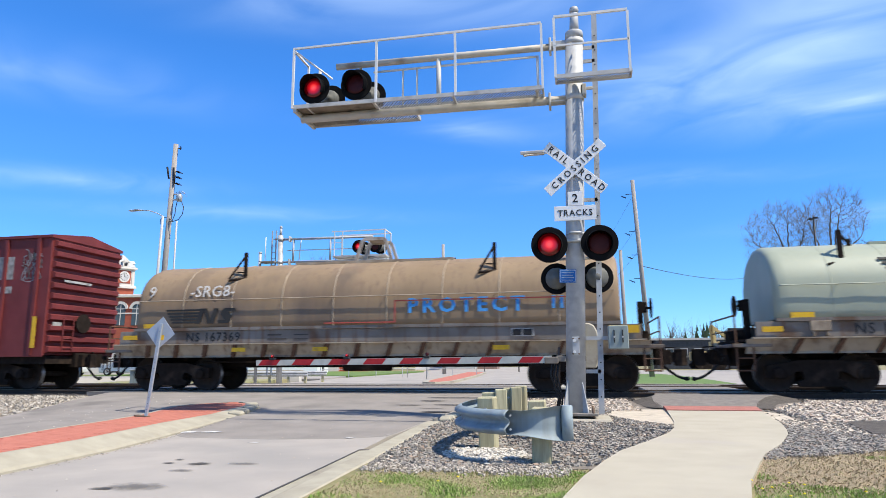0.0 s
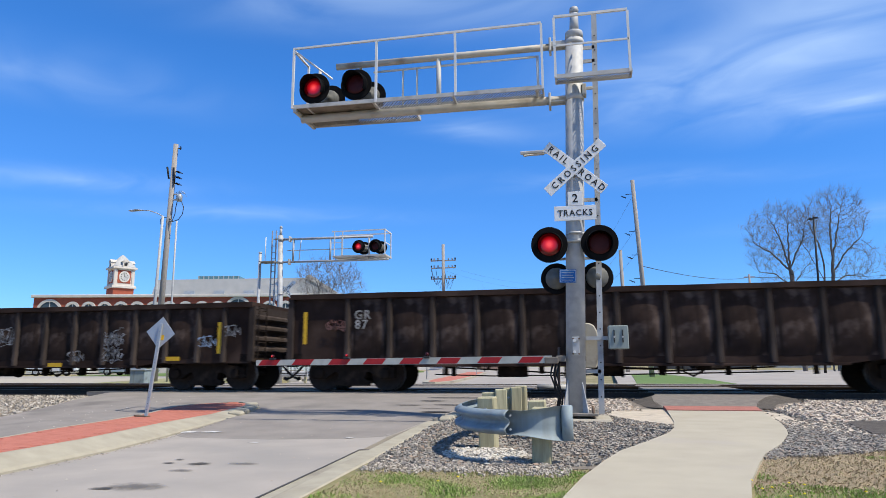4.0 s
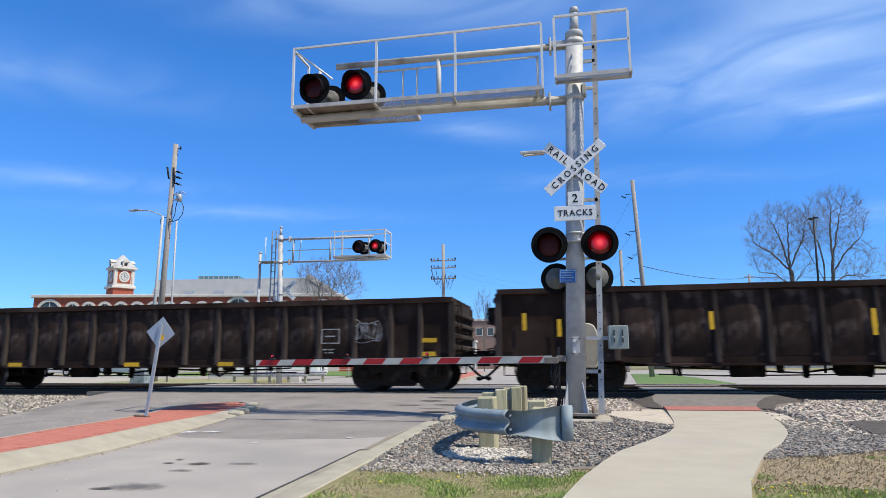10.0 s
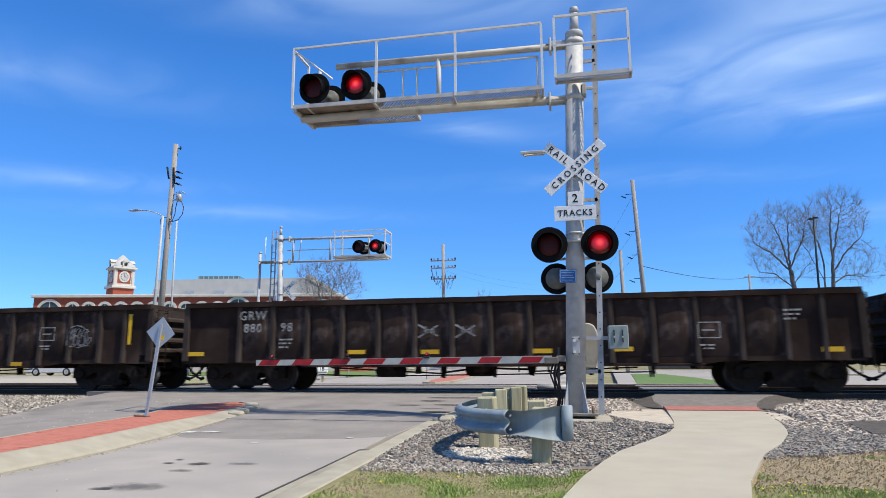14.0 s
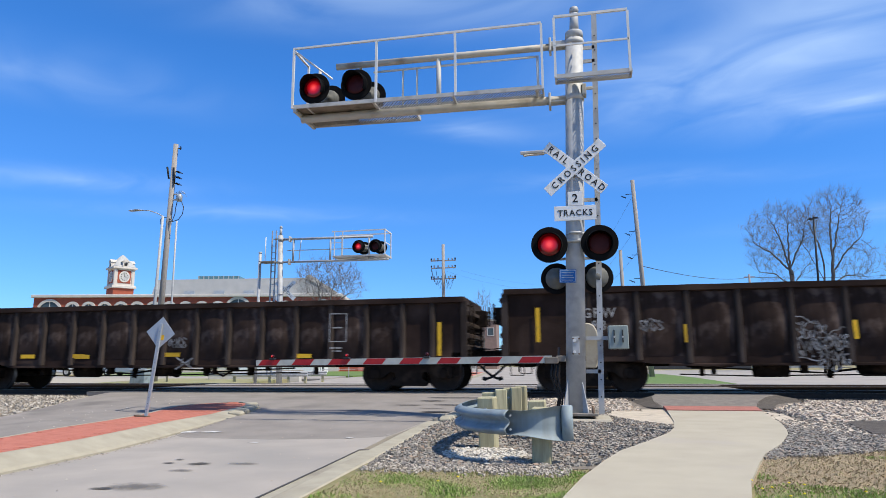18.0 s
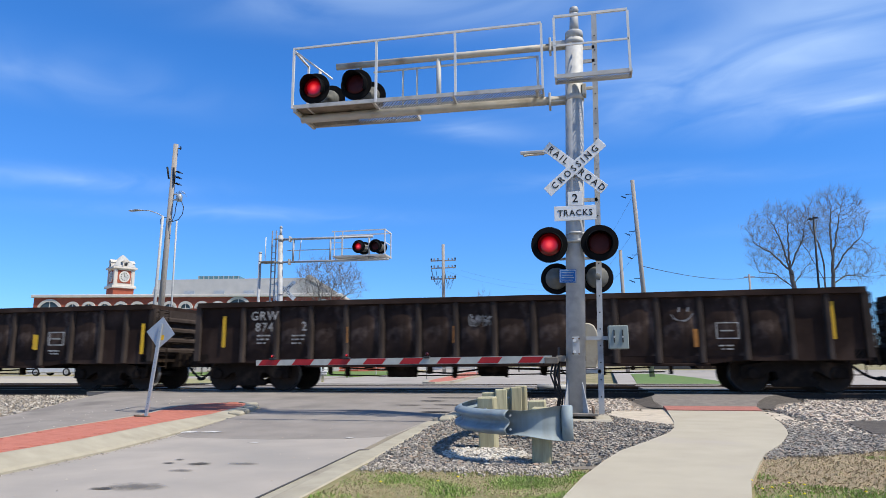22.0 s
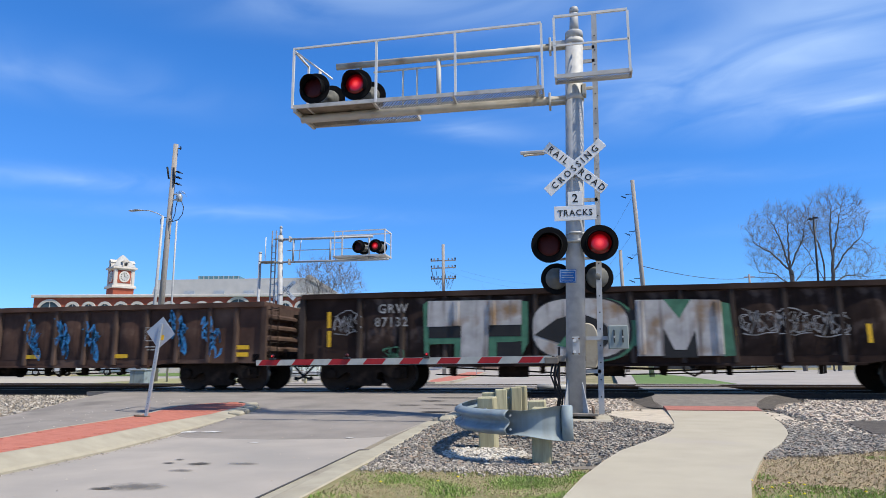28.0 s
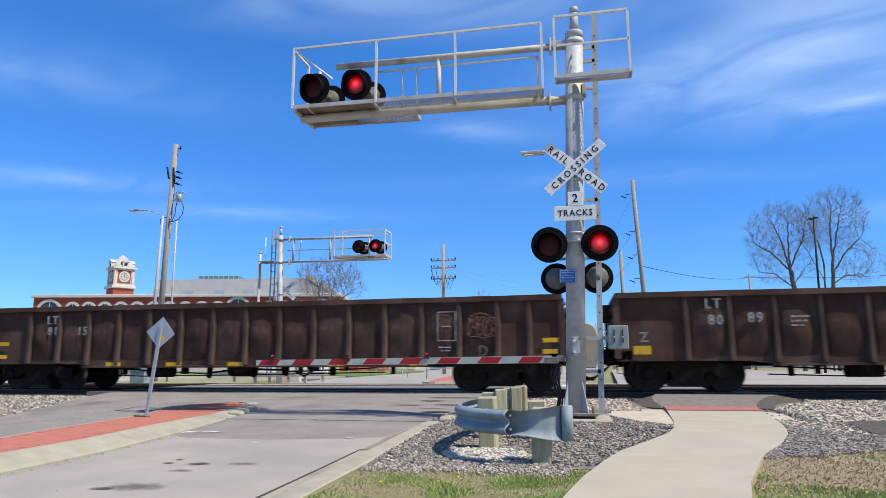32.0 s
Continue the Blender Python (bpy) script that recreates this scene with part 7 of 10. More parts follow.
# covered coil cars and the boxcar at the head
TAN = surface("tan_hood", (0.305, 0.215, 0.127), (0.24, 0.168, 0.098), 1.2, 0.6, stain=(0.165, 0.12, 0.082), stain_scale=0.5, stain_from=0.55, stretch_by=(1, 1, 0.4), drip=(0.22, 0.15, 0.095))
SAGE = surface("grey_green_hood", (0.35, 0.375, 0.285), (0.30, 0.325, 0.245), 1.0, 0.5, stain=(0.30, 0.31, 0.23), stain_scale=0.6, drip=(0.33, 0.35, 0.26))
CREAM = surface("cream_hood", (0.46, 0.445, 0.345), (0.40, 0.385, 0.30), 1.0, 0.5, stain=(0.33, 0.31, 0.24), stain_scale=0.6, drip=(0.37, 0.345, 0.265))
RUSTED = surface("rusting_white_hood", (0.60, 0.52, 0.385), (0.41, 0.285, 0.165), 1.1, 0.7, stain=(0.11, 0.042, 0.02), stain_scale=2.7, stain_from=0.54, stain_width=0.035, drip=(0.19, 0.092, 0.042), stretch_by=(0.8, 1, 1.1))
COIL_SILL = surface("grey_coil_sill", (0.215, 0.195, 0.172), (0.15, 0.128, 0.105), 1.6, 0.7, stain=(0.105, 0.062, 0.038), stain_scale=1.2, drip=(0.14, 0.083, 0.05))
COIL_PALE = surface("pale_coil_sill", (0.43, 0.385, 0.325), (0.33, 0.285, 0.235), 1.6, 0.7, stain=(0.15, 0.105, 0.075), stain_scale=1.2, drip=(0.22, 0.16, 0.115))
COIL_LOW = surface("buff_coil_sill", (0.40, 0.335, 0.245), (0.30, 0.245, 0.175), 1.6, 0.75, stain=(0.15, 0.10, 0.065), stain_scale=1.5, drip=(0.19, 0.135, 0.09))
COIL_TAN = surface("rusty_tan_sill", (0.46, 0.40, 0.31), (0.30, 0.21, 0.135), 0.5, 0.75, stain=(0.22, 0.105, 0.055), stain_scale=0.9, drip=(0.24, 0.16, 0.10))
SEAM_DULL = surface("worn_tan_seam", (0.42, 0.345, 0.25), (0.24, 0.178, 0.115), 2.2, 0.65)
SEAM_PALE = surface("bare_pale_seam", (0.56, 0.49, 0.37), (0.31, 0.24, 0.155), 2.2, 0.65)
TROUGH = surface("buff_trough", (0.58, 0.43, 0.26), (0.45, 0.32, 0.19), 2, 0.8, stretch_by=(3, 1, 0.6), drip=(0.32, 0.22, 0.14))
RUST_BAR = surface("rusty_bracket", (0.14, 0.075, 0.045), (0.08, 0.045, 0.03), 5, 0.85)
BOX_RED = surface("boxcar_red", (0.175, 0.032, 0.030), (0.125, 0.024, 0.023), 1.5, 0.6, stain=(0.13, 0.02, 0.02), stain_scale=0.7)
LETTER_BLUE = surface("faded_blue_letters", (0.045, 0.30, 0.70), (0.08, 0.28, 0.54), 3, 0.7)
OLD_BLUE = surface("darkened_blue_letters", (0.055, 0.13, 0.27), (0.11, 0.13, 0.17), 2.5, 0.7)
FADED_BLUE = surface("washed_out_blue_letters", (0.44, 0.55, 0.66), (0.34, 0.42, 0.50), 3, 0.7)
RED_LINE = surface("thin_red_line_paint", (0.50, 0.085, 0.065), (0.36, 0.075, 0.055), 4, 0.7)
WHITE_LINE = surface("white_sprayed_line", (0.62, 0.60, 0.55), (0.48, 0.45, 0.40), 5, 0.7)
LETTER_DARK = surface("faded_black_letters", (0.022, 0.022, 0.022), (0.04, 0.038, 0.034), 3, 0.7)
LETTER_DIM = surface("worn_dark_paint", (0.045, 0.042, 0.04), (0.08, 0.068, 0.056), 3, 0.7)
HOOD = [(-1.45, 1.66), (-1.47, 1.85), (-1.475, 2.05), (-1.47, 2.25), (-1.46, 2.4), (-1.43, 2.57), (-1.39, 2.72), (-1.22, 3.02), (-0.95, 3.27), (-0.6, 3.44), (-0.25, 3.53), (0.0, 3.55)]
HOOD = HOOD + [(-y, z) for y, z in HOOD[-2::-1]]


def on_hood(x, z, lift=0.03):
    """Flush with the side of a hood at that height."""
    for (y0, z0), (y1, z1) in zip(HOOD, HOOD[1:]):
        if z0 <= z <= z1:
            k = (z - z0) / (z1 - z0)
            tilt = math.degrees(math.atan2(y1 - y0, z1 - z0))
            return pose(x, y0 + (y1 - y0) * k - lift, z + lift * 0.3, -tilt)
    return pose(x, -1.5, z)


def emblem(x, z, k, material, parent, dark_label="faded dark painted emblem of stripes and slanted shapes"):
    """Five tapering stripes that run into two slanted shapes."""
    bm = bmesh.new()
    for i in range(5):
        zz = (2 - i) * 0.085
        prism(bm, [(-1.0 + 0.05 * i, zz - 0.026), (-1.0 + 0.05 * i, zz + 0.026), (0.12 - 0.03 * i, zz + 0.026), (0.10 - 0.03 * i, zz - 0.026)], "y", -0.003, 0.003)
    for x0 in (0.0, 0.42):
        prism(bm, [(x0 - 0.08, -0.21), (x0 + 0.06, 0.21), (x0 + 0.20, 0.21), (x0 + 0.06, -0.21)], "y", -0.0045, 0.0045)
    prism(bm, [(0.16, 0.21), (0.26, 0.21), (0.40, -0.21), (0.28, -0.21)], "y", -0.006, 0.006)
    prism(bm, [(0.62, -0.21), (0.60, -0.12), (0.82, -0.12), (0.68, 0.02), (0.70, 0.14), (0.80, 0.21), (1.12, 0.21), (1.14, 0.12), (0.90, 0.12), (1.02, 0.0), (1.0, -0.13), (0.9, -0.21)], "y", -0.003, 0.003)
    for v in bm.verts:
        v.co = Vector((v.co.x * k, v.co.y, v.co.z * k))
    part("emblem", bm, material, parent, dark_label, at=on_hood(x, z))


def bail_mesh(kind, material):
    def build():
        bm = bmesh.new()
        if kind == "arch":
            foot, top, h, shape = 0.78, 0.36, 0.66, ((1.0, 0.0), (0.72, 0.55), (0.58, 0.82), (0.36, 0.97), (0, 1.0))
        elif kind == "frame":
            foot, top, h, shape = 0.54, 0.3, 0.68, ((1.0, 0.0), (0.62, 0.93), (0.5, 1.0), (0, 1.0))
        else:
            foot, top, h, shape = 0.33, 0.3, 0.56, ((1.0, 0.0), (0.95, 0.75), (0.8, 0.95), (0, 1.0))
        pts = [(foot * u, h * v) for u, v in shape]
        pts = pts + [(-u, v) for u, v in pts[-2::-1]]
        for y in (-0.32, 0.32):
            for (u, v), (p, q) in zip(pts, pts[1:]):
                d = Vector((p - u, q - v)).normalized()
                nx, nz = -d.y * 0.046, d.x * 0.046
                prism(bm, [(u - nx, v - nz), (u + nx, v + nz), (p + nx, q + nz), (p - nx, q - nz)], "y", y - 0.03, y + 0.03)
        box(bm, -top * 0.8, top * 0.8, -0.32, 0.32, h - 0.02, h + 0.03)
        return finish(bm, "lifting_bail", material)
    return shared(("bail", kind, material.name), build)


def post_mesh(style):
    def build():
        bm = bmesh.new()
        if style == "a":
            box(bm, -0.045, 0.045, -0.03, 0.03, -0.12, 0.66)
            tube(bm, (-0.38, -0.2, -0.10), (0.0, 0.0, 0.58), 0.03, 0.03, 6)
            tube(bm, (-0.40, -0.2, -0.14), (0.06, 0.0, -0.06), 0.035, 0.035, 6)
            tube(bm, (-0.22, -0.1, 0.1), (0.02, 0, 0.1), 0.02, 0.02, 6)
        else:
            box(bm, -0.055, 0.055, -0.03, 0.03, -0.16, 0.62)
            tube(bm, (0, 0, 0.52), (0.42, 0.62, 0.42), 0.04, 0.035, 6)
            box(bm, 0.38, 0.46, 0.56, 0.64, 0.22, 0.5)
            tube(bm, (-0.34, -0.16, -0.2), (0.04, 0.02, -0.1), 0.03, 0.03, 6)
            tube(bm, (0.0, -0.02, 0.1), (0.2, 0.34, 0.18), 0.02, 0.02, 6)
        return finish(bm, "stacking_post", UNDER)
    return shared(("post", style), build)


def hood(car, x0, x1, material, label, posts=(), seam=None, bail="arch", post="a", seams=9, bail_at=0.5, bail_paint=None):
    rnd = random.Random(int(x1 * 100) + len(label))
    bm = bmesh.new()
    rows = []
    steps = [(x0, 0.93), (x0 + 0.05, 0.975), (x0 + 0.14, 1.0)]
    n = int((x1 - x0) / 0.2)
    steps += [(x0 + 0.14 + (x1 - x0 - 0.28) * i / n, 1.0) for i in range(1, n)]
    steps += [(x1 - 0.14, 1.0), (x1 - 0.05, 0.975), (x1, 0.93)]
    shift = rnd.uniform(0, 50)
    for x, k in steps:
        row = []
        for y, z in HOOD:
            wave = 0.016 * noise.noise((x * 0.75 + shift, z * 0.35, 1.0)) + 0.007 * noise.noise((x * 2.4 + shift, z * 0.9, 4.0))
            row.append(bm.verts.new((x, y * k + math.copysign(wave, y) * (abs(y) > 0.9), 1.66 + (z - 1.66) * k)))
        rows.append(row)
    for a, b in zip(rows, rows[1:]):
        for k in range(len(HOOD) - 1):
            f = bm.faces.new((a[k], a[k + 1], b[k + 1], b[k]))
            f.smooth = True
        bm.faces.new((a[0], b[0], b[-1], a[-1]))
    bm.faces.new(rows[0])
    bm.faces.new(rows[-1])
    h = part("hood", bm, material, car, label)
    strap = bmesh.new()
    prev = None
    wide, proud = (0.019, 0.013) if seam else (0.012, 0.006)
    for y, z in HOOD:
        d = Vector((y, z - 2.2)).normalized()
        ring = [strap.verts.new((sx * wide, y + d.x * (proud if abs(sx) < 1 else 0.002), z + d.y * (proud if abs(sx) < 1 else 0.002))) for sx in (-1, -0.6, 0.6, 1)]
        if prev:
            for q in range(3):
                strap.faces.new((prev[q], prev[q + 1], ring[q + 1], ring[q]))
        prev = ring
    strap = finish(strap, "seam", seam or material)
    for i in range(1, seams):
        part("seam", strap, None, h, at=pose(x0 + (x1 - x0) * i / seams, 0, 0))
    rail = bmesh.new()
    tube(rail, (x0 + 0.15, -1.55, 2.44), (x1 - 0.15, -1.55, 2.44), 0.015, 0.015, 6)
    for i in range(seams + 1):
        x = x0 + 0.15 + (x1 - x0 - 0.3) * i / seams
        tube(rail, (x, -1.44, 2.44), (x, -1.56, 2.44), 0.014, 0.014, 5)
    part("side_rail", rail, seam or material, h, "thin rail along the side")
    part("lower_edge", boxes((x0, x1, -1.51, -1.44, 1.62, 1.7)), COIL_SILL, h)
    mid = x0 + (x1 - x0) * bail_at
    for x in posts:
        part("stacking_post", post_mesh(post), None, h, "dark steel stacking post", at=pose(x, -1.14, 3.12))
    part("lifting_bail", bail_mesh(bail, bail_paint or material), None, h, "bent lifting bail on the roof", at=pose(mid, 0, 3.5))
    half = 2.3 if bail != "small" else 1.2
    part("roof_walk", boxes((max(x0 + 0.6, mid - half), min(x1 - 0.6, mid + half), -0.42, -0.3, 3.49, 3.56), (max(x0 + 0.6, mid - half), min(x1 - 0.6, mid + half), 0.3, 0.42, 3.49, 3.6)), seam or material, h)
    return h


def coil_car(s, length, covers, sill, number, deep=False, letters=(), number_at=2.4, trucks=(0.95, 0.95), brake_rear=False, lugs=()):
    """s: place of the hood's leading end; length over the hoods."""
    car = thing("coil_car", "weathered coil steel wagon with rounded hoods", "coil wagon", None, "wagons of the passing train")
    CARS.append((car, s))
    a, b = -0.95, length + 0.95
    hoods = [hood(car, *cover[:4], **cover[4]) for cover in covers]
    for sg in (-1, 1):
        part("side_sill", boxes((a + 0.5, b - 0.5, min(sg * 1.38, sg * 1.46), max(sg * 1.38, sg * 1.46), 1.27, 1.62)), sill, car, "stained steel side sill", bevel=0.01)
        part("sill_flange", boxes((a + 0.4, b - 0.4, min(sg * 1.38, sg * 1.56), max(sg * 1.38, sg * 1.56), 1.235, 1.266)), COIL_LOW, car)
        bm = bmesh.new()
        prism(bm, [(sg * 1.46, 1.232), (sg * 1.30, 0.95), (sg * 1.33, 0.90), (sg * 1.22, 0.90), (sg * 1.24, 0.96), (sg * 1.38, 1.232)], "x", a + 0.3, b - 0.3)
        part("lower_sill", bm, COIL_LOW, car, "sloping buff lower sill")

    def bracket():
        g = bmesh.new()
        top = [(-0.05, -1.55, 1.234), (0.05, -1.55, 1.234), (0.05, -1.40, 1.234), (-0.05, -1.40, 1.234)]
        low = [(-0.20, -1.36, 0.905), (-0.10, -1.36, 0.905), (-0.10, -1.27, 0.905), (-0.20, -1.27, 0.905)]
        u, v = [g.verts.new(p) for p in top], [g.verts.new(p) for p in low]
        g.faces.new(u)
        g.faces.new(v[::-1])
        for k in range(4):
            g.faces.new((u[k], v[k], v[(k + 1) % 4], u[(k + 1) % 4]))
        return finish(g, "bracket", RUST_BAR)
    n = int(length / 0.86)
    if not deep:
        for i in range(n):
            part("bracket", shared("coilbracket", bracket), None, car, "dark slanted bracket", at=pose(0.5 + i * (length - 1.0) / (n - 1), 0, 0))
    part("centre_sill", boxes((a + 0.2, b - 0.2, -0.28, 0.28, 0.62, 1.2)), UNDER, car)
    part("deck", boxes((a + 0.2, b - 0.2, -1.3, 1.3, 1.17, 1.23)), UNDER, car)
    for e in (a, b):
        sg = 1 if e == b else -1
        part("end_platform", boxes((min(e, e - sg * 0.85), max(e, e - sg * 0.85), -1.4, 1.4, 1.05, 1.13)), COIL_SILL, car, "end platform of open grating", bevel=0.01)
        bm = bmesh.new()
        for y in (-1.35, 1.35):
            for q in (0.08, 0.45):
                tube(bm, (e - sg * q, y, 0.5), (e - sg * q, y, 1.8 if q < 0.1 else 1.1), 0.022, 0.022, 6)
            for z in (0.52, 0.8):
                tube(bm, (e - sg * 0.08, y, z), (e - sg * 0.45, y, z), 0.02, 0.02, 6)
        tube(bm, (e - sg * 0.08, -1.35, 1.78), (e - sg * 0.08, 1.35, 1.78), 0.022, 0.022, 6)
        tube(bm, (e - sg * 0.08, -1.35, 1.45), (e - sg * 0.08, 1.35, 1.45), 0.018, 0.018, 6)
        part("end_rail", bm, RUST_BAR, car, "steps and end railing")
        part("tool_box", boxes((min(e - sg * 0.2, e - sg * 0.55), max(e - sg * 0.2, e - sg * 0.55), -0.2, 0.4, 1.13, 1.5)), UNDER, car, bevel=0.02)
    bm = bmesh.new()
    q, sg = (b - 0.42, 1) if brake_rear else (a + 0.55, -1)
    box(bm, q - 0.06, q + 0.06, -0.62, -0.38, 1.1, 2.22)
    box(bm, min(q, q + sg * 0.16), max(q, q + sg * 0.16), -0.6, -0.4, 1.95, 2.2)
    tube(bm, (q, -0.5, 2.06), (q + sg * 0.25, -0.5, 2.06), 0.03, 0.03, 8)
    lathe(bm, (q + sg * 0.25, -0.5, 2.06), (sg, 0, 0), [(0, 0.26), (0.02, 0.26), (0.03, 0.23)], 20)
    part("brake_stand", bm, UNDER, car, "hand brake stand and wheel")
    if deep:
        for sg in (-1, 1):
            bm = bmesh.new()
            rows = []
            m = 24
            for j in range(m + 1):
                z = 1.232 - (1.232 - 0.32) * j / m
                inset = 1.0 + (1.9 * (1.232 - z) / 0.38 if z > 0.85 else 1.9 + (0.85 - z) * 1.9)
                row = []
                for i in range(61):
                    x = inset + (length - 2 * inset) * i / 60
                    y = 1.40 + 0.034 * math.sin(j * 1.57 + 1.2 * noise.noise((x * 0.9, j * 0.2, 3))) + 0.01 * noise.noise((x * 0.6, z, 9))
                    row.append(bm.verts.new((x, sg * y, z)))
                rows.append(row)
            for p, q in zip(rows, rows[1:]):
                for i in range(60):
                    bm.faces.new((p[i], p[i + 1], q[i + 1], q[i])).smooth = True
            part("trough_side", bm, TROUGH, car, "deep buff trough side with horizontal ripples")
        part("trough_floor", boxes((3.9, length - 3.9, -1.38, 1.38, 0.30, 0.34)), UNDER, car)
        for i in range(11):
            x = 3.2 + i * (length - 6.4) / 10
            bm = bmesh.new()
            prism(bm, [(-0.05, 1.22), (0.07, 1.22), (-0.22, 0.42), (-0.32, 0.42)], "y", -1.462, -1.42)
            part("trough_brace", bm, RUST_BAR if i % 3 == 1 else TROUGH, car, "slanted brace", at=pose(x, 0, 0))
        part("trough_edge", boxes((3.85, length - 3.85, -1.46, -1.38, 0.30, 0.35)), RUST_BAR, car)
    else:
        part("air_tank", tubes(((length * 0.45, -0.7, 0.72), (length * 0.45 + 1.3, -0.7, 0.72), 0.2, 14)), UNDER, car, "brake reservoir")
        part("brake_rod", tubes(((1.8, -0.9, 0.78), (length - 1.8, -0.9, 0.78), 0.03, 6)), UNDER, car)
        for i in range(4):
            part("hanger", boxes((-0.05, 0.05, -1.0, -0.8, 0.62, 0.95)), UNDER, car, at=pose(length * (0.3 + 0.13 * i), 0, 0))
    truck(car, trucks[0])
    truck(car, length - trucks[1])
    ends_gear(car, 0, 0.84)
    for ob in car.children:
        if ob.name.startswith(("coupler", "air_hose", "uncoupling_lever")):
            ob.location.x = a if abs(ob.rotation_euler.z) < 1 else b
    for x, z, w in ((0.55, 1.76, 0.25), (-0.1, 1.45, 0.22), (length + 0.05, 1.47, 0.35)):
        part("reflector", boxes((x - w, x + w, -1.508, -1.498, z - 0.06, z + 0.06 + (0.06 if x > length else 0))), YELLOW, car, "yellow reflector")
    for x in (3.2, length * 0.42, length * 0.78):
        part("reflector", boxes((x - 0.2, x + 0.2, -1.52, -1.51, 1.04, 1.15)), YELLOW, car, "yellow reflector")
    for x in lugs:
        part("lifting_lug", boxes((x - 0.21, x + 0.21, -1.53, -1.465, 1.40, 1.62), (x - 0.17, x - 0.11, -1.52, -1.465, 1.28, 1.40), (x + 0.11, x + 0.17, -1.52, -1.465, 1.28, 1.40)), COIL_LOW, car, "buff lifting lug welded to the sill", bevel=0.008)
    if number:
        part("lettering", lettering(number, 0.34, SIGN_BLACK, 0.95), None, car, "black stencilled characters", at=pose(number_at, -1.466, 1.43))
        for k in range(2):
            part("stencil_block", boxes((0, 0.55 - 0.15 * k, -1.468, -1.462, 1.35 + 0.11 * k, 1.39 + 0.11 * k), (0.75, 1.15, -1.468, -1.462, 1.35 + 0.11 * k, 1.38 + 0.11 * k)), LETTER_DIM, car, "illegible dark stencil lines", at=pose(number_at + 1.6, 0, 0))
        frame_box = part("data_plate", boxes((-0.28, 0.28, -1.475, -1.462, 1.36, 1.56)), STENCIL, car, "white framed black data plate", at=pose(length * 0.82, 0, 0))
        part("plate_field", boxes((-0.24, -0.02, -1.482, -1.474, 1.385, 1.535), (0.02, 0.24, -1.482, -1.474, 1.385, 1.535)), FILL_BLACK, frame_box)
    for item in letters:
        h = hoods[min(item[1], len(hoods) - 1)]
        if item[0] == "emblem":
            emblem(item[2], item[3], item[4], item[5], h)
        elif item[0] == "word":
            part("lettering", lettering(item[6], item[4], item[5], 1.1, 0.03, 1.35), None, h, "faded painted letters", at=on_hood(item[2], item[3]))
        elif item[0] == "thin":
            part("graffiti", lettering(item[6], item[4], item[5], 0.95, 0.004, 1.05), None, h, "thin white sprayed characters", at=on_hood(item[2], item[3], 0.045))
        elif item[0] == "box":
            x, z, w, hh, m = item[2:7]
            part("painted_outline", boxes((x - w, x + w, -1.532, -1.524, z + hh - 0.03, z + hh), (x - w, x - w + 0.03, -1.532, -1.524, z - hh, z + hh - 0.03), (x + w - 0.03, x + w, -1.532, -1.524, z - hh * 0.4, z + hh - 0.03), (x - w - 1.9, x - w, -1.532, -1.524, z - hh, z - hh + 0.03)), m, h, "thin red painted line")
        else:
            part("graffiti", scribble(item[4], item[5], item[6]), None, h, "sprayed graffiti tag", at=on_hood(item[2], item[3], 0.034))
    return car


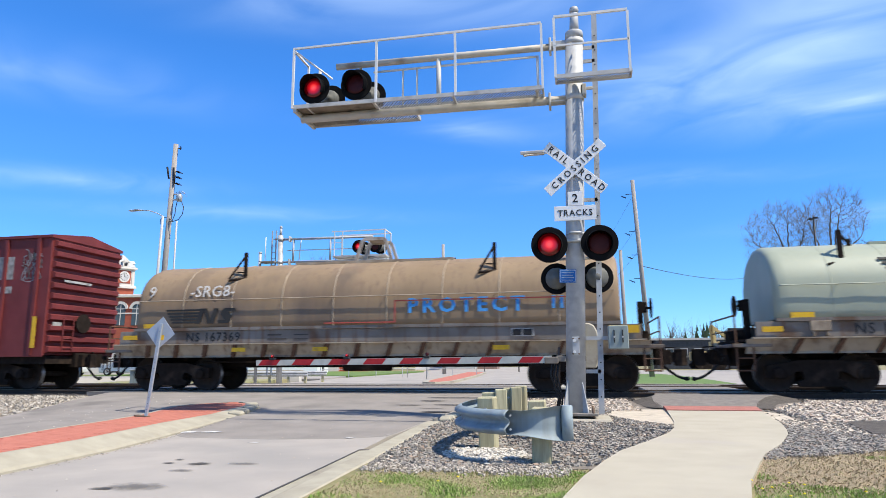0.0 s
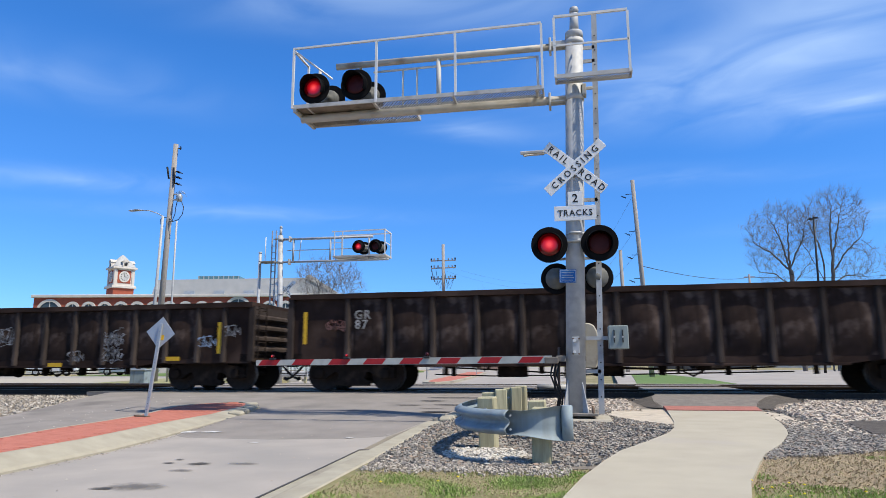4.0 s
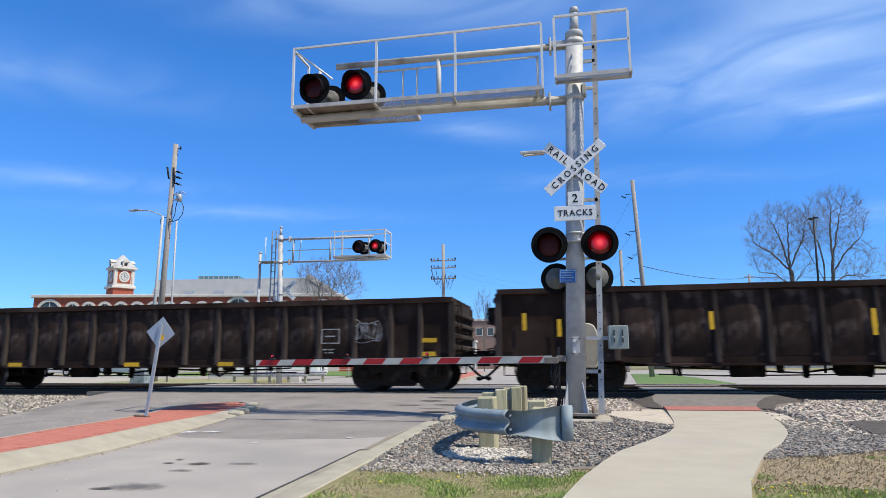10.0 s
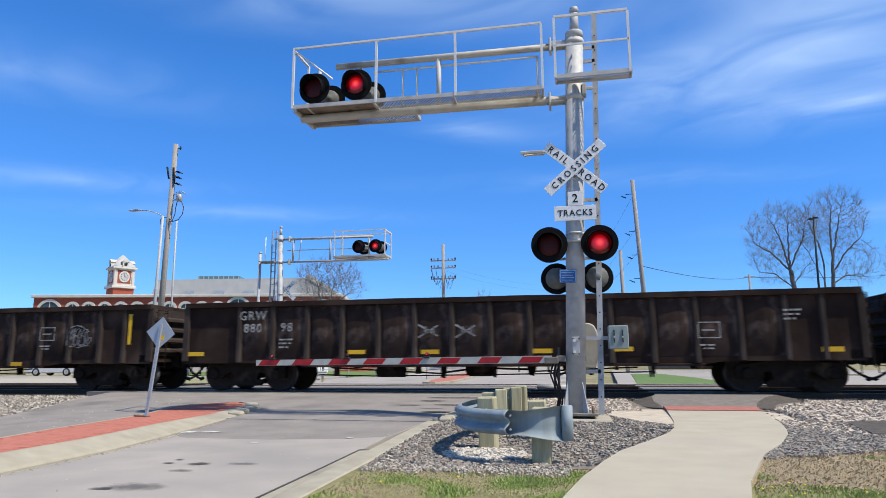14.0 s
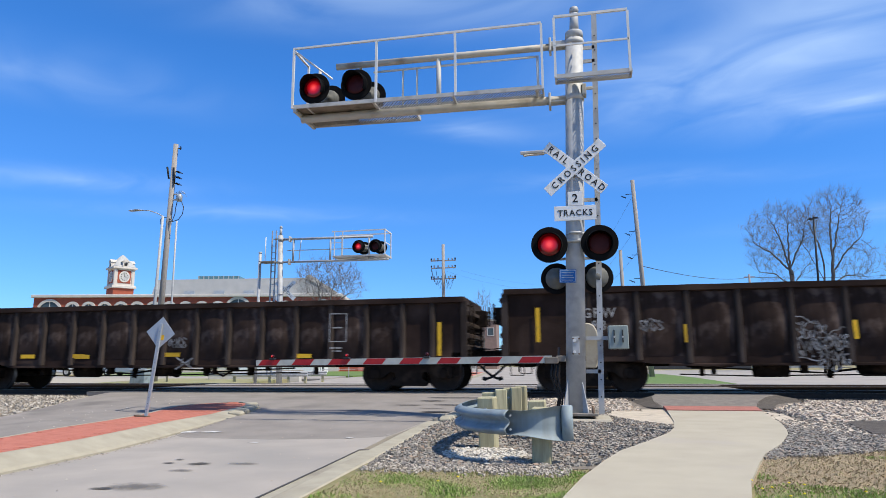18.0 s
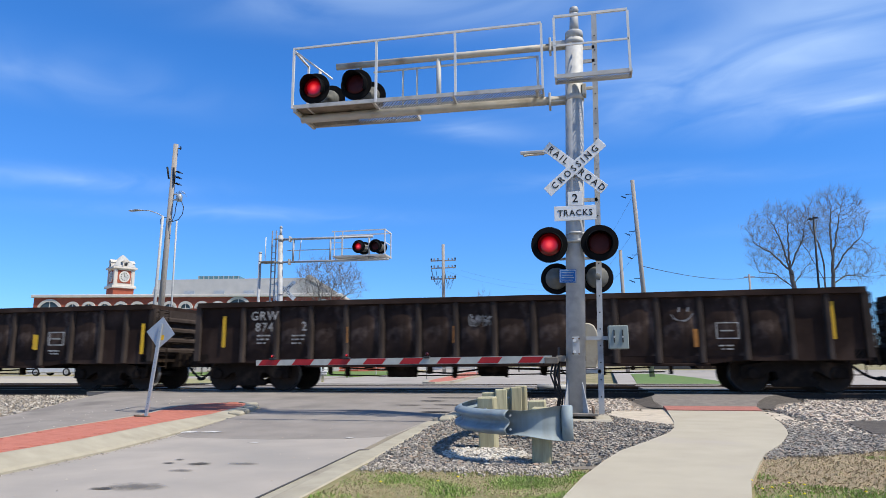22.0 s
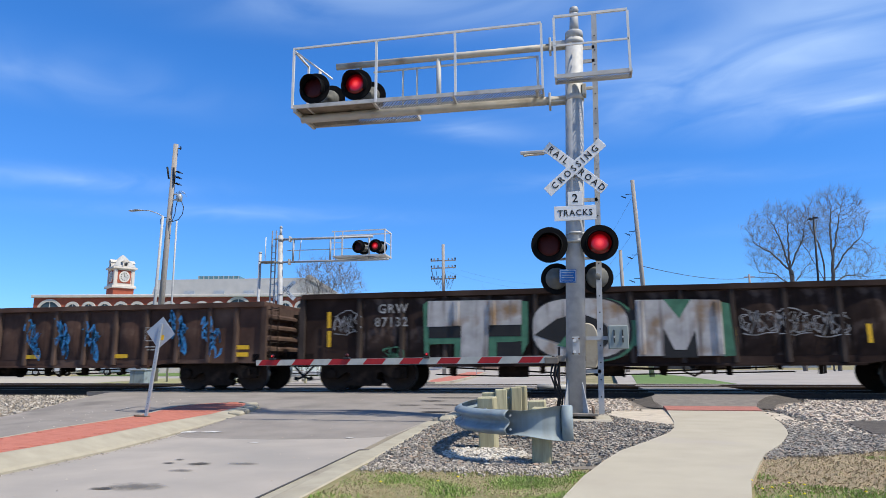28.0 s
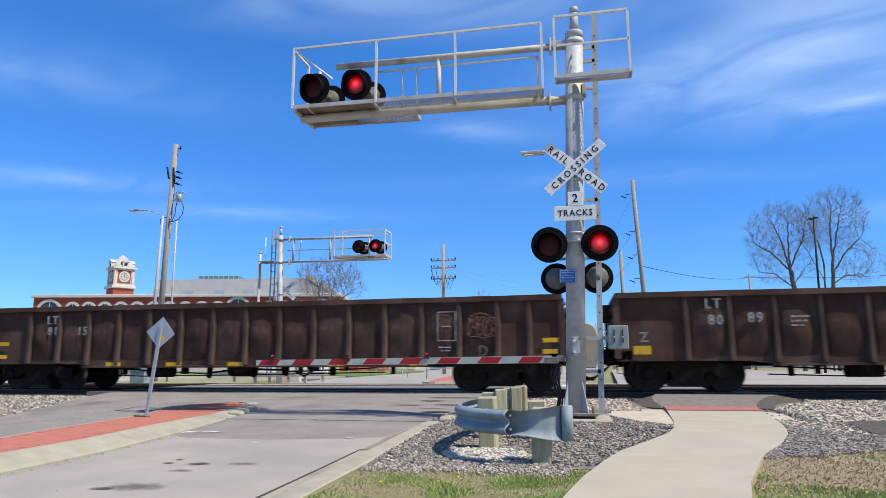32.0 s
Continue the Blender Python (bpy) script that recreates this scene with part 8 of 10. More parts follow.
def boxcar(s_end, length):
    car = thing("boxcar", "dark red ribbed steel boxcar with a corrugated end", "boxcar", None, "wagons of the passing train")
    CARS.append((car, s_end - length))
    part("side_wall", boxes((0, length, -1.46, -1.40, 0.95, 4.45)), BOX_RED, car, bevel=0.01)
    part("side_wall", boxes((0, length, 1.40, 1.46, 0.95, 4.45)), BOX_RED, car, bevel=0.01)
    for i in range(14):
        part("side_post", boxes((-0.05, 0.05, -1.52, -1.46, 1.0, 4.4)), BOX_RED, car, at=pose(0.4 + i * (length - 0.8) / 13, 0, 0))
    bm = bmesh.new()
    prism(bm, [(-1.52, 4.42), (-1.52, 4.5), (0, 4.72), (1.52, 4.5), (1.52, 4.42)], "x", -0.05, length + 0.05)
    part("roof", bm, BOX_RED, car, "shallow red metal roof")
    for x, sg in ((0, -1), (length, 1)):
        bm = bmesh.new()
        box(bm, min(x, x - sg * 0.06), max(x, x - sg * 0.06), -1.4, 1.4, 1.0, 4.45)
        for i in range(11):
            z = 1.05 + i * 0.31
            prism(bm, [(x, z), (x + sg * 0.13, z + 0.05), (x + sg * 0.13, z + 0.17), (x, z + 0.22)], "y", -1.38, 1.38)
        part("end_wall", bm, BOX_RED, car, "corrugated red end wall")
    part("underframe", boxes((0, length, -1.3, 1.3, 0.75, 0.98)), UNDER, car)
    bm = bmesh.new()
    for y in (-0.9, -0.5):
        tube(bm, (length + 0.14, y, 1.1), (length + 0.14, y, 2.1), 0.02, 0.02, 6)
    for i in range(4):
        tube(bm, (length + 0.14, -0.9, 1.2 + 0.28 * i), (length + 0.14, -0.5, 1.2 + 0.28 * i), 0.016, 0.016, 6)
    part("end_ladder", bm, BOX_RED, car)
    bm = bmesh.new()
    lathe(bm, (length + 0.2, -0.2, 1.95), (1, 0, 0), [(0, 0.29), (0.03, 0.29)], 18)
    part("brake_wheel", bm, UNDER, car, "round iron brake wheel")
    bm = bmesh.new()
    box(bm, length + 0.12, length + 0.128, -1.3, -0.95, 1.75, 1.95)
    box(bm, length + 0.12, length + 0.128, -1.0, 0.1, 3.15, 3.22)
    part("paint_marks", bm, STENCIL, car, "small white stencil bars")
    for z, h in ((3.55, 0.34), (2.9, 0.1)):
        part("logo_shape", boxes((length - 1.9, length - 1.25, -1.466, -1.461, z - h, z + h)), STENCIL, car, "white painted shape")
    part("graffiti", scribble("g", "L", 4), None, car, "white sprayed tag", at=pose(length - 0.62, -1.47, 3.6))
    part("reflector", boxes((length - 0.36, length - 0.22, -1.53, -1.522, 1.2, 2.1)), YELLOW, car, "vertical yellow reflector")
    truck(car, 1.9)
    truck(car, length - 1.9)
    ends_gear(car, length)
    return car


def consist():
    boxcar(-15.03, 15.4)
    coil_car(-12.07, 13.1, [(0, 13.1, TAN, "weathered tan steel hood", dict(posts=(3.1, 10.05), seam=SEAM_DULL, bail="frame", bail_at=0.50, bail_paint=COIL_PALE))], COIL_SILL, "NS 167369", brake_rear=True,
             letters=[("emblem", 0, 1.95, 2.0, 0.98, LETTER_DARK), ("word", 0, 9.33, 2.14, 0.5, LETTER_BLUE, "PROTECT"), ("word", 0, 11.72, 2.16, 0.42, LETTER_BLUE, "III"), ("box", 0, 9.75, 2.03, 2.25, 0.285, RED_LINE), ("thin", 0, 2.32, 2.66, 0.46, WHITE_LINE, "-SRG8-"), ("thin", 0, 0.48, 2.68, 0.46, WHITE_LINE, "9")])
    coil_car(4.44, 14.8, [(0, 7.4, SAGE, "grey-green steel hood", dict(posts=(1.6, 5.9), bail="small", post="b", seams=6, bail_paint=COIL_SILL)), (7.48, 14.8, RUSTED, "white steel hood streaked with rust", dict(posts=(9.1, 13.9), bail="small", post="b", seams=6, bail_paint=RUST_BAR))], COIL_SILL, "NS 168384",
             letters=[("emblem", 0, 3.6, 2.82, 1.3, LETTER_DARK), ("emblem", 1, 8.9, 2.02, 0.8, LETTER_DARK), ("word", 1, 13.3, 1.96, 0.34, FADED_BLUE, "PROTECT"), ("box", 1, 13.2, 1.95, 1.55, 0.22, RED_LINE)], lugs=(0.9, 13.75))
    coil_car(22.6, 13.3, [(0, 13.3, CREAM, "cream steel hood", dict(posts=(3.04, 9.95), bail="frame", post="b", seams=10, bail_paint=COIL_SILL))], COIL_PALE, "CR 623679",
             letters=[("emblem", 0, 1.2, 2.12, 0.72, LETTER_DARK)], number_at=2.67, trucks=(1.45, 1.45), lugs=(1.1, 12.07))
    coil_car(39.0, 13.15, [(0, 13.15, TAN, "weathered tan steel hood with pale seams", dict(posts=(3.12, 10.28), seam=SEAM_PALE, bail="arch", seams=10, bail_paint=COIL_PALE))], COIL_TAN, "NS 165897", True,
             letters=[("emblem", 0, 2.3, 2.05, 1.0, LETTER_DIM), ("tag", 0, 4.3, 2.1, "w", "M", 1), ("tag", 0, 5.05, 2.05, "g", "M", 3), ("tag", 0, 5.8, 2.1, "w", "M", 4), ("word", 0, 9.58, 2.12, 0.52, OLD_BLUE, "PROTECT"), ("word", 0, 12.0, 2.12, 0.5, OLD_BLUE, "III")], number_at=2.5, trucks=(1.4, 1.1))
    gondola(54.64, "narrow", [("y", 0.79, 1.42), ("MKC", 1.94, 1.98), ("40", 1.94, 1.67), ("28", 2.98, 1.65), ("-", 1.94, 1.18), ("gL", 12.49, 1.22), ("rS", 5.88, 1.78), ("y", 15.71, 1.42), ("bS", 15.36, 1.32), ("gS", 16.06, 1.60), ("h", 14.32, 0.87), ("h", 7.67, 0.72), ("h", 10.63, 0.72), ("h", 3.93, 1.0), ("rS", 7.6, 1.35), ("gM", 8.8, 1.55), ("gS", 7.7, 1.0), ("gS", 11.3, 0.95)])
    gondola(72.48, "wide", [("y", 0.34, 1.64), ("GR", 1.92, 1.95), ("87", 1.89, 1.70), ("rS", 1.21, 1.71)])
    gondola(90.61, "wide", [("v", 7.03, 1.53), ("v", 9.30, 1.39), ("v", 12.64, 1.45), ("y", 15.00, 1.64)])
    gondola(108.57, "wide", [("y", 1.41, 1.55), ("LT", 2.05, 2.13), ("80", 2.07, 1.73), ("11", 3.06, 1.75), ("v", 4.89, 1.40), ("v", 8.29, 1.66), ("q", 14.53, 1.54), ("y", 15.14, 1.62)])
    gondola(126.58, "narrow", [("83", 3.00, 1.66), ("h", 0.40, 1.31), ("h", 0.43, 0.96), ("h", 4.03, 0.76), ("h", 10.58, 0.73), ("h", 16.11, 1.25), ("h", 16.10, 1.01), ("80", 1.93, 1.68)])
    gondola(144.57, "narrow", [("y", 0.62, 1.45), ("GRW", 2.03, 1.72), ("981", 2.07, 1.31), ("40", 3.03, 1.30), ("v", 6.57, 1.31), ("v", 9.96, 1.34), ("v", 12.82, 1.35), ("v", 16.17, 1.67), ("gS", 5.83, 1.66), ("gC", 8.84, 1.90), ("gC", 9.60, 1.88), ("q", 13.53, 1.55), ("gM", 14.50, 1.63), ("gS", 14.42, 1.09), ("-", 4.95, 1.25)])
    gondola(162.53, "narrow", [("h", 0.26, 1.23), ("h", 0.26, 1.00), ("LT", 1.90, 1.86), ("8182", 1.90, 1.56), ("-", 1.90, 1.26), ("-", 2.89, 1.36), ("gS", 0.24, 1.98), ("gC", 3.86, 1.05), ("gM", 7.66, 1.78), ("h", 7.66, 0.77), ("h", 9.54, 0.79), ("h", 11.40, 0.80), ("h", 3.79, 0.75), ("Q", 13.45, 1.65), ("gS", 13.45, 1.72), ("gS", 9.55, 1.72), ("gS", 10.45, 1.66)])
    gondola(180.41, "narrow", [("h", 0.31, 1.37), ("h", 0.31, 0.91), ("LT", 1.94, 1.99), ("83", 1.94, 1.68), ("36", 2.95, 1.66), ("-", 1.94, 1.29), ("-", 2.95, 1.28), ("h", 3.85, 0.73), ("h", 7.64, 0.71), ("h", 10.47, 0.72), ("q", 13.45, 1.42), ("gM", 14.44, 1.55), ("h", 16.03, 1.29), ("h", 16.00, 0.95)])
    gondola(198.41, "wide", [("v", 0.47, 1.71), ("v", 1.31, 1.55), ("v", 4.79, 1.67), ("v", 8.19, 1.67), ("v", 8.18, 1.50), ("v", 11.54, 1.52), ("y", 15.02, 1.55), ("gM", 14.39, 1.48), ("q", 13.27, 1.20)])
    gondola(216.45, "wide", [("y", 1.35, 1.80), ("GRW", 1.96, 1.99), ("886", 1.95, 1.58), ("15", 3.12, 1.56), ("v", 4.85, 1.63), ("v", 7.11, 1.54), ("v", 9.34, 1.50), ("gM", 6.44, 1.64), ("gM", 7.67, 1.62), ("gM", 8.73, 1.54), ("gM", 9.84, 1.43), ("y", 15.07, 1.79), ("gM", 14.45, 1.54)])
    gondola(234.47, "narrow", [("y", 0.31, 1.60), ("GRW", 1.92, 1.95), ("877", 1.92, 1.52), ("08", 2.79, 1.51), ("-", 2.79, 1.22), ("gS", 0.95, 1.51), ("v", 3.19, 1.38), ("v", 9.31, 1.41), ("v", 12.41, 1.45), ("gM", 4.83, 1.59), ("gC", 6.64, 1.56), ("gC", 7.67, 1.52), ("gC", 8.59, 1.55), ("gC", 9.69, 1.43), ("gL", 11.36, 1.38), ("v", 12.38, 1.49), ("y", 15.37, 1.45), ("q", 13.43, 1.51)])
    gondola(252.50, "narrow", [("y", 0.27, 1.64), ("MKC", 1.88, 1.74), ("4001", 2.88, 1.73), ("bS", 2.02, 1.31), ("h", 6.66, 0.72), ("h", 9.47, 0.71), ("h", 12.34, 0.75), ("gM", 9.09, 1.53), ("gC", 9.52, 1.20), ("gS", 11.36, 1.60), ("q", 13.37, 1.59), ("gM", 14.41, 1.49), ("y", 16.01, 1.69), ("tS", 7.50, 1.46)])
    gondola(270.34, "narrow", [("h", 0.26, 0.99), ("GRW", 1.90, 1.98), ("880", 1.91, 1.65), ("98", 2.88, 1.66), ("-", 2.90, 1.26), ("gX", 6.71, 1.52), ("gX", 7.66, 1.51), ("h", 4.82, 1.01), ("h", 6.75, 1.00), ("h", 9.55, 1.00), ("h", 11.44, 1.03), ("q", 13.38, 1.45), ("h", 15.96, 0.99), ("-", 15.22, 1.79)])
    gondola(288.26, "narrow", [("h", 0.25, 1.00), ("MKC", 1.89, 1.91), ("40", 1.88, 1.57), ("-", 0.26, 1.36), ("h", 3.85, 0.80), ("h", 6.71, 0.76)])
    gondola(306.35, "narrow", [("h", 8.64, 0.90), ("h", 10.53, 0.96), ("h", 12.38, 0.98), ("h", 15.96, 1.26), ("h", 15.97, 0.94), ("Q", 13.51, 1.80)])
    gondola(324.35, "narrow", [("h", 0.21, 1.33), ("h", 0.22, 1.05), ("LT", 1.77, 1.63), ("83", 2.79, 1.61), ("60", 3.77, 1.64), ("-", 2.79, 1.28), ("h", 3.76, 0.72), ("h", 5.65, 0.71), ("h", 7.64, 0.71), ("h", 10.39, 0.75), ("h", 12.31, 0.76), ("gS", 4.62, 1.51), ("rS", 5.67, 1.64), ("rM", 6.49, 1.62), ("rM", 8.52, 1.52), ("rM", 9.53, 1.57), ("rM", 10.39, 1.56), ("gL", 11.30, 1.67), ("gM", 12.29, 1.34), ("q", 13.28, 1.74), ("h", 15.94, 1.25), ("h", 15.94, 1.02)])
    gondola(342.21, "narrow", [("h", 0.04, 0.90), ("MKC", 1.78, 1.92), ("40", 1.76, 1.60), ("95", 2.72, 1.62), ("h", 3.94, 0.96), ("h", 5.57, 0.96), ("h", 5.74, 0.94), ("h", 8.57, 0.98), ("h", 12.38, 0.92), ("Q", 13.34, 1.64), ("y", 16.02, 1.32), ("gS", 8.71, 1.30), ("gX", 8.96, 0.75)])
    gondola(360.41, "wide", [("y", 0.28, 1.63), ("GRW", 1.74, 1.88), ("88", 1.73, 1.58), ("gS", 2.92, 1.59), ("v", 3.71, 1.38), ("v", 7.28, 1.42), ("gL", 6.34, 1.22), ("gL", 6.78, 0.96), ("v", 7.98, 1.39), ("v", 12.77, 1.38), ("y", 16.24, 1.58), ("gS", 9.09, 1.63)])
    gondola(378.57, "narrow", [("h", 0.62, 1.21), ("h", 0.61, 0.90), ("LT", 2.24, 1.94), ("88", 2.23, 1.61), ("bS", 2.22, 1.36), ("B", 6.06, 1.35), ("B", 7.02, 1.34), ("B", 7.99, 1.33), ("B", 8.92, 1.31), ("gM", 5.35, 0.89), ("KR", 9.94, 1.60), ("KO", 10.81, 1.59), ("KB", 11.74, 1.57), ("h", 4.19, 0.74), ("h", 9.99, 0.73), ("h", 11.82, 0.71), ("Q", 13.74, 1.67), ("h", 16.41, 1.25), ("h", 16.42, 0.97)])
    gondola(396.62, "narrow", [("h", 0.49, 1.20), ("h", 0.50, 0.98), ("LT", 2.10, 1.96), ("81", 2.10, 1.64), ("45", 3.15, 1.66), ("-", 2.10, 1.25), ("gM", 4.13, 1.63), ("h", 6.01, 0.74), ("h", 8.87, 0.72), ("h", 10.71, 0.73), ("Q", 13.70, 1.66), ("h", 10.81, 0.74), ("h", 12.75, 0.73), ("h", 16.33, 0.91)])
    gondola(414.63, "narrow", [("y", 0.42, 1.48), ("GRW", 2.08, 1.96), ("879", 2.09, 1.68), ("09", 3.12, 1.66), ("-", 2.09, 1.38), ("-", 3.12, 1.36), ("v", 4.19, 1.36), ("v", 7.11, 1.38), ("v", 9.80, 1.39), ("v", 12.92, 1.37), ("q", 13.62, 1.46), ("gM", 8.84, 1.40), ("v", 12.99, 1.35), ("y", 16.39, 1.42), ("q", 13.67, 1.45)])
    gondola(432.54, "narrow", [("y", 0.95, 1.58), ("GRW", 2.13, 1.97), ("874", 2.14, 1.67), ("2", 3.27, 1.68), ("-", 2.16, 1.37), ("-", 3.15, 1.36), ("o", 4.43, 1.45), ("o", 7.29, 1.43), ("o", 12.98, 1.27), ("gU", 12.70, 1.81), ("q", 13.68, 1.43), ("y", 15.91, 1.63), ("gS", 7.94, 1.75)])
    gondola(450.49, "narrow", [("y", 0.86, 1.62), ("GRW", 2.05, 1.99), ("876", 2.08, 1.68), ("12", 3.04, 1.66), ("v", 3.74, 1.46), ("v", 6.60, 1.42), ("v", 10.02, 1.39), ("y", 15.82, 1.70), ("-", 13.64, 1.64)])
    gondola(468.52, "tall", [("y", 1.51, 1.80), ("GRW", 2.20, 2.23), ("88361", 2.28, 1.93), ("gM", 2.42, 1.35), ("-", 2.45, 1.04), ("v", 5.10, 1.52), ("v", 8.31, 1.50), ("v", 11.56, 1.50), ("y", 15.45, 1.95), ("gS", 9.59, 1.63)])
    gondola(486.32, "narrow", [("y", 1.21, 1.78), ("GRW", 2.26, 1.98), ("873", 2.24, 1.69), ("24", 3.29, 1.71), ("-", 3.25, 1.31), ("v", 4.94, 1.51), ("v", 8.31, 1.51), ("v", 12.07, 1.36), ("y", 15.75, 1.62), ("q", 13.77, 1.44), ("gS", 14.76, 1.52), ("-", 3.78, 1.88)])
    gondola(504.33, "narrow", [("h", 0.54, 0.94), ("gM", 2.18, 1.51), ("gS", 3.15, 1.56), ("h", 4.13, 0.75), ("h", 6.04, 0.76), ("gL", 5.13, 1.21)])
    gondola(522.51, "narrow", [("h", 16.14, 1.31), ("h", 16.20, 0.87)])
    gondola(540.37, "narrow", [("h", 0.31, 1.02), ("MKC", 2.00, 1.74), ("409", 2.80, 1.74), ("uM", 4.71, 1.70), ("uM", 5.68, 1.71), ("uM", 6.58, 1.70), ("uM", 7.54, 1.69), ("uL", 9.48, 1.51), ("uL", 10.45, 1.54), ("uL", 11.40, 1.48), ("uM", 14.12, 1.66), ("uL", 15.11, 1.51), ("q", 13.37, 1.54), ("h", 2.83, 1.03), ("h", 6.66, 0.97), ("h", 9.53, 0.95), ("h", 12.36, 0.95), ("h", 16.01, 1.16), ("h", 16.00, 0.97)])
    gondola(558.18, "wide", [("v", 0.69, 1.84), ("v", 0.70, 1.35), ("gM", 1.17, 1.74), ("GRW", 2.41, 2.09), ("87132", 2.37, 1.75), ("block_T", 4.52, 1.60), ("block_D", 7.09, 1.54), ("block_M", 9.34, 1.58), ("nS", 2.42, 0.98), ("v", 10.55, 1.30), ("v", 13.35, 1.33), ("gM", 11.06, 1.62), ("gM", 11.83, 1.60), ("gM", 12.58, 1.56)])
    gondola(576.41, "wide", [("h", 0.37, 1.34), ("GRW", 2.01, 2.06), ("887", 2.02, 1.72), ("06", 3.15, 1.68), ("gM", 5.39, 1.65), ("gS", 7.16, 1.86), ("gC", 7.89, 2.05), ("gC", 8.78, 2.03), ("gS", 8.69, 1.53), ("gC", 12.14, 1.87), ("gM", 13.18, 1.85), ("gM", 14.49, 1.87), ("gS", 15.62, 1.70), ("h", 9.99, 0.78), ("h", 12.22, 0.79), ("h", 16.23, 1.26), ("h", 16.25, 1.06)])
    gondola(594.32, "narrow", [("h", 1.22, 1.56), ("GRW", 2.04, 1.99), ("62", 3.06, 1.67), ("LN", 6.95, 1.48), ("gC", 7.96, 1.78), ("gC", 8.91, 1.79), ("Q", 13.60, 1.65), ("wL", 14.58, 1.57), ("r", 15.42, 1.34), ("gM", 16.22, 1.58), ("h", 8.75, 0.69), ("h", 12.63, 0.74), ("h", 4.08, 0.71), ("rS", 4.04, 1.70)])
    gondola(612.41, "narrow", [("h", 0.52, 1.23), ("h", 0.55, 0.92), ("h", 4.06, 0.73), ("h", 5.92, 0.74), ("h", 10.63, 0.72), ("h", 12.56, 0.73), ("Q", 13.57, 1.63), ("h", 16.15, 1.30), ("h", 16.13, 0.97)])
    gondola(630.17, "narrow", [("h", 0.60, 1.32), ("h", 0.57, 0.95), ("LT", 2.26, 1.97), ("81", 2.30, 1.66), ("15", 3.27, 1.65), ("h", 4.32, 0.73), ("h", 6.19, 0.72), ("h", 8.03, 0.71), ("h", 10.88, 0.70), ("h", 13.05, 0.69), ("Q", 13.78, 1.63), ("rM", 14.71, 1.62), ("h", 16.39, 1.26), ("h", 16.38, 0.99), ("gC", 14.70, 1.00)])
    gondola(648.16, "narrow", [("r", 0.48, 1.00), ("Z", 0.53, 1.29), ("LT", 2.11, 2.05), ("80", 2.15, 1.67), ("89", 3.01, 1.71), ("-", 3.98, 1.64)])


consist()

# ---- beyond the tracks ----
def pole(name, label, base, top, r0, r1, material=POLE_WOOD, category="utility pole"):
    p = thing(name, label, category, pose(*base))
    d = Vector(top) - Vector(base)
    bm = bmesh.new()
    tube(bm, (0, 0, -0.5), d, r0, r1, 14)
    part("shaft", bm, material, p, "tall tapered shaft")
    return p, d


def insulator(parent, x, y, z, turn=0):
    bm = bmesh.new()
    lathe(bm, (0, 0, 0), (1, 0, 0), [(0, 0.012), (0.1, 0.018), (0.12, 0.055), (0.16, 0.018), (0.22, 0.055), (0.26, 0.018), (0.32, 0.05), (0.36, 0.012)], 8)
    part("insulator", bm, BLACK, parent, "dark ribbed insulator", at=pose(x, y, z, 0, 25, turn))


west_pole, d = pole("utility_pole", "leaning timber utility pole with insulators and cable loops", (-22.14, 31.35, 0), (-20.82, 29.95, 12.6), 0.17, 0.125)
for z, small in ((0.98, True), (0.882, False), (0.859, False), (0.832, False)):
    q = d * z
    part("steel_arm", boxes((q.x, q.x + (0.34 if small else 0.2), q.y - 0.02, q.y + 0.02, q.z - 0.02, q.z + 0.02)), BLACK, west_pole)
    bm = bmesh.new()
    if small:
        lathe(bm, (q.x + 0.3, q.y, q.z - 0.08), (0, 0, 1), [(0, 0.02), (0.05, 0.045), (0.12, 0.03), (0.16, 0.045), (0.2, 0.02)], 8)
    else:
        lathe(bm, (q.x + 0.16, q.y, q.z + 0.02), (0.93, 0, -0.36), [(0, 0.015), (0.06, 0.02), (0.08, 0.06), (0.12, 0.02), (0.16, 0.07), (0.2, 0.02), (0.26, 0.065), (0.3, 0.02), (0.4, 0.03), (0.43, 0.015)], 8)
    part("insulator", bm, BLACK, west_pole, "dark ribbed insulator")
q = d * 0.77
bm = bmesh.new()
lathe(bm, (q.x + 0.5, q.y, q.z - 0.22), (0, 0, 1), [(0, 0.06), (0.05, 0.15), (0.32, 0.16), (0.38, 0.12), (0.42, 0.03)], 14)
can = part("transformer", bm, SIGN_BACK, west_pole, "pale grey pole transformer")
for k in range(7):
    a = radians(20 + 24 * k)
    bm = bmesh.new()
    bent_tube(bm, [(q.x + 0.5, q.y, q.z + 0.18), (q.x + 0.5 + 0.3 * math.cos(a), q.y, q.z + 0.12 + 0.28 * math.sin(a)), (q.x + 0.5 + 0.42 * math.cos(a - 0.3), q.y, q.z + 0.02 + 0.3 * math.sin(a - 0.3))], 0.012, 5)
    part("jumper_wire", bm, SIGN_BACK, can, "thin pale jumper wire")
for z in (0.785, 0.762):
    p = d * z
    part("transformer_bracket", boxes((p.x - 0.14, p.x + 0.36, p.y - 0.05, p.y + 0.05, p.z - 0.03, p.z + 0.03)), GALV, west_pole)
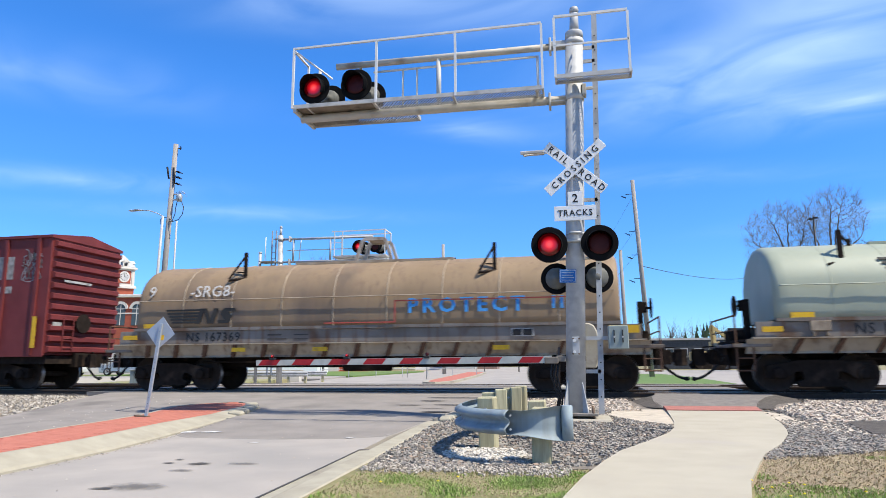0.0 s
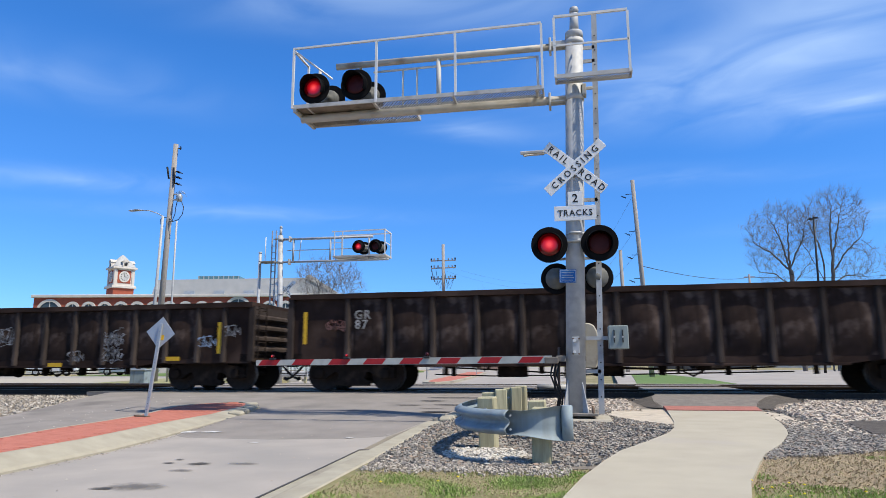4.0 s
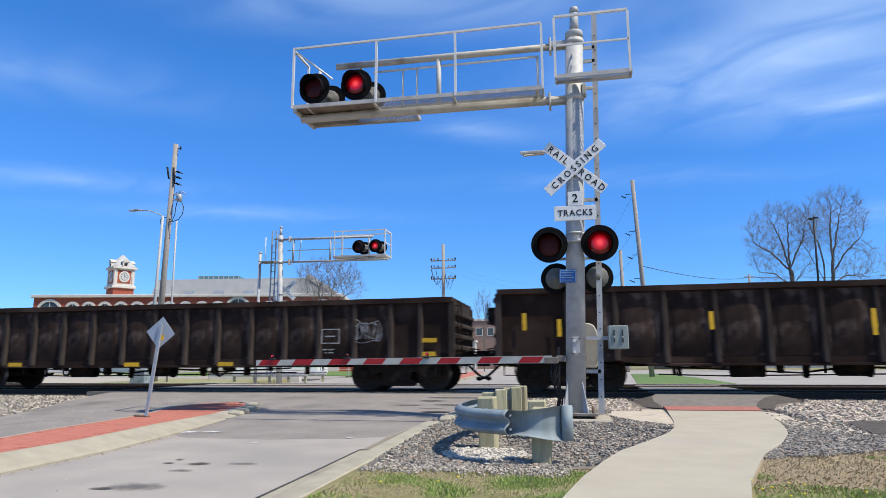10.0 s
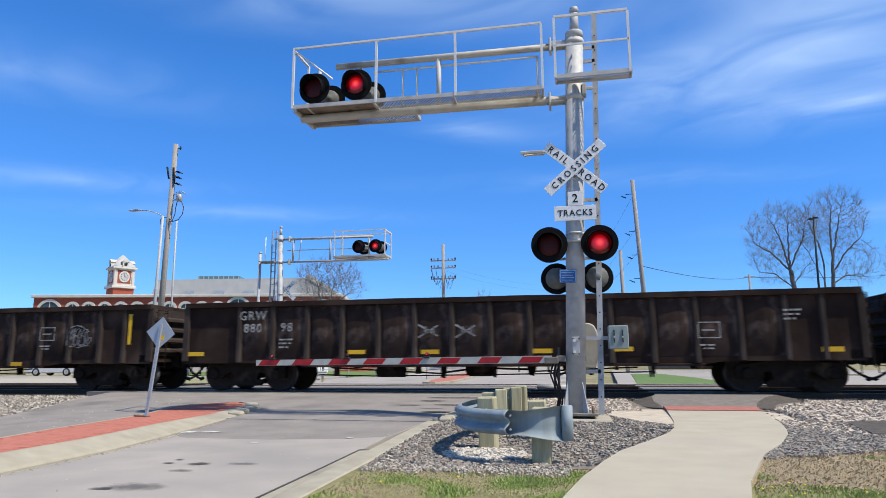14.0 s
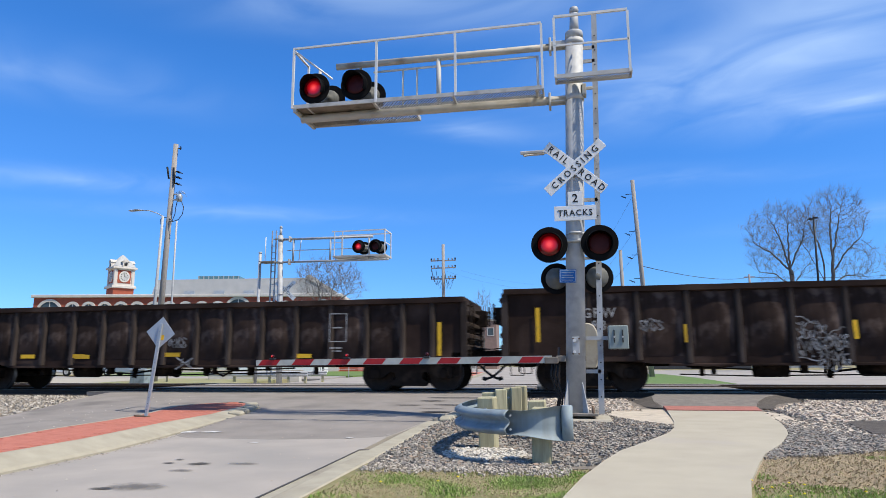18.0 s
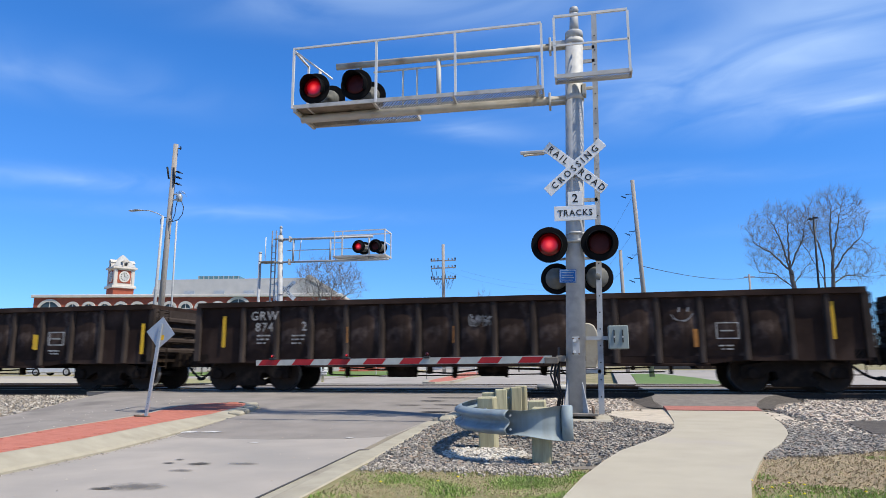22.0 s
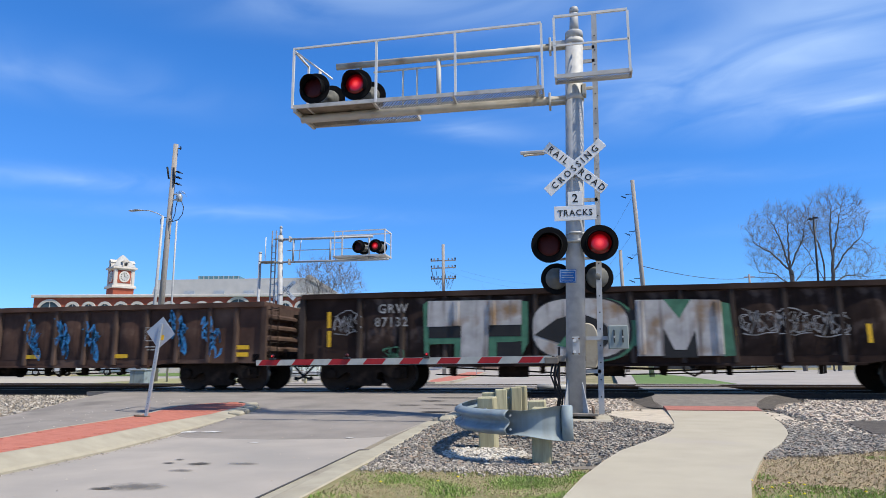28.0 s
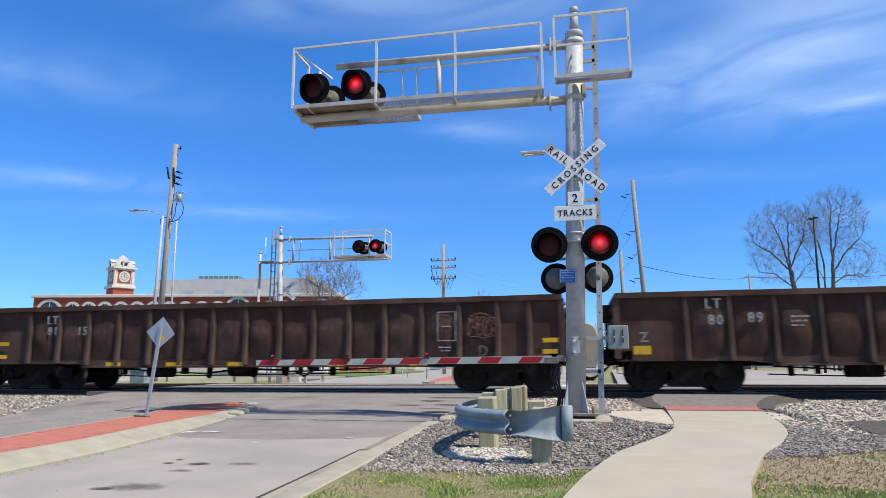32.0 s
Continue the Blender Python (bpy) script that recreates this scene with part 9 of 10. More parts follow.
for k in range(2):
    bm = bmesh.new()
    x = q.x + 0.38 + 0.25 * k
    bent_tube(bm, [(x, q.y, q.z - 0.2), (x - 0.06 + 0.22 * k, q.y, q.z - 0.55), (x - 0.08 + 0.2 * k, q.y, q.z - 0.9), (x - 0.2 + 0.1 * k, q.y, q.z - 1.2), (q.x + 0.2, q.y, q.z - 1.3), (q.x - 0.05, q.y, q.z - 1.1 - 0.2 * k)], 0.02, 6)
    part("cable_loop", bm, WIRE, west_pole, "black drooping cable loop")
bm = bmesh.new()
bent_tube(bm, [(q.x - 0.1, q.y - 0.12, q.z - 1.1), (q.x - 0.36, q.y - 0.1, q.z - 1.05), (q.x - 0.5, q.y - 0.08, q.z - 1.2), (q.x - 0.5, q.y - 0.05, q.z - 1.4), (q.x - 0.3, q.y, q.z - 1.55)], 0.018, 6)
part("cable_loop", bm, WIRE, west_pole, "black drooping cable loop")
for x0, z0, x1, z1 in ((-0.33, 0.902, -0.17, 0.85), (0.06, 0.898, 0.2, 0.828)):
    bm = bmesh.new()
    tube(bm, (d.x * z0 + x0, d.y * z0 - 0.1, d.z * z0), (d.x * z1 + x1, d.y * z1 - 0.1, d.z * z1), 0.055, 0.045, 8)
    part("fuse_holder", bm, BLACK, west_pole, "black fuse tube")

lamp_post, d = pole("street_lamp", "tall silver street lamp with a curved arm", (-21.5, 29.9, 0), (-20.42, 28.7, 8.32), 0.095, 0.06, GALV, "street lamp")
bm = bmesh.new()
bent_tube(bm, [tuple(d), (d.x - 0.3, d.y - 0.06, d.z + 0.16), (d.x - 0.7, d.y - 0.15, d.z + 0.3), (d.x - 1.05, d.y - 0.25, d.z + 0.31)], 0.024, 8)
part("arm", bm, GALV, lamp_post)
bm = bmesh.new()
prism(bm, [(-0.4, 0.0), (-0.34, 0.05), (0.0, 0.07), (0.3, 0.045), (0.3, 0.01)], "y", -0.12, 0.12)
part("lamp_head", bm, GALV, lamp_post, "flat grey lamp head", bevel=0.02, at=pose(d.x - 1.32, d.y - 0.3, d.z + 0.27))
pole("steel_pole", "thin plain steel pole beside the lamp", (-21.0, 30.8, 0), (-20.33, 29.75, 8.3), 0.055, 0.045, GALV, "pole")

east_pole, d = pole("utility_pole", "leaning grey timber utility pole with guy wires", (4.38, 42.2, 0), (3.66, 40.25, 11.95), 0.16, 0.12)
for z in (0.93, 0.74, 0.62, 0.5):
    q = d * z
    part("steel_arm", boxes((q.x - 0.5, q.x + 0.05, q.y - 0.02, q.y + 0.02, q.z - 0.03, q.z + 0.0)), BLACK, east_pole, at=pose(0, 0, 0, 0, 0, 0))
    insulator(east_pole, q.x - 0.78, q.y, q.z - 0.1)
pole("utility_pole", "distant grey timber utility pole", (4.4, 63, 0), (4.15, 61.2, 11.1), 0.2, 0.15)
mid_pole, d = pole("utility_pole", "distant timber pole with three crossarms", (-12.1, 59.3, 0), (-11.87, 57.85, 11.7), 0.18, 0.14)
for z in (0.872, 0.815, 0.73):
    q = d * z
    part("crossarm", boxes((q.x - 1.18, q.x + 1.18, q.y - 0.05, q.y + 0.05, q.z - 0.05, q.z + 0.05)), POLE_WOOD, mid_pole, "timber crossarm")
    for x in (-1.12, -0.85, -0.5, 0.5, 0.85, 1.12):
        part("pin", tubes(((q.x + x, q.y, q.z), (q.x + x, q.y, q.z + 0.2), 0.045, 6), ((q.x + x, q.y, q.z + 0.1), (q.x + x, q.y, q.z + 0.24), 0.075, 6)), BLACK if abs(x) > 1 else SIGN_BACK, mid_pole)
for k, (x0, x1) in enumerate(((-1.1, 0.0), (-0.7, 0.05), (0.0, 1.1), (-0.05, 0.7), (-1.15, -0.1), (0.1, 1.15))):
    q = d * 0.81
    bm = bmesh.new()
    bent_tube(bm, [(q.x + x0, q.y, q.z), (q.x + x0 * 0.8 + x1 * 0.2, q.y, q.z - 1.0 - 0.3 * (k % 2)), (q.x + (x0 + x1) / 2, q.y, q.z - 1.5 - 0.4 * (k % 2)), (q.x + x0 * 0.2 + x1 * 0.8, q.y, q.z - 1.1), (q.x + x1, q.y, q.z - 0.6)], 0.02, 5)
    part("cable_loop", bm, WIRE, mid_pole, "dark drooping cable")
p, d = pole("lamp_standard", "slender dark lamp standard with twin heads", (18.5, 55.6, 0), (18.12, 53.6, 11.7), 0.10, 0.07, BLACK, "street lamp")
part("lamp_head", boxes((d.x - 0.36, d.x - 0.06, d.y - 0.1, d.y + 0.1, d.z - 0.08, d.z + 0.06), (d.x - 0.06, d.x + 0.3, d.y - 0.1, d.y + 0.1, d.z + 0.0, d.z + 0.14)), BLACK, p, "twin dark lamp heads", bevel=0.03)
p, d = pole("utility_pole", "far small timber pole with a crossarm", (22.7, 93, 0), (22.6, 92, 12.3), 0.16, 0.13)
part("crossarm", boxes((d.x - 0.7, d.x + 0.7, d.y - 0.06, d.y + 0.06, d.z - 0.45, d.z - 0.3)), POLE_WOOD, p)


def cable(points, r=0.018, sag=0.5, label="thin dark overhead cable"):
    bm = bmesh.new()
    a, b = Vector(points[0]), Vector(points[1])
    n = 18
    pts = [a.lerp(b, i / n) - Vector((0, 0, sag * 4 * (i / n) * (1 - i / n))) for i in range(n + 1)]
    bent_tube(bm, pts, r, 5)
    tagged(part("cable", bm, WIRE), label, "cable", kind="structure")


cable([(4.0, 41.0, 6.7), (22.6, 92, 11.9)], 0.022, 0.5)
cable([(22.6, 92, 11.9), (62, 118, 15.5)], 0.03, 0.6)
for z0, low in ((11.1, 10.2), (8.9, 8.3), (7.4, 7.0)):
    cable([(3.7, 40.4, z0), (1.6, 62, low)], 0.007, 0.25)
for z0 in (7.4, 6.9):
    cable([(-11.9, 58, z0 + 2.4), (3.5, 61.5, z0 + 0.6)], 0.004, 0.9)


# ---- bare trees ----
def bare_tree(label, x, y, trunks, clouds, thick, seed, points=900, step=0.34, reach=2.4):
    """A leafless tree that grows towards points scattered through its crown. trunks: bent lines from the root; clouds: ovals (centre, half sizes, share) of the crown, all about the root."""
    rng = np.random.default_rng(seed)
    t = thing("bare_tree", label, "tree", pose(x, y, -0.22))
    goals = []
    for (cx, cy, cz), (ax, ay, az), share in clouds:
        d = rng.normal(size=(int(points * share), 3))
        d = d / np.linalg.norm(d, axis=1)[:, None] * rng.uniform(0.15, 1, (len(d), 1)) ** 0.42
        goals.append(d * (ax, ay, az) + (cx, cy, cz))
    goals = np.concatenate(goals)
    nodes, parents = [], []
    for line in trunks:
        last = -1
        if nodes:
            away = np.linalg.norm(np.array(nodes) - np.array(line[0], float), axis=1)
            last = int(away.argmin()) if away.min() < 0.75 else -1
        for a, b in zip(line, line[1:]):
            a, b = np.array(a, float), np.array(b, float)
            n = max(1, int(np.linalg.norm(b - a) / step))
            for k in range(n):
                nodes.append(a + (b - a) * k / n + (rng.normal(size=3) * (0.03, 0.03, 0) if k else 0))
                parents.append(last)
                last = len(nodes) - 1
        nodes.append(np.array(line[-1], float))
        parents.append(last)
    near = np.full(len(goals), 1e9)
    index = np.zeros(len(goals), int)
    alive = np.ones(len(goals), bool)
    fresh = list(range(len(nodes)))
    for _ in range(90):
        d = np.linalg.norm(goals[:, None, :] - np.array([nodes[k] for k in fresh])[None], axis=2)
        best = d.argmin(axis=1)
        better = d[np.arange(len(goals)), best] < near
        near = np.where(better, d.min(axis=1), near)
        index = np.where(better, np.array(fresh)[best], index)
        alive &= near > step * 1.25
        use = alive & (near < reach)
        if not use.any():
            break
        fresh = []
        for k in np.unique(index[use]):
            pull = goals[use & (index == k)] - nodes[k]
            way = (pull / np.linalg.norm(pull, axis=1)[:, None]).mean(axis=0) + rng.normal(size=3) * 0.14 + (0, 0, 0.22)
            nodes.append(nodes[k] + way / max(np.linalg.norm(way), 1e-6) * step)
            parents.append(int(k))
            fresh.append(len(nodes) - 1)
    child = [[] for _ in nodes]
    for k, p in enumerate(parents):
        if p >= 0:
            child[p].append(k)
    for _ in range(3):
        nodes = [0.4 * nodes[k] + 0.3 * nodes[parents[k]] + 0.3 * sum(nodes[q] for q in child[k]) / len(child[k]) if parents[k] >= 0 and child[k] else nodes[k] for k in range(len(nodes))]
    load = np.zeros(len(nodes))
    kids = np.zeros(len(nodes), int)
    for k in range(len(nodes) - 1, -1, -1):
        if kids[k] == 0:
            load[k] += 1
        if parents[k] >= 0:
            load[parents[k]] += load[k]
            kids[parents[k]] += 1
    size = np.maximum(thick * (load / load.max()) ** 0.57, 0.0085)
    wood = bmesh.new()
    for k, p in enumerate(parents):
        r = size[k]
        if p >= 0 and r > 0.016:
            tube(wood, nodes[p], nodes[k], min(size[p], r * 1.5), r, 8 if r > 0.1 else 5 if r > 0.03 else 3, False)
    fine = []
    for k in range(len(nodes)):
        if size[k] < 0.02:
            p = parents[k]
            along = nodes[k] - nodes[p]
            for _ in range(3 if kids[k] else 7):
                e = along / step + rng.normal(size=3) * 0.55 + (0, 0, 0.3)
                e = e / np.linalg.norm(e) * rng.uniform(0.3, 1.0)
                mid = nodes[k] + e * 0.5 + rng.normal(size=3) * 0.02
                for a, b, r0, r1 in ((nodes[k], mid, 0.0065, 0.005), (mid, nodes[k] + e, 0.005, 0.002)):
                    fine.append((a, b, r0, r1))
    part("trunk", wood, BARK, t, "grey-brown trunk and limbs")
    verts, faces = [], []
    for a, b, r0, r1 in fine:
        k = len(verts)
        for q in range(3):
            c, s = math.cos(q * 2.094), math.sin(q * 2.094)
            verts += [(a[0] + r0 * c, a[1] + r0 * s, a[2]), (b[0] + r1 * c, b[1] + r1 * s, b[2])]
        faces += [(k, k + 2, k + 3, k + 1), (k + 2, k + 4, k + 5, k + 3), (k + 4, k, k + 1, k + 5)]
    spray = bpy.data.meshes.new("spray")
    spray.from_pydata(verts, [], faces)
    crown = bmesh.new()
    crown.from_mesh(spray)
    for k, p in enumerate(parents):
        if p >= 0 and size[k] <= 0.016:
            tube(crown, nodes[p], nodes[k], min(size[p], size[k] * 1.5), size[k], 3, False)
    part("crown", crown, TWIG, t, "leafless crown of fine twigs")
    return t


bare_tree("tall leafless tree with a wide crown of fine twigs", 20.0, 66,
          [[(0.35, 0, -0.3), (0.05, 0, 7.8), (-0.15, 0, 9.6)], [(-0.15, 0, 9.6), (-1.5, 0.5, 11.3), (-3.0, 0.8, 12.5)], [(-0.15, 0, 9.6), (-0.8, -0.6, 11.9), (-1.5, -0.9, 13.8)], [(-0.15, 0, 9.6), (0.05, 0.5, 12.0), (0.2, 0.8, 14.3)],
           [(-0.15, 0, 9.8), (0.6, -0.3, 11.5), (1.2, -0.6, 13.0)], [(0.05, 0, 7.9), (-1.4, 0.2, 9.3), (-2.9, 0.2, 9.5)], [(0.05, 0, 8.2), (0.9, 0.2, 9.5), (1.7, 0.1, 10.2)]],
          [((-0.7, 0, 13.0), (3.4, 2.8, 3.0), 0.72), ((-1.7, 0, 10.6), (2.3, 1.8, 1.5), 0.2), ((1.2, 0, 10.0), (1.2, 1.2, 1.5), 0.12), ((-1.2, 0, 8.8), (2.2, 1.0, 0.6), 0.06)], 0.22, 25, 2300, 0.3)
bare_tree("tall leafless tree with two upright stems", 23.2, 66.5,
          [[(-0.3, 0, -0.3), (-0.35, 0, 7.6), (-0.2, 0, 10.0), (-0.5, 0.2, 12.4), (-1.1, 0.3, 14.0)], [(0.25, 0.2, -0.3), (0.35, 0, 7.6), (0.5, 0, 10.4), (1.2, 0.3, 12.8), (1.8, 0.5, 15.2)], [(0.4, 0, 9.4), (1.9, -0.3, 11.4), (3.1, -0.5, 12.6)],
           [(0.35, 0, 8.2), (1.8, 0.2, 9.1), (3.1, 0.2, 9.0)], [(-0.3, 0, 8.6), (-1.3, 0.2, 11.0), (-2.1, 0.2, 12.6)], [(0.5, 0, 10.4), (0.45, -0.5, 13.0), (0.7, -0.7, 15.6)]],
          [((1.1, 0, 14.2), (3.0, 2.6, 3.3), 0.62), ((-1.0, 0, 13.6), (1.9, 1.8, 2.4), 0.22), ((2.4, 0, 10.4), (2.3, 1.8, 2.2), 0.25), ((2.8, 0, 8.8), (1.8, 1.2, 0.6), 0.06)], 0.21, 61, 2300, 0.3)
bare_tree("leafless tree at the edge of the lot", 30.6, 66, [[(0, 0, -0.3), (0.1, 0, 5.5), (0.3, 0, 6.5)], [(0.1, 0, 5.5), (-1.0, 0, 8.0)], [(0.3, 0, 6.5), (1.2, 0, 8.6)]], [((0, 0, 9.3), (3.0, 2.6, 3.4), 1.0)], 0.14, 8, 1000, 0.3)
bare_tree("small spreading leafless street tree", -19.0, 47.2, [[(0, 0, -0.3), (0.02, 0, 4.4)], [(0.02, 0, 4.4), (-0.9, 0.3, 5.8), (-1.8, 0.4, 6.9)], [(0.02, 0, 4.4), (-0.3, -0.4, 6.2), (-0.6, -0.6, 7.8)], [(0.02, 0, 4.4), (0.3, 0.4, 6.2), (0.6, 0.6, 7.9)], [(0.02, 0, 4.4), (1.1, -0.2, 5.7), (2.2, -0.3, 6.5)]],
          [((0.1, 0, 7.6), (2.8, 2.2, 1.5), 0.8), ((0.4, 0, 6.5), (3.0, 2.2, 0.9), 0.3)], 0.095, 12, 900, 0.24, 2.6)
for x, y, h, seed in ((-10.6, 75, 9.4, 15), (-6.4, 72, 7.8, 18)):
    bare_tree("small leafless street tree", x, y, [[(0, 0, -0.3), (0, 0, h * 0.5)]], [((0, 0, h * 0.74), (1.3, 1.3, h * 0.26), 1.0)], 0.08, seed, 220, 0.28)


def woods(name, x0, x1, y, tall, n, material, label, seed, needle=False):
    rng = np.random.default_rng(seed)
    verts, faces = [], []
    for _ in range(n):
        x, yy = rng.uniform(x0, x1), y + rng.uniform(-4, 4)
        h = tall * rng.uniform(0.6, 1.1)
        if needle:
            for k in range(26):
                z = h * rng.uniform(0.08, 1)
                w = (h - z) * 0.22 + 0.2
                a = rng.uniform(0, math.tau)
                cx, cy = x + w * 0.6 * math.cos(a), yy + w * 0.6 * math.sin(a)
                b = len(verts)
                verts += [(cx - w * 0.5, cy, z - 0.3), (cx + w * 0.5, cy, z - 0.35), (x, yy, z + 0.9)]
                faces.append((b, b + 1, b + 2))
        else:
            for k in range(34):
                a, e = rng.uniform(0, math.tau), rng.uniform(0.5, 1.5)
                z = h * rng.uniform(0.1, 0.6)
                l = h * rng.uniform(0.2, 0.45)
                b = len(verts)
                verts += [(x - 0.05, yy, z), (x + 0.05, yy, z), (x + l * math.cos(a) * math.cos(e), yy + l * math.sin(a) * math.cos(e), z + l * math.sin(e))]
                faces.append((b, b + 1, b + 2))
    return loose(name, verts, faces, material, label, "woods")


woods("far_trees", -10, 130, 170, 12, 170, TWIG, "far leafless woodland on the skyline", 3)
woods("far_trees_west", -190, -20, 150, 8, 120, TWIG, "far leafless woodland on the skyline", 4)
woods("evergreens", 12, 30, 128, 7.2, 11, EVERGREEN, "far dark evergreen trees", 5, True)

YELLOW_PAINT = surface("machine_yellow", (0.50, 0.38, 0.16), (0.40, 0.30, 0.13), 3, 0.6, stain=(0.26, 0.20, 0.11), stain_scale=2)
digger = thing("excavator", "yellow tracked excavator with a raised boom, parked far off", "excavator", pose(16.2, 90, 0.0, 0, 0, 8))
for y in (-1.2, 1.2):
    bm = bmesh.new()
    prism(bm, [(-1.9, 0.35), (-1.6, 0.0), (1.6, 0.0), (1.9, 0.35), (1.9, 0.6), (1.6, 0.85), (-1.6, 0.85), (-1.9, 0.6)], "y", y - 0.3, y + 0.3)
    part("crawler", bm, UNDER, digger, "dark steel crawler track")
part("house", boxes((-1.9, 1.3, -1.25, 1.25, 1.0, 2.2)), YELLOW_PAINT, digger, "yellow engine housing", bevel=0.12)
part("slew_ring", boxes((-0.7, 0.7, -0.7, 0.7, 0.8, 1.02)), UNDER, digger)
cabin = part("cabin", boxes((0.2, 1.4, -1.3, -0.3, 1.9, 3.4)), YELLOW_PAINT, digger, "operator cabin", bevel=0.08)
part("cabin_glass", boxes((0.35, 1.25, -1.33, -1.3, 2.4, 3.2)), GLASS, cabin)
bm = bmesh.new()
prism(bm, [(1.0, 1.7), (0.9, 2.2), (0.55, 5.2), (1.0, 5.6), (1.2, 5.1), (1.5, 2.0)], "y", 0.0, 0.35)
part("boom", bm, YELLOW_PAINT, digger, "bent yellow boom", bevel=0.04)
bm = bmesh.new()
prism(bm, [(0.6, 5.35), (0.85, 5.7), (3.1, 3.9), (2.95, 3.6)], "y", 0.03, 0.32)
part("stick", bm, YELLOW_PAINT, digger, "yellow dipper stick", bevel=0.03)
bm = bmesh.new()
prism(bm, [(2.9, 3.8), (3.3, 3.7), (3.4, 2.9), (2.7, 2.7), (2.6, 3.2)], "y", -0.25, 0.6)
part("bucket", bm, UNDER, digger, "dark steel bucket", bevel=0.03)

# ---- brick station with a clock tower ----
station = thing("station_building", "long red brick building with arched windows and pale stone trim", "building", pose(-61.3, 63.75, 0, 0, 0, 11.7))
W, TOP = 35.3, 8.5
wall = part("wall", boxes((0, W, 0, 12, -0.3, TOP)), BRICK, station, "red brick walls")
part("cornice", boxes((-0.25, W + 0.25, -0.28, 12.2, TOP, TOP + 0.35)), LIMESTONE, station, "pale stone cornice", bevel=0.05)
part("stone_band", boxes((-0.06, W + 0.06, -0.06, 0.0, 6.6, 6.75)), LIMESTONE, station)


def arch(x, r, z):
    bm = bmesh.new()
    pts = [(x + r * math.cos(a), z + r * math.sin(a)) for a in [math.pi * k / 12 for k in range(13)]]
    out = [(x + (r + 0.3) * math.cos(a), z + (r + 0.3) * math.sin(a)) for a in [math.pi * k / 12 for k in range(13)]]
    prism(bm, pts + out[::-1], "y", -0.14, -0.02)
    w = part("arched_window", bm, LIMESTONE, station, "pale stone arch")
    bm = bmesh.new()
    prism(bm, pts + [(x - r, z - 1.9), (x + r, z - 1.9)][0:2], "y", -0.045, -0.012)
    part("pane", bm, GLASS, w, "dark glass")
    part("mullion", boxes((x - 0.04, x + 0.04, -0.07, -0.045, z - 1.9, z + r)), LIMESTONE, w)
    part("transom", boxes((x - r, x + r, -0.07, -0.045, z - 0.05, z + 0.03)), LIMESTONE, w)


arch(1.9, 1.2, 6.85)
for k in range(10):
    arch(4.55 + k * 1.86, 0.55, 7.2)
arch(23.6, 1.3, 6.95)
for k in range(3):
    arch(27.2 + k * 1.86, 0.55, 7.2)
arch(33.4, 1.0, 6.9)
for k in range(9):
    x = 3.5 + k * 3.8
    part("ground_window", boxes((x - 0.7, x + 0.7, -0.03, 0.02, 1.2, 3.4)), GLASS, station, "dark ground floor window")
bm = bmesh.new()
prism(bm, [(12, TOP + 0.35), (12.6, 10.95), (W - 3.6, 11.15), (W - 0.8, TOP + 0.35)], "y", 3.2, 11.5)
part("metal_roof", bm, ROOF_GREY, station, "pale grey sheet metal roof")
for k in range(5):
    part("roof_vent", boxes((16 + k * 3.6, 17.3 + k * 3.6, 3.1, 3.22, 9.2, 9.6)), SIGN_BACK, station)
part("skylight", boxes((16.9, 22.0, 5, 8, 11.0, 11.62)), TEAL, station, "teal glass skylight ridge")
for k in range(9):
    part("glazing_bar", boxes((16.95 + k * 0.61, 17.05 + k * 0.61, 4.95, 4.998, 11.0, 11.66)), ROOF_GREY, station)
bm = bmesh.new()
prism(bm, [(W - 3.9, 10.6), (W - 3.8, 11.0), (W - 3.4, 11.0), (W - 0.3, TOP + 0.5), (W - 0.5, TOP + 0.36)], "y", -0.2, 0.3)
part("gable_trim", bm, LIMESTONE, station, "white sloping gable trim")
bm = bmesh.new()
prism(bm, [(W - 5.2, TOP + 0.352), (W - 4.4, 10.55), (W - 3.7, 10.6), (W - 0.9, TOP + 0.352)], "y", -0.1, 0.0)
part("gable", bm, ROOF_GREY, station, "pale sheet metal gable")
part("wing", boxes((W + 0.002, W + 2.1, 1.2, 11, -0.3, 8.0)), BRICK, station, "lower brick end wing")
part("coping", boxes((W + 0.26, W + 2.25, 1.05, 11.1, 8.0, 8.25)), LIMESTONE, station, "pale coping", bevel=0.03)
part("wing_panel", boxes((W + 0.12, W + 2.0, 1.13, 1.2, 3.0, 7.35)), SIGN_WHITE, station, "white wing panel")
for k in range(2):
    bm = bmesh.new()
    cx = W + 0.6 + 0.92 * k
    prism(bm, [(cx + 0.32 * math.cos(a), 6.3 + 0.32 * math.sin(a)) for a in [math.pi * q / 8 for q in range(9)]] + [(cx - 0.32, 4.4), (cx + 0.32, 4.4)], "y", 1.10, 1.128)
    part("wing_window", bm, GLASS, station, "dark arched wing window")
part("plinth", boxes((-0.04, W + 0.04, -0.022, -0.002, -0.3, 2.5)), LIMESTONE, station, "pale stone ground storey")

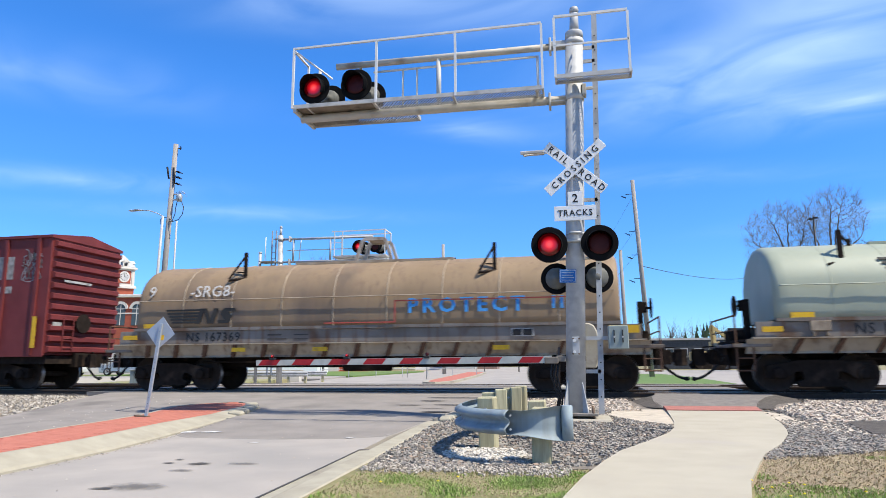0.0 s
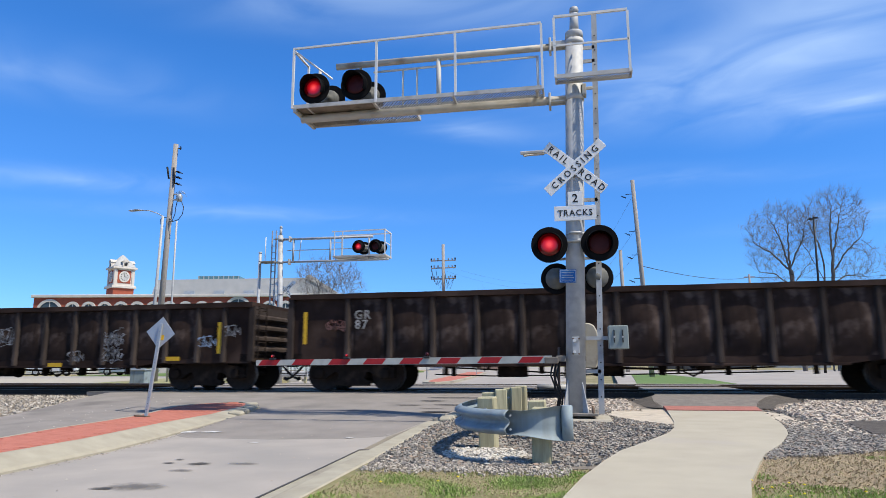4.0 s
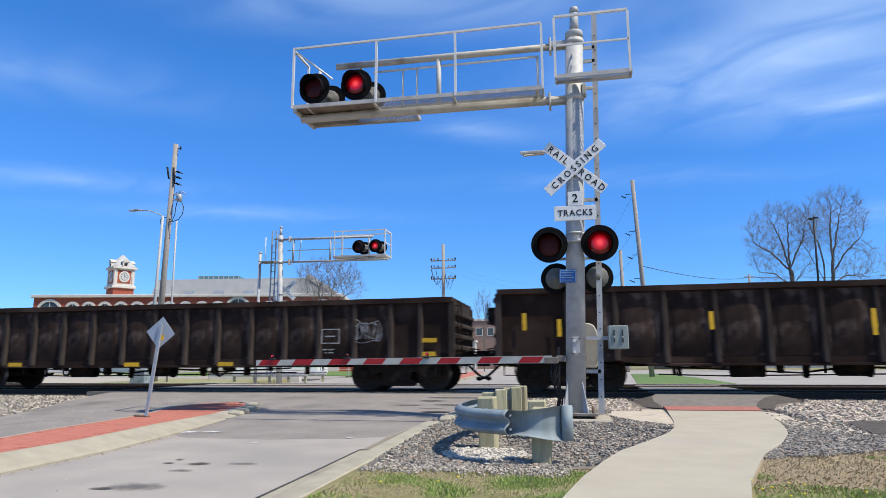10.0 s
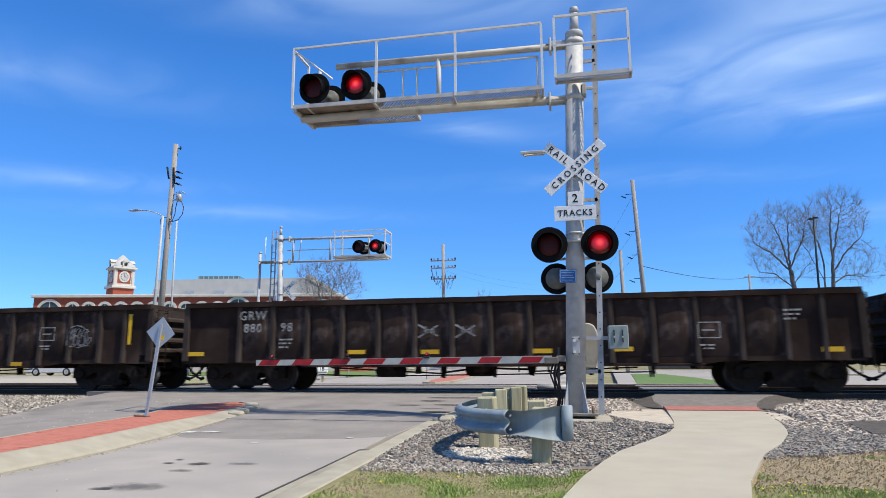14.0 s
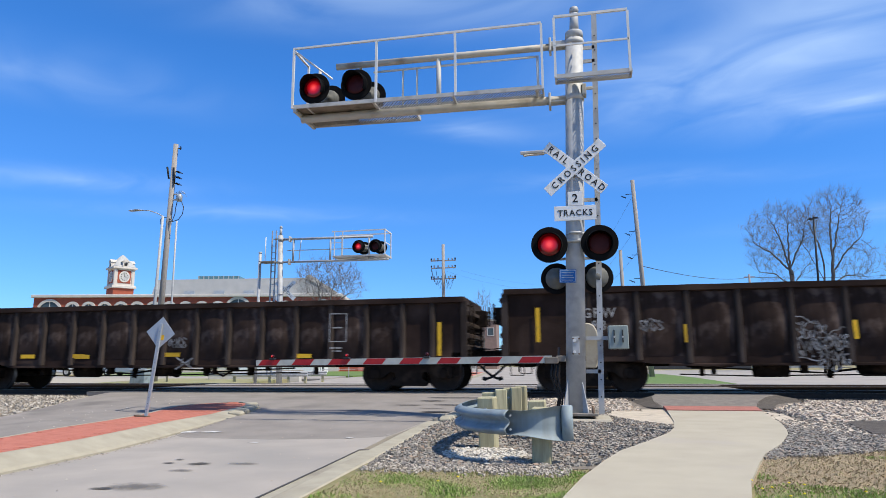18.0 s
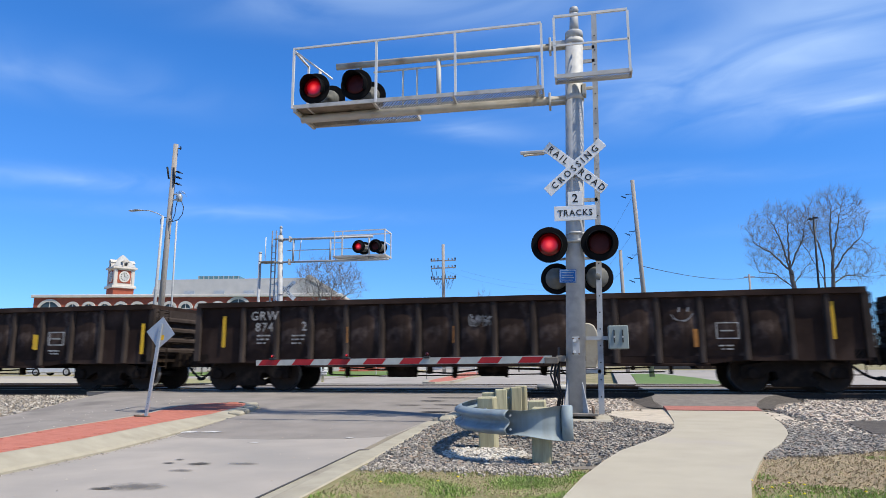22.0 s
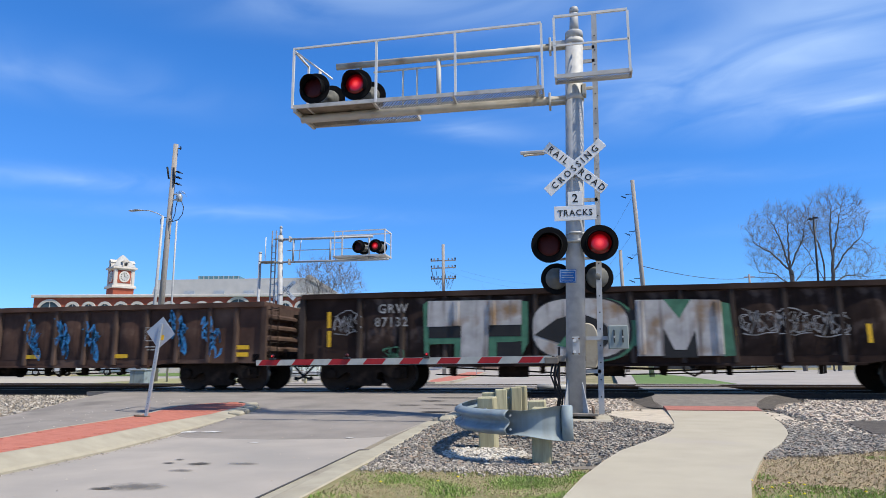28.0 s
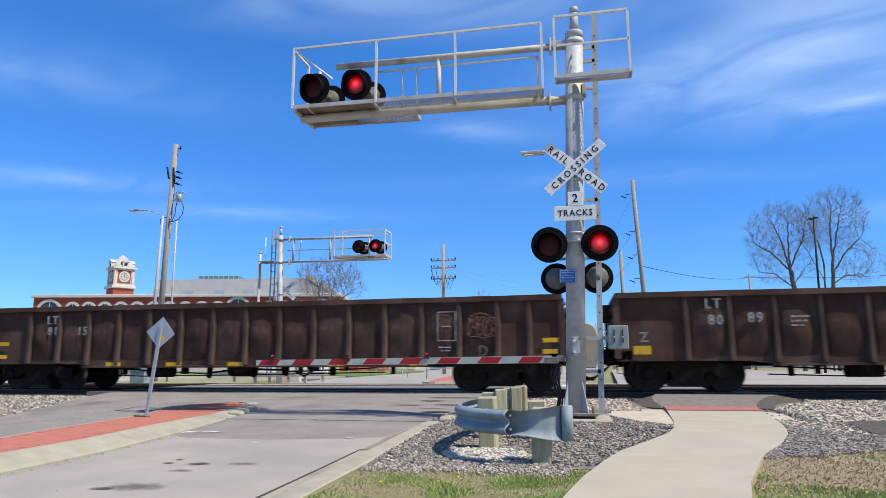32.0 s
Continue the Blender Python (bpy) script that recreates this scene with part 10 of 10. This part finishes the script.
DIAL = surface("weathered_dial", (0.50, 0.50, 0.48), (0.40, 0.40, 0.39), 3, 0.6)
tower = thing("clock_tower", "square brick clock tower with pale trim and pyramid roof", "clock tower", pose(-53.9, 68.6, 0, 0, 0, 56) @ Matrix.Diagonal((0.87, 0.87, 0.965, 1)))
part("shaft", boxes((-1.35, 1.35, -1.35, 1.35, -0.3, 10.2)), BRICK, tower, "red brick shaft")
part("sill_course", boxes((-1.6, 1.6, -1.6, 1.6, 10.2, 10.55)), LIMESTONE, tower, bevel=0.05)
part("clock_stage", boxes((-1.25, 1.25, -1.25, 1.25, 10.55, 12.6)), LIMESTONE, tower, "pale clock stage")
part("top_cornice", boxes((-1.6, 1.6, -1.6, 1.6, 12.6, 12.85)), LIMESTONE, tower, bevel=0.05)
bm = bmesh.new()
lathe(bm, (0, 0, 12.85), (0, 0, 1), [(0, 2.1), (0.15, 1.95), (1.55, 0.3), (1.7, 0.05)], 4)
for v in bm.verts:
    v.co = Matrix.Rotation(radians(45), 3, "Z") @ v.co
part("roof", bm, ROOF_GREY, tower, "grey pyramid roof")
for a in range(4):
    face = part("clock_face", (lambda b: (lathe(b, (0, -1.33, 11.65), (0, -1, 0), [(0, 0.56), (0.03, 0.56)], 24), b)[1])(bmesh.new()), DIAL, tower, "round grey-white clock dial", at=pose(0, 0, 0, 0, 0, 90 * a))
    part("dial_panel", boxes((-0.85, 0.85, -1.3, -1.255, 10.85, 12.45)), BRICK, face)
    bm = bmesh.new()
    for q in range(24):
        a0, a1 = math.tau * q / 24, math.tau * (q + 1) / 24
        prism(bm, [(r * math.cos(a), 11.65 + r * math.sin(a)) for r, a in ((0.56, a0), (0.70, a0), (0.70, a1), (0.56, a1))], "y", -1.37, -1.3, True)
    part("dial_ring", bm, LIMESTONE, face, "pale stone ring")
    for q in range(12):
        part("hour_mark", boxes((-0.03, 0.03, -1.368, -1.362, 0.38, 0.52)), BLACK, face, at=pose(0, 0, 11.65) @ pose(0, 0, 0, 0, 30 * q, 0))
    part("pointer", boxes((-0.03, 0.03, -1.375, -1.365, 11.6, 12.02)), BLACK, face)
    part("pointer", boxes((-0.03, 0.33, -1.375, -1.365, 11.6, 11.66)), BLACK, face)
    for sx in (-1.15, 1.15):
        part("corner_pier", boxes((sx - 0.16, sx + 0.16, -1.36, -1.2, 10.55, 12.6)), LIMESTONE, face)
    dormer = part("dormer", boxes((-0.4, 0.4, -1.55, -0.6, 12.85, 13.5)), LIMESTONE, face, "small pale dormer")
    part("vent", boxes((-0.2, 0.2, -1.565, -1.55, 13.0, 13.35)), BLACK, dormer)
    bm = bmesh.new()
    prism(bm, [(-0.52, 13.5), (0, 13.85), (0.52, 13.5)], "y", -1.62, -0.5)
    part("dormer_roof", bm, LIMESTONE, dormer)

# ---- farther buildings, lot and street clutter ----
def block(name, label, x, y, w, d, h, turn, wall_m, cols, rows, roof=True):
    b = thing(name, label, "building", pose(x, y, 0, 0, 0, turn))
    part("wall", boxes((0, w, 0, d, -0.3, h)), wall_m, b)
    if roof:
        part("roof", boxes((-0.15, w + 0.15, -0.15, d + 0.15, h, h + 0.3)), LIMESTONE, b, "pale parapet")
    for i in range(cols):
        for j in range(rows):
            cx, cz = w * (i + 0.5) / cols, h * (j + 0.55) / rows
            win = part("window", boxes((cx - 0.55, cx + 0.55, -0.06, -0.003, cz - 0.7, cz + 0.6)), LIMESTONE, b, "pale window frame")
            part("pane", boxes((cx - 0.45, cx + 0.45, -0.075, -0.062, cz - 0.6, cz + 0.5)), GLASS, win)
    return b


block("white_building", "distant white corner building with two rows of windows", -25.0, 100, 4.9, 9, 8.9, 6, SIGN_WHITE, 2, 2)
SHOP_BRICK = surface("weathered_shop_brick", (0.27, 0.185, 0.15), (0.21, 0.145, 0.12), 2, 0.85)
block("brick_shop", "distant dull brown brick shop with pale windows", -17.9, 102, 5.4, 9, 7.4, 4, SHOP_BRICK, 3, 2)
block("low_shop", "distant low pale flat-roofed shop", -19.9, 98, 4.6, 7, 4.0, 4, ROOF_GREY, 3, 1)
block("white_annexe", "low white sided annexe before the brick station", -31.0, 56, 7.4, 6, 5.5, 11.7, SIGN_WHITE, 3, 1)
block("brick_shop", "distant low brick shop", -36, 92, 8, 9, 5.2, 12, BRICK, 4, 1)
SHED_DARK = surface("dark_siding", (0.075, 0.078, 0.082), (0.05, 0.052, 0.055), 3, 0.8)
block("dark_shop", "distant low dark shop with pale window frames", 10.5, 104, 14, 9, 4.1, -4, SHED_DARK, 7, 1)
block("grey_house", "distant grey house among bare trees", 30, 125, 12, 8, 5.5, -12, ROOF_GREY, 4, 1)

LAWN = surface("green_lawn", (0.10, 0.17, 0.045), (0.14, 0.20, 0.06), 1.2, 0.95, bump=0.3, bump_scale=30)
LAWN_DRY = surface("yellowing_grass", (0.24, 0.25, 0.10), (0.32, 0.28, 0.16), 1.4, 0.95, bump=0.3, bump_scale=30)
def lawn(x0, x1, y0, y1, label="bright green lawn beside the street"):
    sheet("lawn", [(y0, x0, x1), (y1, x0 * 1.02, x1 * 1.02)], LAWN, label, "lawn", 0.02, thick=0.25)


sheet("lawn", [(29.0, 2.35, 6.3), (40, 3.1, 6.5), (52, 3.8, 6.0)], LAWN, "bright green wedge of lawn beside the street", "lawn", 0.02, thick=0.25)
lawn(-40, -16.2, 46, 70)
sheet("pavement_far", [(25.3, -1.38, 1.45), (27.55, -1.3, 1.45)], CONCRETE, "pale pavement beside the far rails", "pavement", 0.012, thick=0.25)
sheet("pavement_far", [(27.6, -1.25, 5.6), (28.98, -1.2, 6.0)], CONCRETE, "pale pavement beyond the tracks", "pavement", 0.012, thick=0.25)
sheet("verge_west", [(26.5, -23, -15.5), (37.8, -26, -17)], LAWN_DRY, "yellowing grass verge beyond the tracks", "verge", 0.012, thick=0.25)
sheet("pavement_west", [(26.5, -60, -23), (37.8, -60, -26)], CONCRETE, "pale rubble and paving beyond the tracks", "pavement", 0.012, thick=0.25)
sheet("red_crosswalk", [(26.0, -5.4, -3.2), (30.5, -3.0, -2.1)], RED_PAVER, "faded red crosswalk band on the far street", "crosswalk", 0.012, follow=rise, thick=0.25)


def barrier(x, y, length, turn, label):
    g = thing("low_barrier", label, "barrier", pose(x, y, 0, 0, 0, turn))
    bm = bmesh.new()
    prism(bm, [(0, 0.52), (-0.05, 0.46), (0, 0.4), (-0.05, 0.33), (0, 0.26), (0.03, 0.26), (0.03, 0.52)], "x", 0, length)
    part("beam", bm, GALV, g, "pale steel beam")
    for i in range(int(length / 1.9) + 1):
        part("post", boxes((i * 1.9, i * 1.9 + 0.12, 0.03, 0.16, -0.3, 0.5)), POST_WOOD, g)


barrier(-17.6, 33.5, 4.1, 10, "pale steel barrier beyond the tracks")
barrier(-17.5, 31.2, 4.0, 4, "low white steel barrier beyond the tracks")
fence = thing("pipe_fence", "thin pipe fence beside the far street", "fence", pose(-17.5, 43, 0, 0, 0, 35))
for i in range(7):
    part("post", tubes(((i * 2, 0, -0.3), (i * 2, 0, 0.9), 0.03, 6)), GALV, fence)
part("rail", tubes(((0, 0, 0.88), (12, 0, 0.88), 0.025, 6)), GALV, fence)
part("rail", tubes(((0, 0, 0.5), (12, 0, 0.5), 0.02, 6)), GALV, fence)
utility = thing("utility_box", "grey utility box beyond the tracks", "utility box", pose(-20.8, 27.6, 0))
part("case", boxes((0, 0.8, 0, 0.5, -0.3, 0.62)), W_BEAM, utility, bevel=0.03)
part("lid", boxes((-0.04, 0.84, -0.04, 0.54, 0.62, 0.68)), SIGN_BACK, utility, bevel=0.015)
planter = thing("stone_planter", "low buff stone planter wall", "planter", pose(-21.5, 35.5, 0, 0, 0, 8))
part("wall", boxes((0, 5.5, 0, 0.5, -0.3, 0.45)), LIMESTONE, planter, bevel=0.04)
part("cap", boxes((-0.08, 5.58, -0.08, 0.58, 0.45, 0.55)), KERB, planter, bevel=0.03)
def parked_car(x, y, turn, paint, label):
    c = thing("parked_car", label, "car", pose(x, y, 0.0, 0, 0, turn))
    bm = bmesh.new()
    prism(bm, [(-2.2, 0.25), (-2.25, 0.62), (-2.1, 0.82), (-1.2, 0.92), (1.5, 0.95), (2.15, 0.88), (2.2, 0.55), (2.15, 0.25)], "y", -0.86, 0.86)
    part("body", bm, paint, c, bevel=0.06)
    bm = bmesh.new()
    prism(bm, [(-1.25, 0.93), (-0.55, 1.42), (0.85, 1.45), (1.6, 0.95)], "y", -0.72, 0.72)
    part("cabin", bm, paint, c, bevel=0.05)
    for x0, x1 in ((-0.85, 0.1), (0.2, 1.15)):
        part("side_window", boxes((x0, x1, -0.76, -0.725, 0.98, 1.34)), GLASS, c, "dark side window")
    for x0 in (-1.4, 1.35):
        for y0 in (-0.8, 0.8):
            w = part("wheel", (lambda b: (lathe(b, (0, 0, 0), (0, 1, 0), [(-0.1, 0.2), (-0.1, 0.32), (0.1, 0.32), (0.1, 0.2)], 20), b)[1])(bmesh.new()), HOSE, c, "black tyre", at=pose(x0, y0, 0.32))
            part("rim", tubes(((0, -0.11, 0), (0, 0.11, 0), 0.2, 14)), ALU, w, "pale wheel rim")
    for x0 in (-2.22, 2.17):
        part("lamp", boxes((x0 - 0.03, x0 + 0.03, -0.75, -0.45, 0.62, 0.76)), LIMESTONE if x0 < 0 else STRIPE_RED, c)


CAR_WHITE = surface("white_car_paint", (0.70, 0.70, 0.69), (0.64, 0.64, 0.63), 2, 0.3)
CAR_SILVER = surface("silver_car_paint", (0.42, 0.45, 0.48), (0.37, 0.40, 0.43), 2, 0.3, 0.3)
parked_car(-42.5, 47.5, 4, CAR_WHITE, "white car parked beyond the tracks")
parked_car(-36.2, 48.0, 3, CAR_SILVER, "silver car parked beyond the tracks")
def street_sign(x, y, z, material, corners, label):
    sgn = thing("street_sign", label, "road sign", pose(x, y, 0, 0, 0, 12))
    part("post", tubes(((0, 0, -0.3), (0, 0, z), 0.03, 8)), GALV, sgn)
    bm = bmesh.new()
    prism(bm, corners, "y", -0.045, -0.035)
    part("panel", bm, material, sgn, at=pose(0, 0, z))


SIGN_YELLOW = surface("sign_yellow", (0.80, 0.62, 0.02), (0.74, 0.56, 0.02), 4, 0.5)
street_sign(-9.38, 40.4, 2.0, SIGN_YELLOW, [(0, -0.45), (0.45, 0), (0, 0.45), (-0.45, 0)], "yellow diamond warning sign beyond the tracks")
street_sign(-11.9, 45.2, 2.9, SIGN_BLUE, [(-0.3, -0.4), (0.3, -0.4), (0.3, 0.45), (-0.3, 0.45)], "blue rectangular sign beyond the tracks")
drum = thing("culvert_pipe", "short grey pipe lying in the ballast", "pipe", pose(-1.25, 20.0, 0.17))
part("tube", tubes(((0, 0, 0), (0.95, 0.05, 0), 0.1, 14)), GALV, drum)


# ---- everything that moves ----
SPEED = 19.95
HALF = 0.5290


def travel(t):
    """Way of the train after t seconds; it gathers a little speed."""
    return 19.92 * t + 0.0095 * t * t


def train_rows(s):
    times = [0, 1 / 30, 2 / 30] + [float(k) for k in range(1, 32)] + [32 - 2 / 30, 32 - 1 / 30, 32.0]
    return [(t, pose(s - travel(t), TRACKS[0], RAIL_Z)) for t in times]


def wheel_rows(rest, s):
    """Turning while the wagon is within sight of the crossing, one row for every thirtieth of a second."""
    first = max(0, int((s - 14) / SPEED * 30))
    last = min(32 * 30, int((s + 34) / SPEED * 30))
    rows = [(0.0, rest)] if first > 0 else []
    if first >= last:
        return [(0.0, rest), (32.0, rest)]
    angle = 0.0
    for k in range(first, last + 1):
        rows.append((k / 30, rest @ pose(0, 0, 0, 0, -angle, 0)))
        angle += math.degrees((travel((k + 1) / 30) - travel(k / 30)) / WHEEL_R)
    if last < 32 * 30:
        rows.append((32.0, rows[-1][1]))
    return rows


def lamp_rows(rest, phase):
    """The lens turns its lit side out on its beats and its dark side on the others; the second lamp of a pair lights at 30.9 s."""
    beat = math.floor((0.0 - 30.9) / HALF)
    shown = lambda b: (b + phase) % 2 == 1
    angle = 0 if shown(beat) else 180
    rows = [(0.0, rest @ pose(0, 0, 0, 0, 0, angle))]
    beat += 1
    while 30.9 + beat * HALF < 32.0:
        change = (30.9 + beat * HALF) * 30
        first = round(change - 1.5)
        whole = round(change / 30) * 30
        if first < whole < first + 3:
            first = whole if change > whole else whole - 3
        if first > 0:
            for k in range(4):
                rows.append(((first + k) / 30, rest @ pose(0, 0, 0, 0, 0, angle + 60 * k)))
            angle += 180
        beat += 1
    rows.append((32.0, rest @ pose(0, 0, 0, 0, 0, angle)))
    return rows


def motions():
    place = {}
    for car, s in CARS:
        walk(car, train_rows(s))
        place[car] = s
    for wheels, rest, car in AXLES:
        walk(wheels, wheel_rows(rest, place[car]))
    for lens, phase, rest in FLASHERS:
        walk(lens, lamp_rows(rest, phase))


motions()
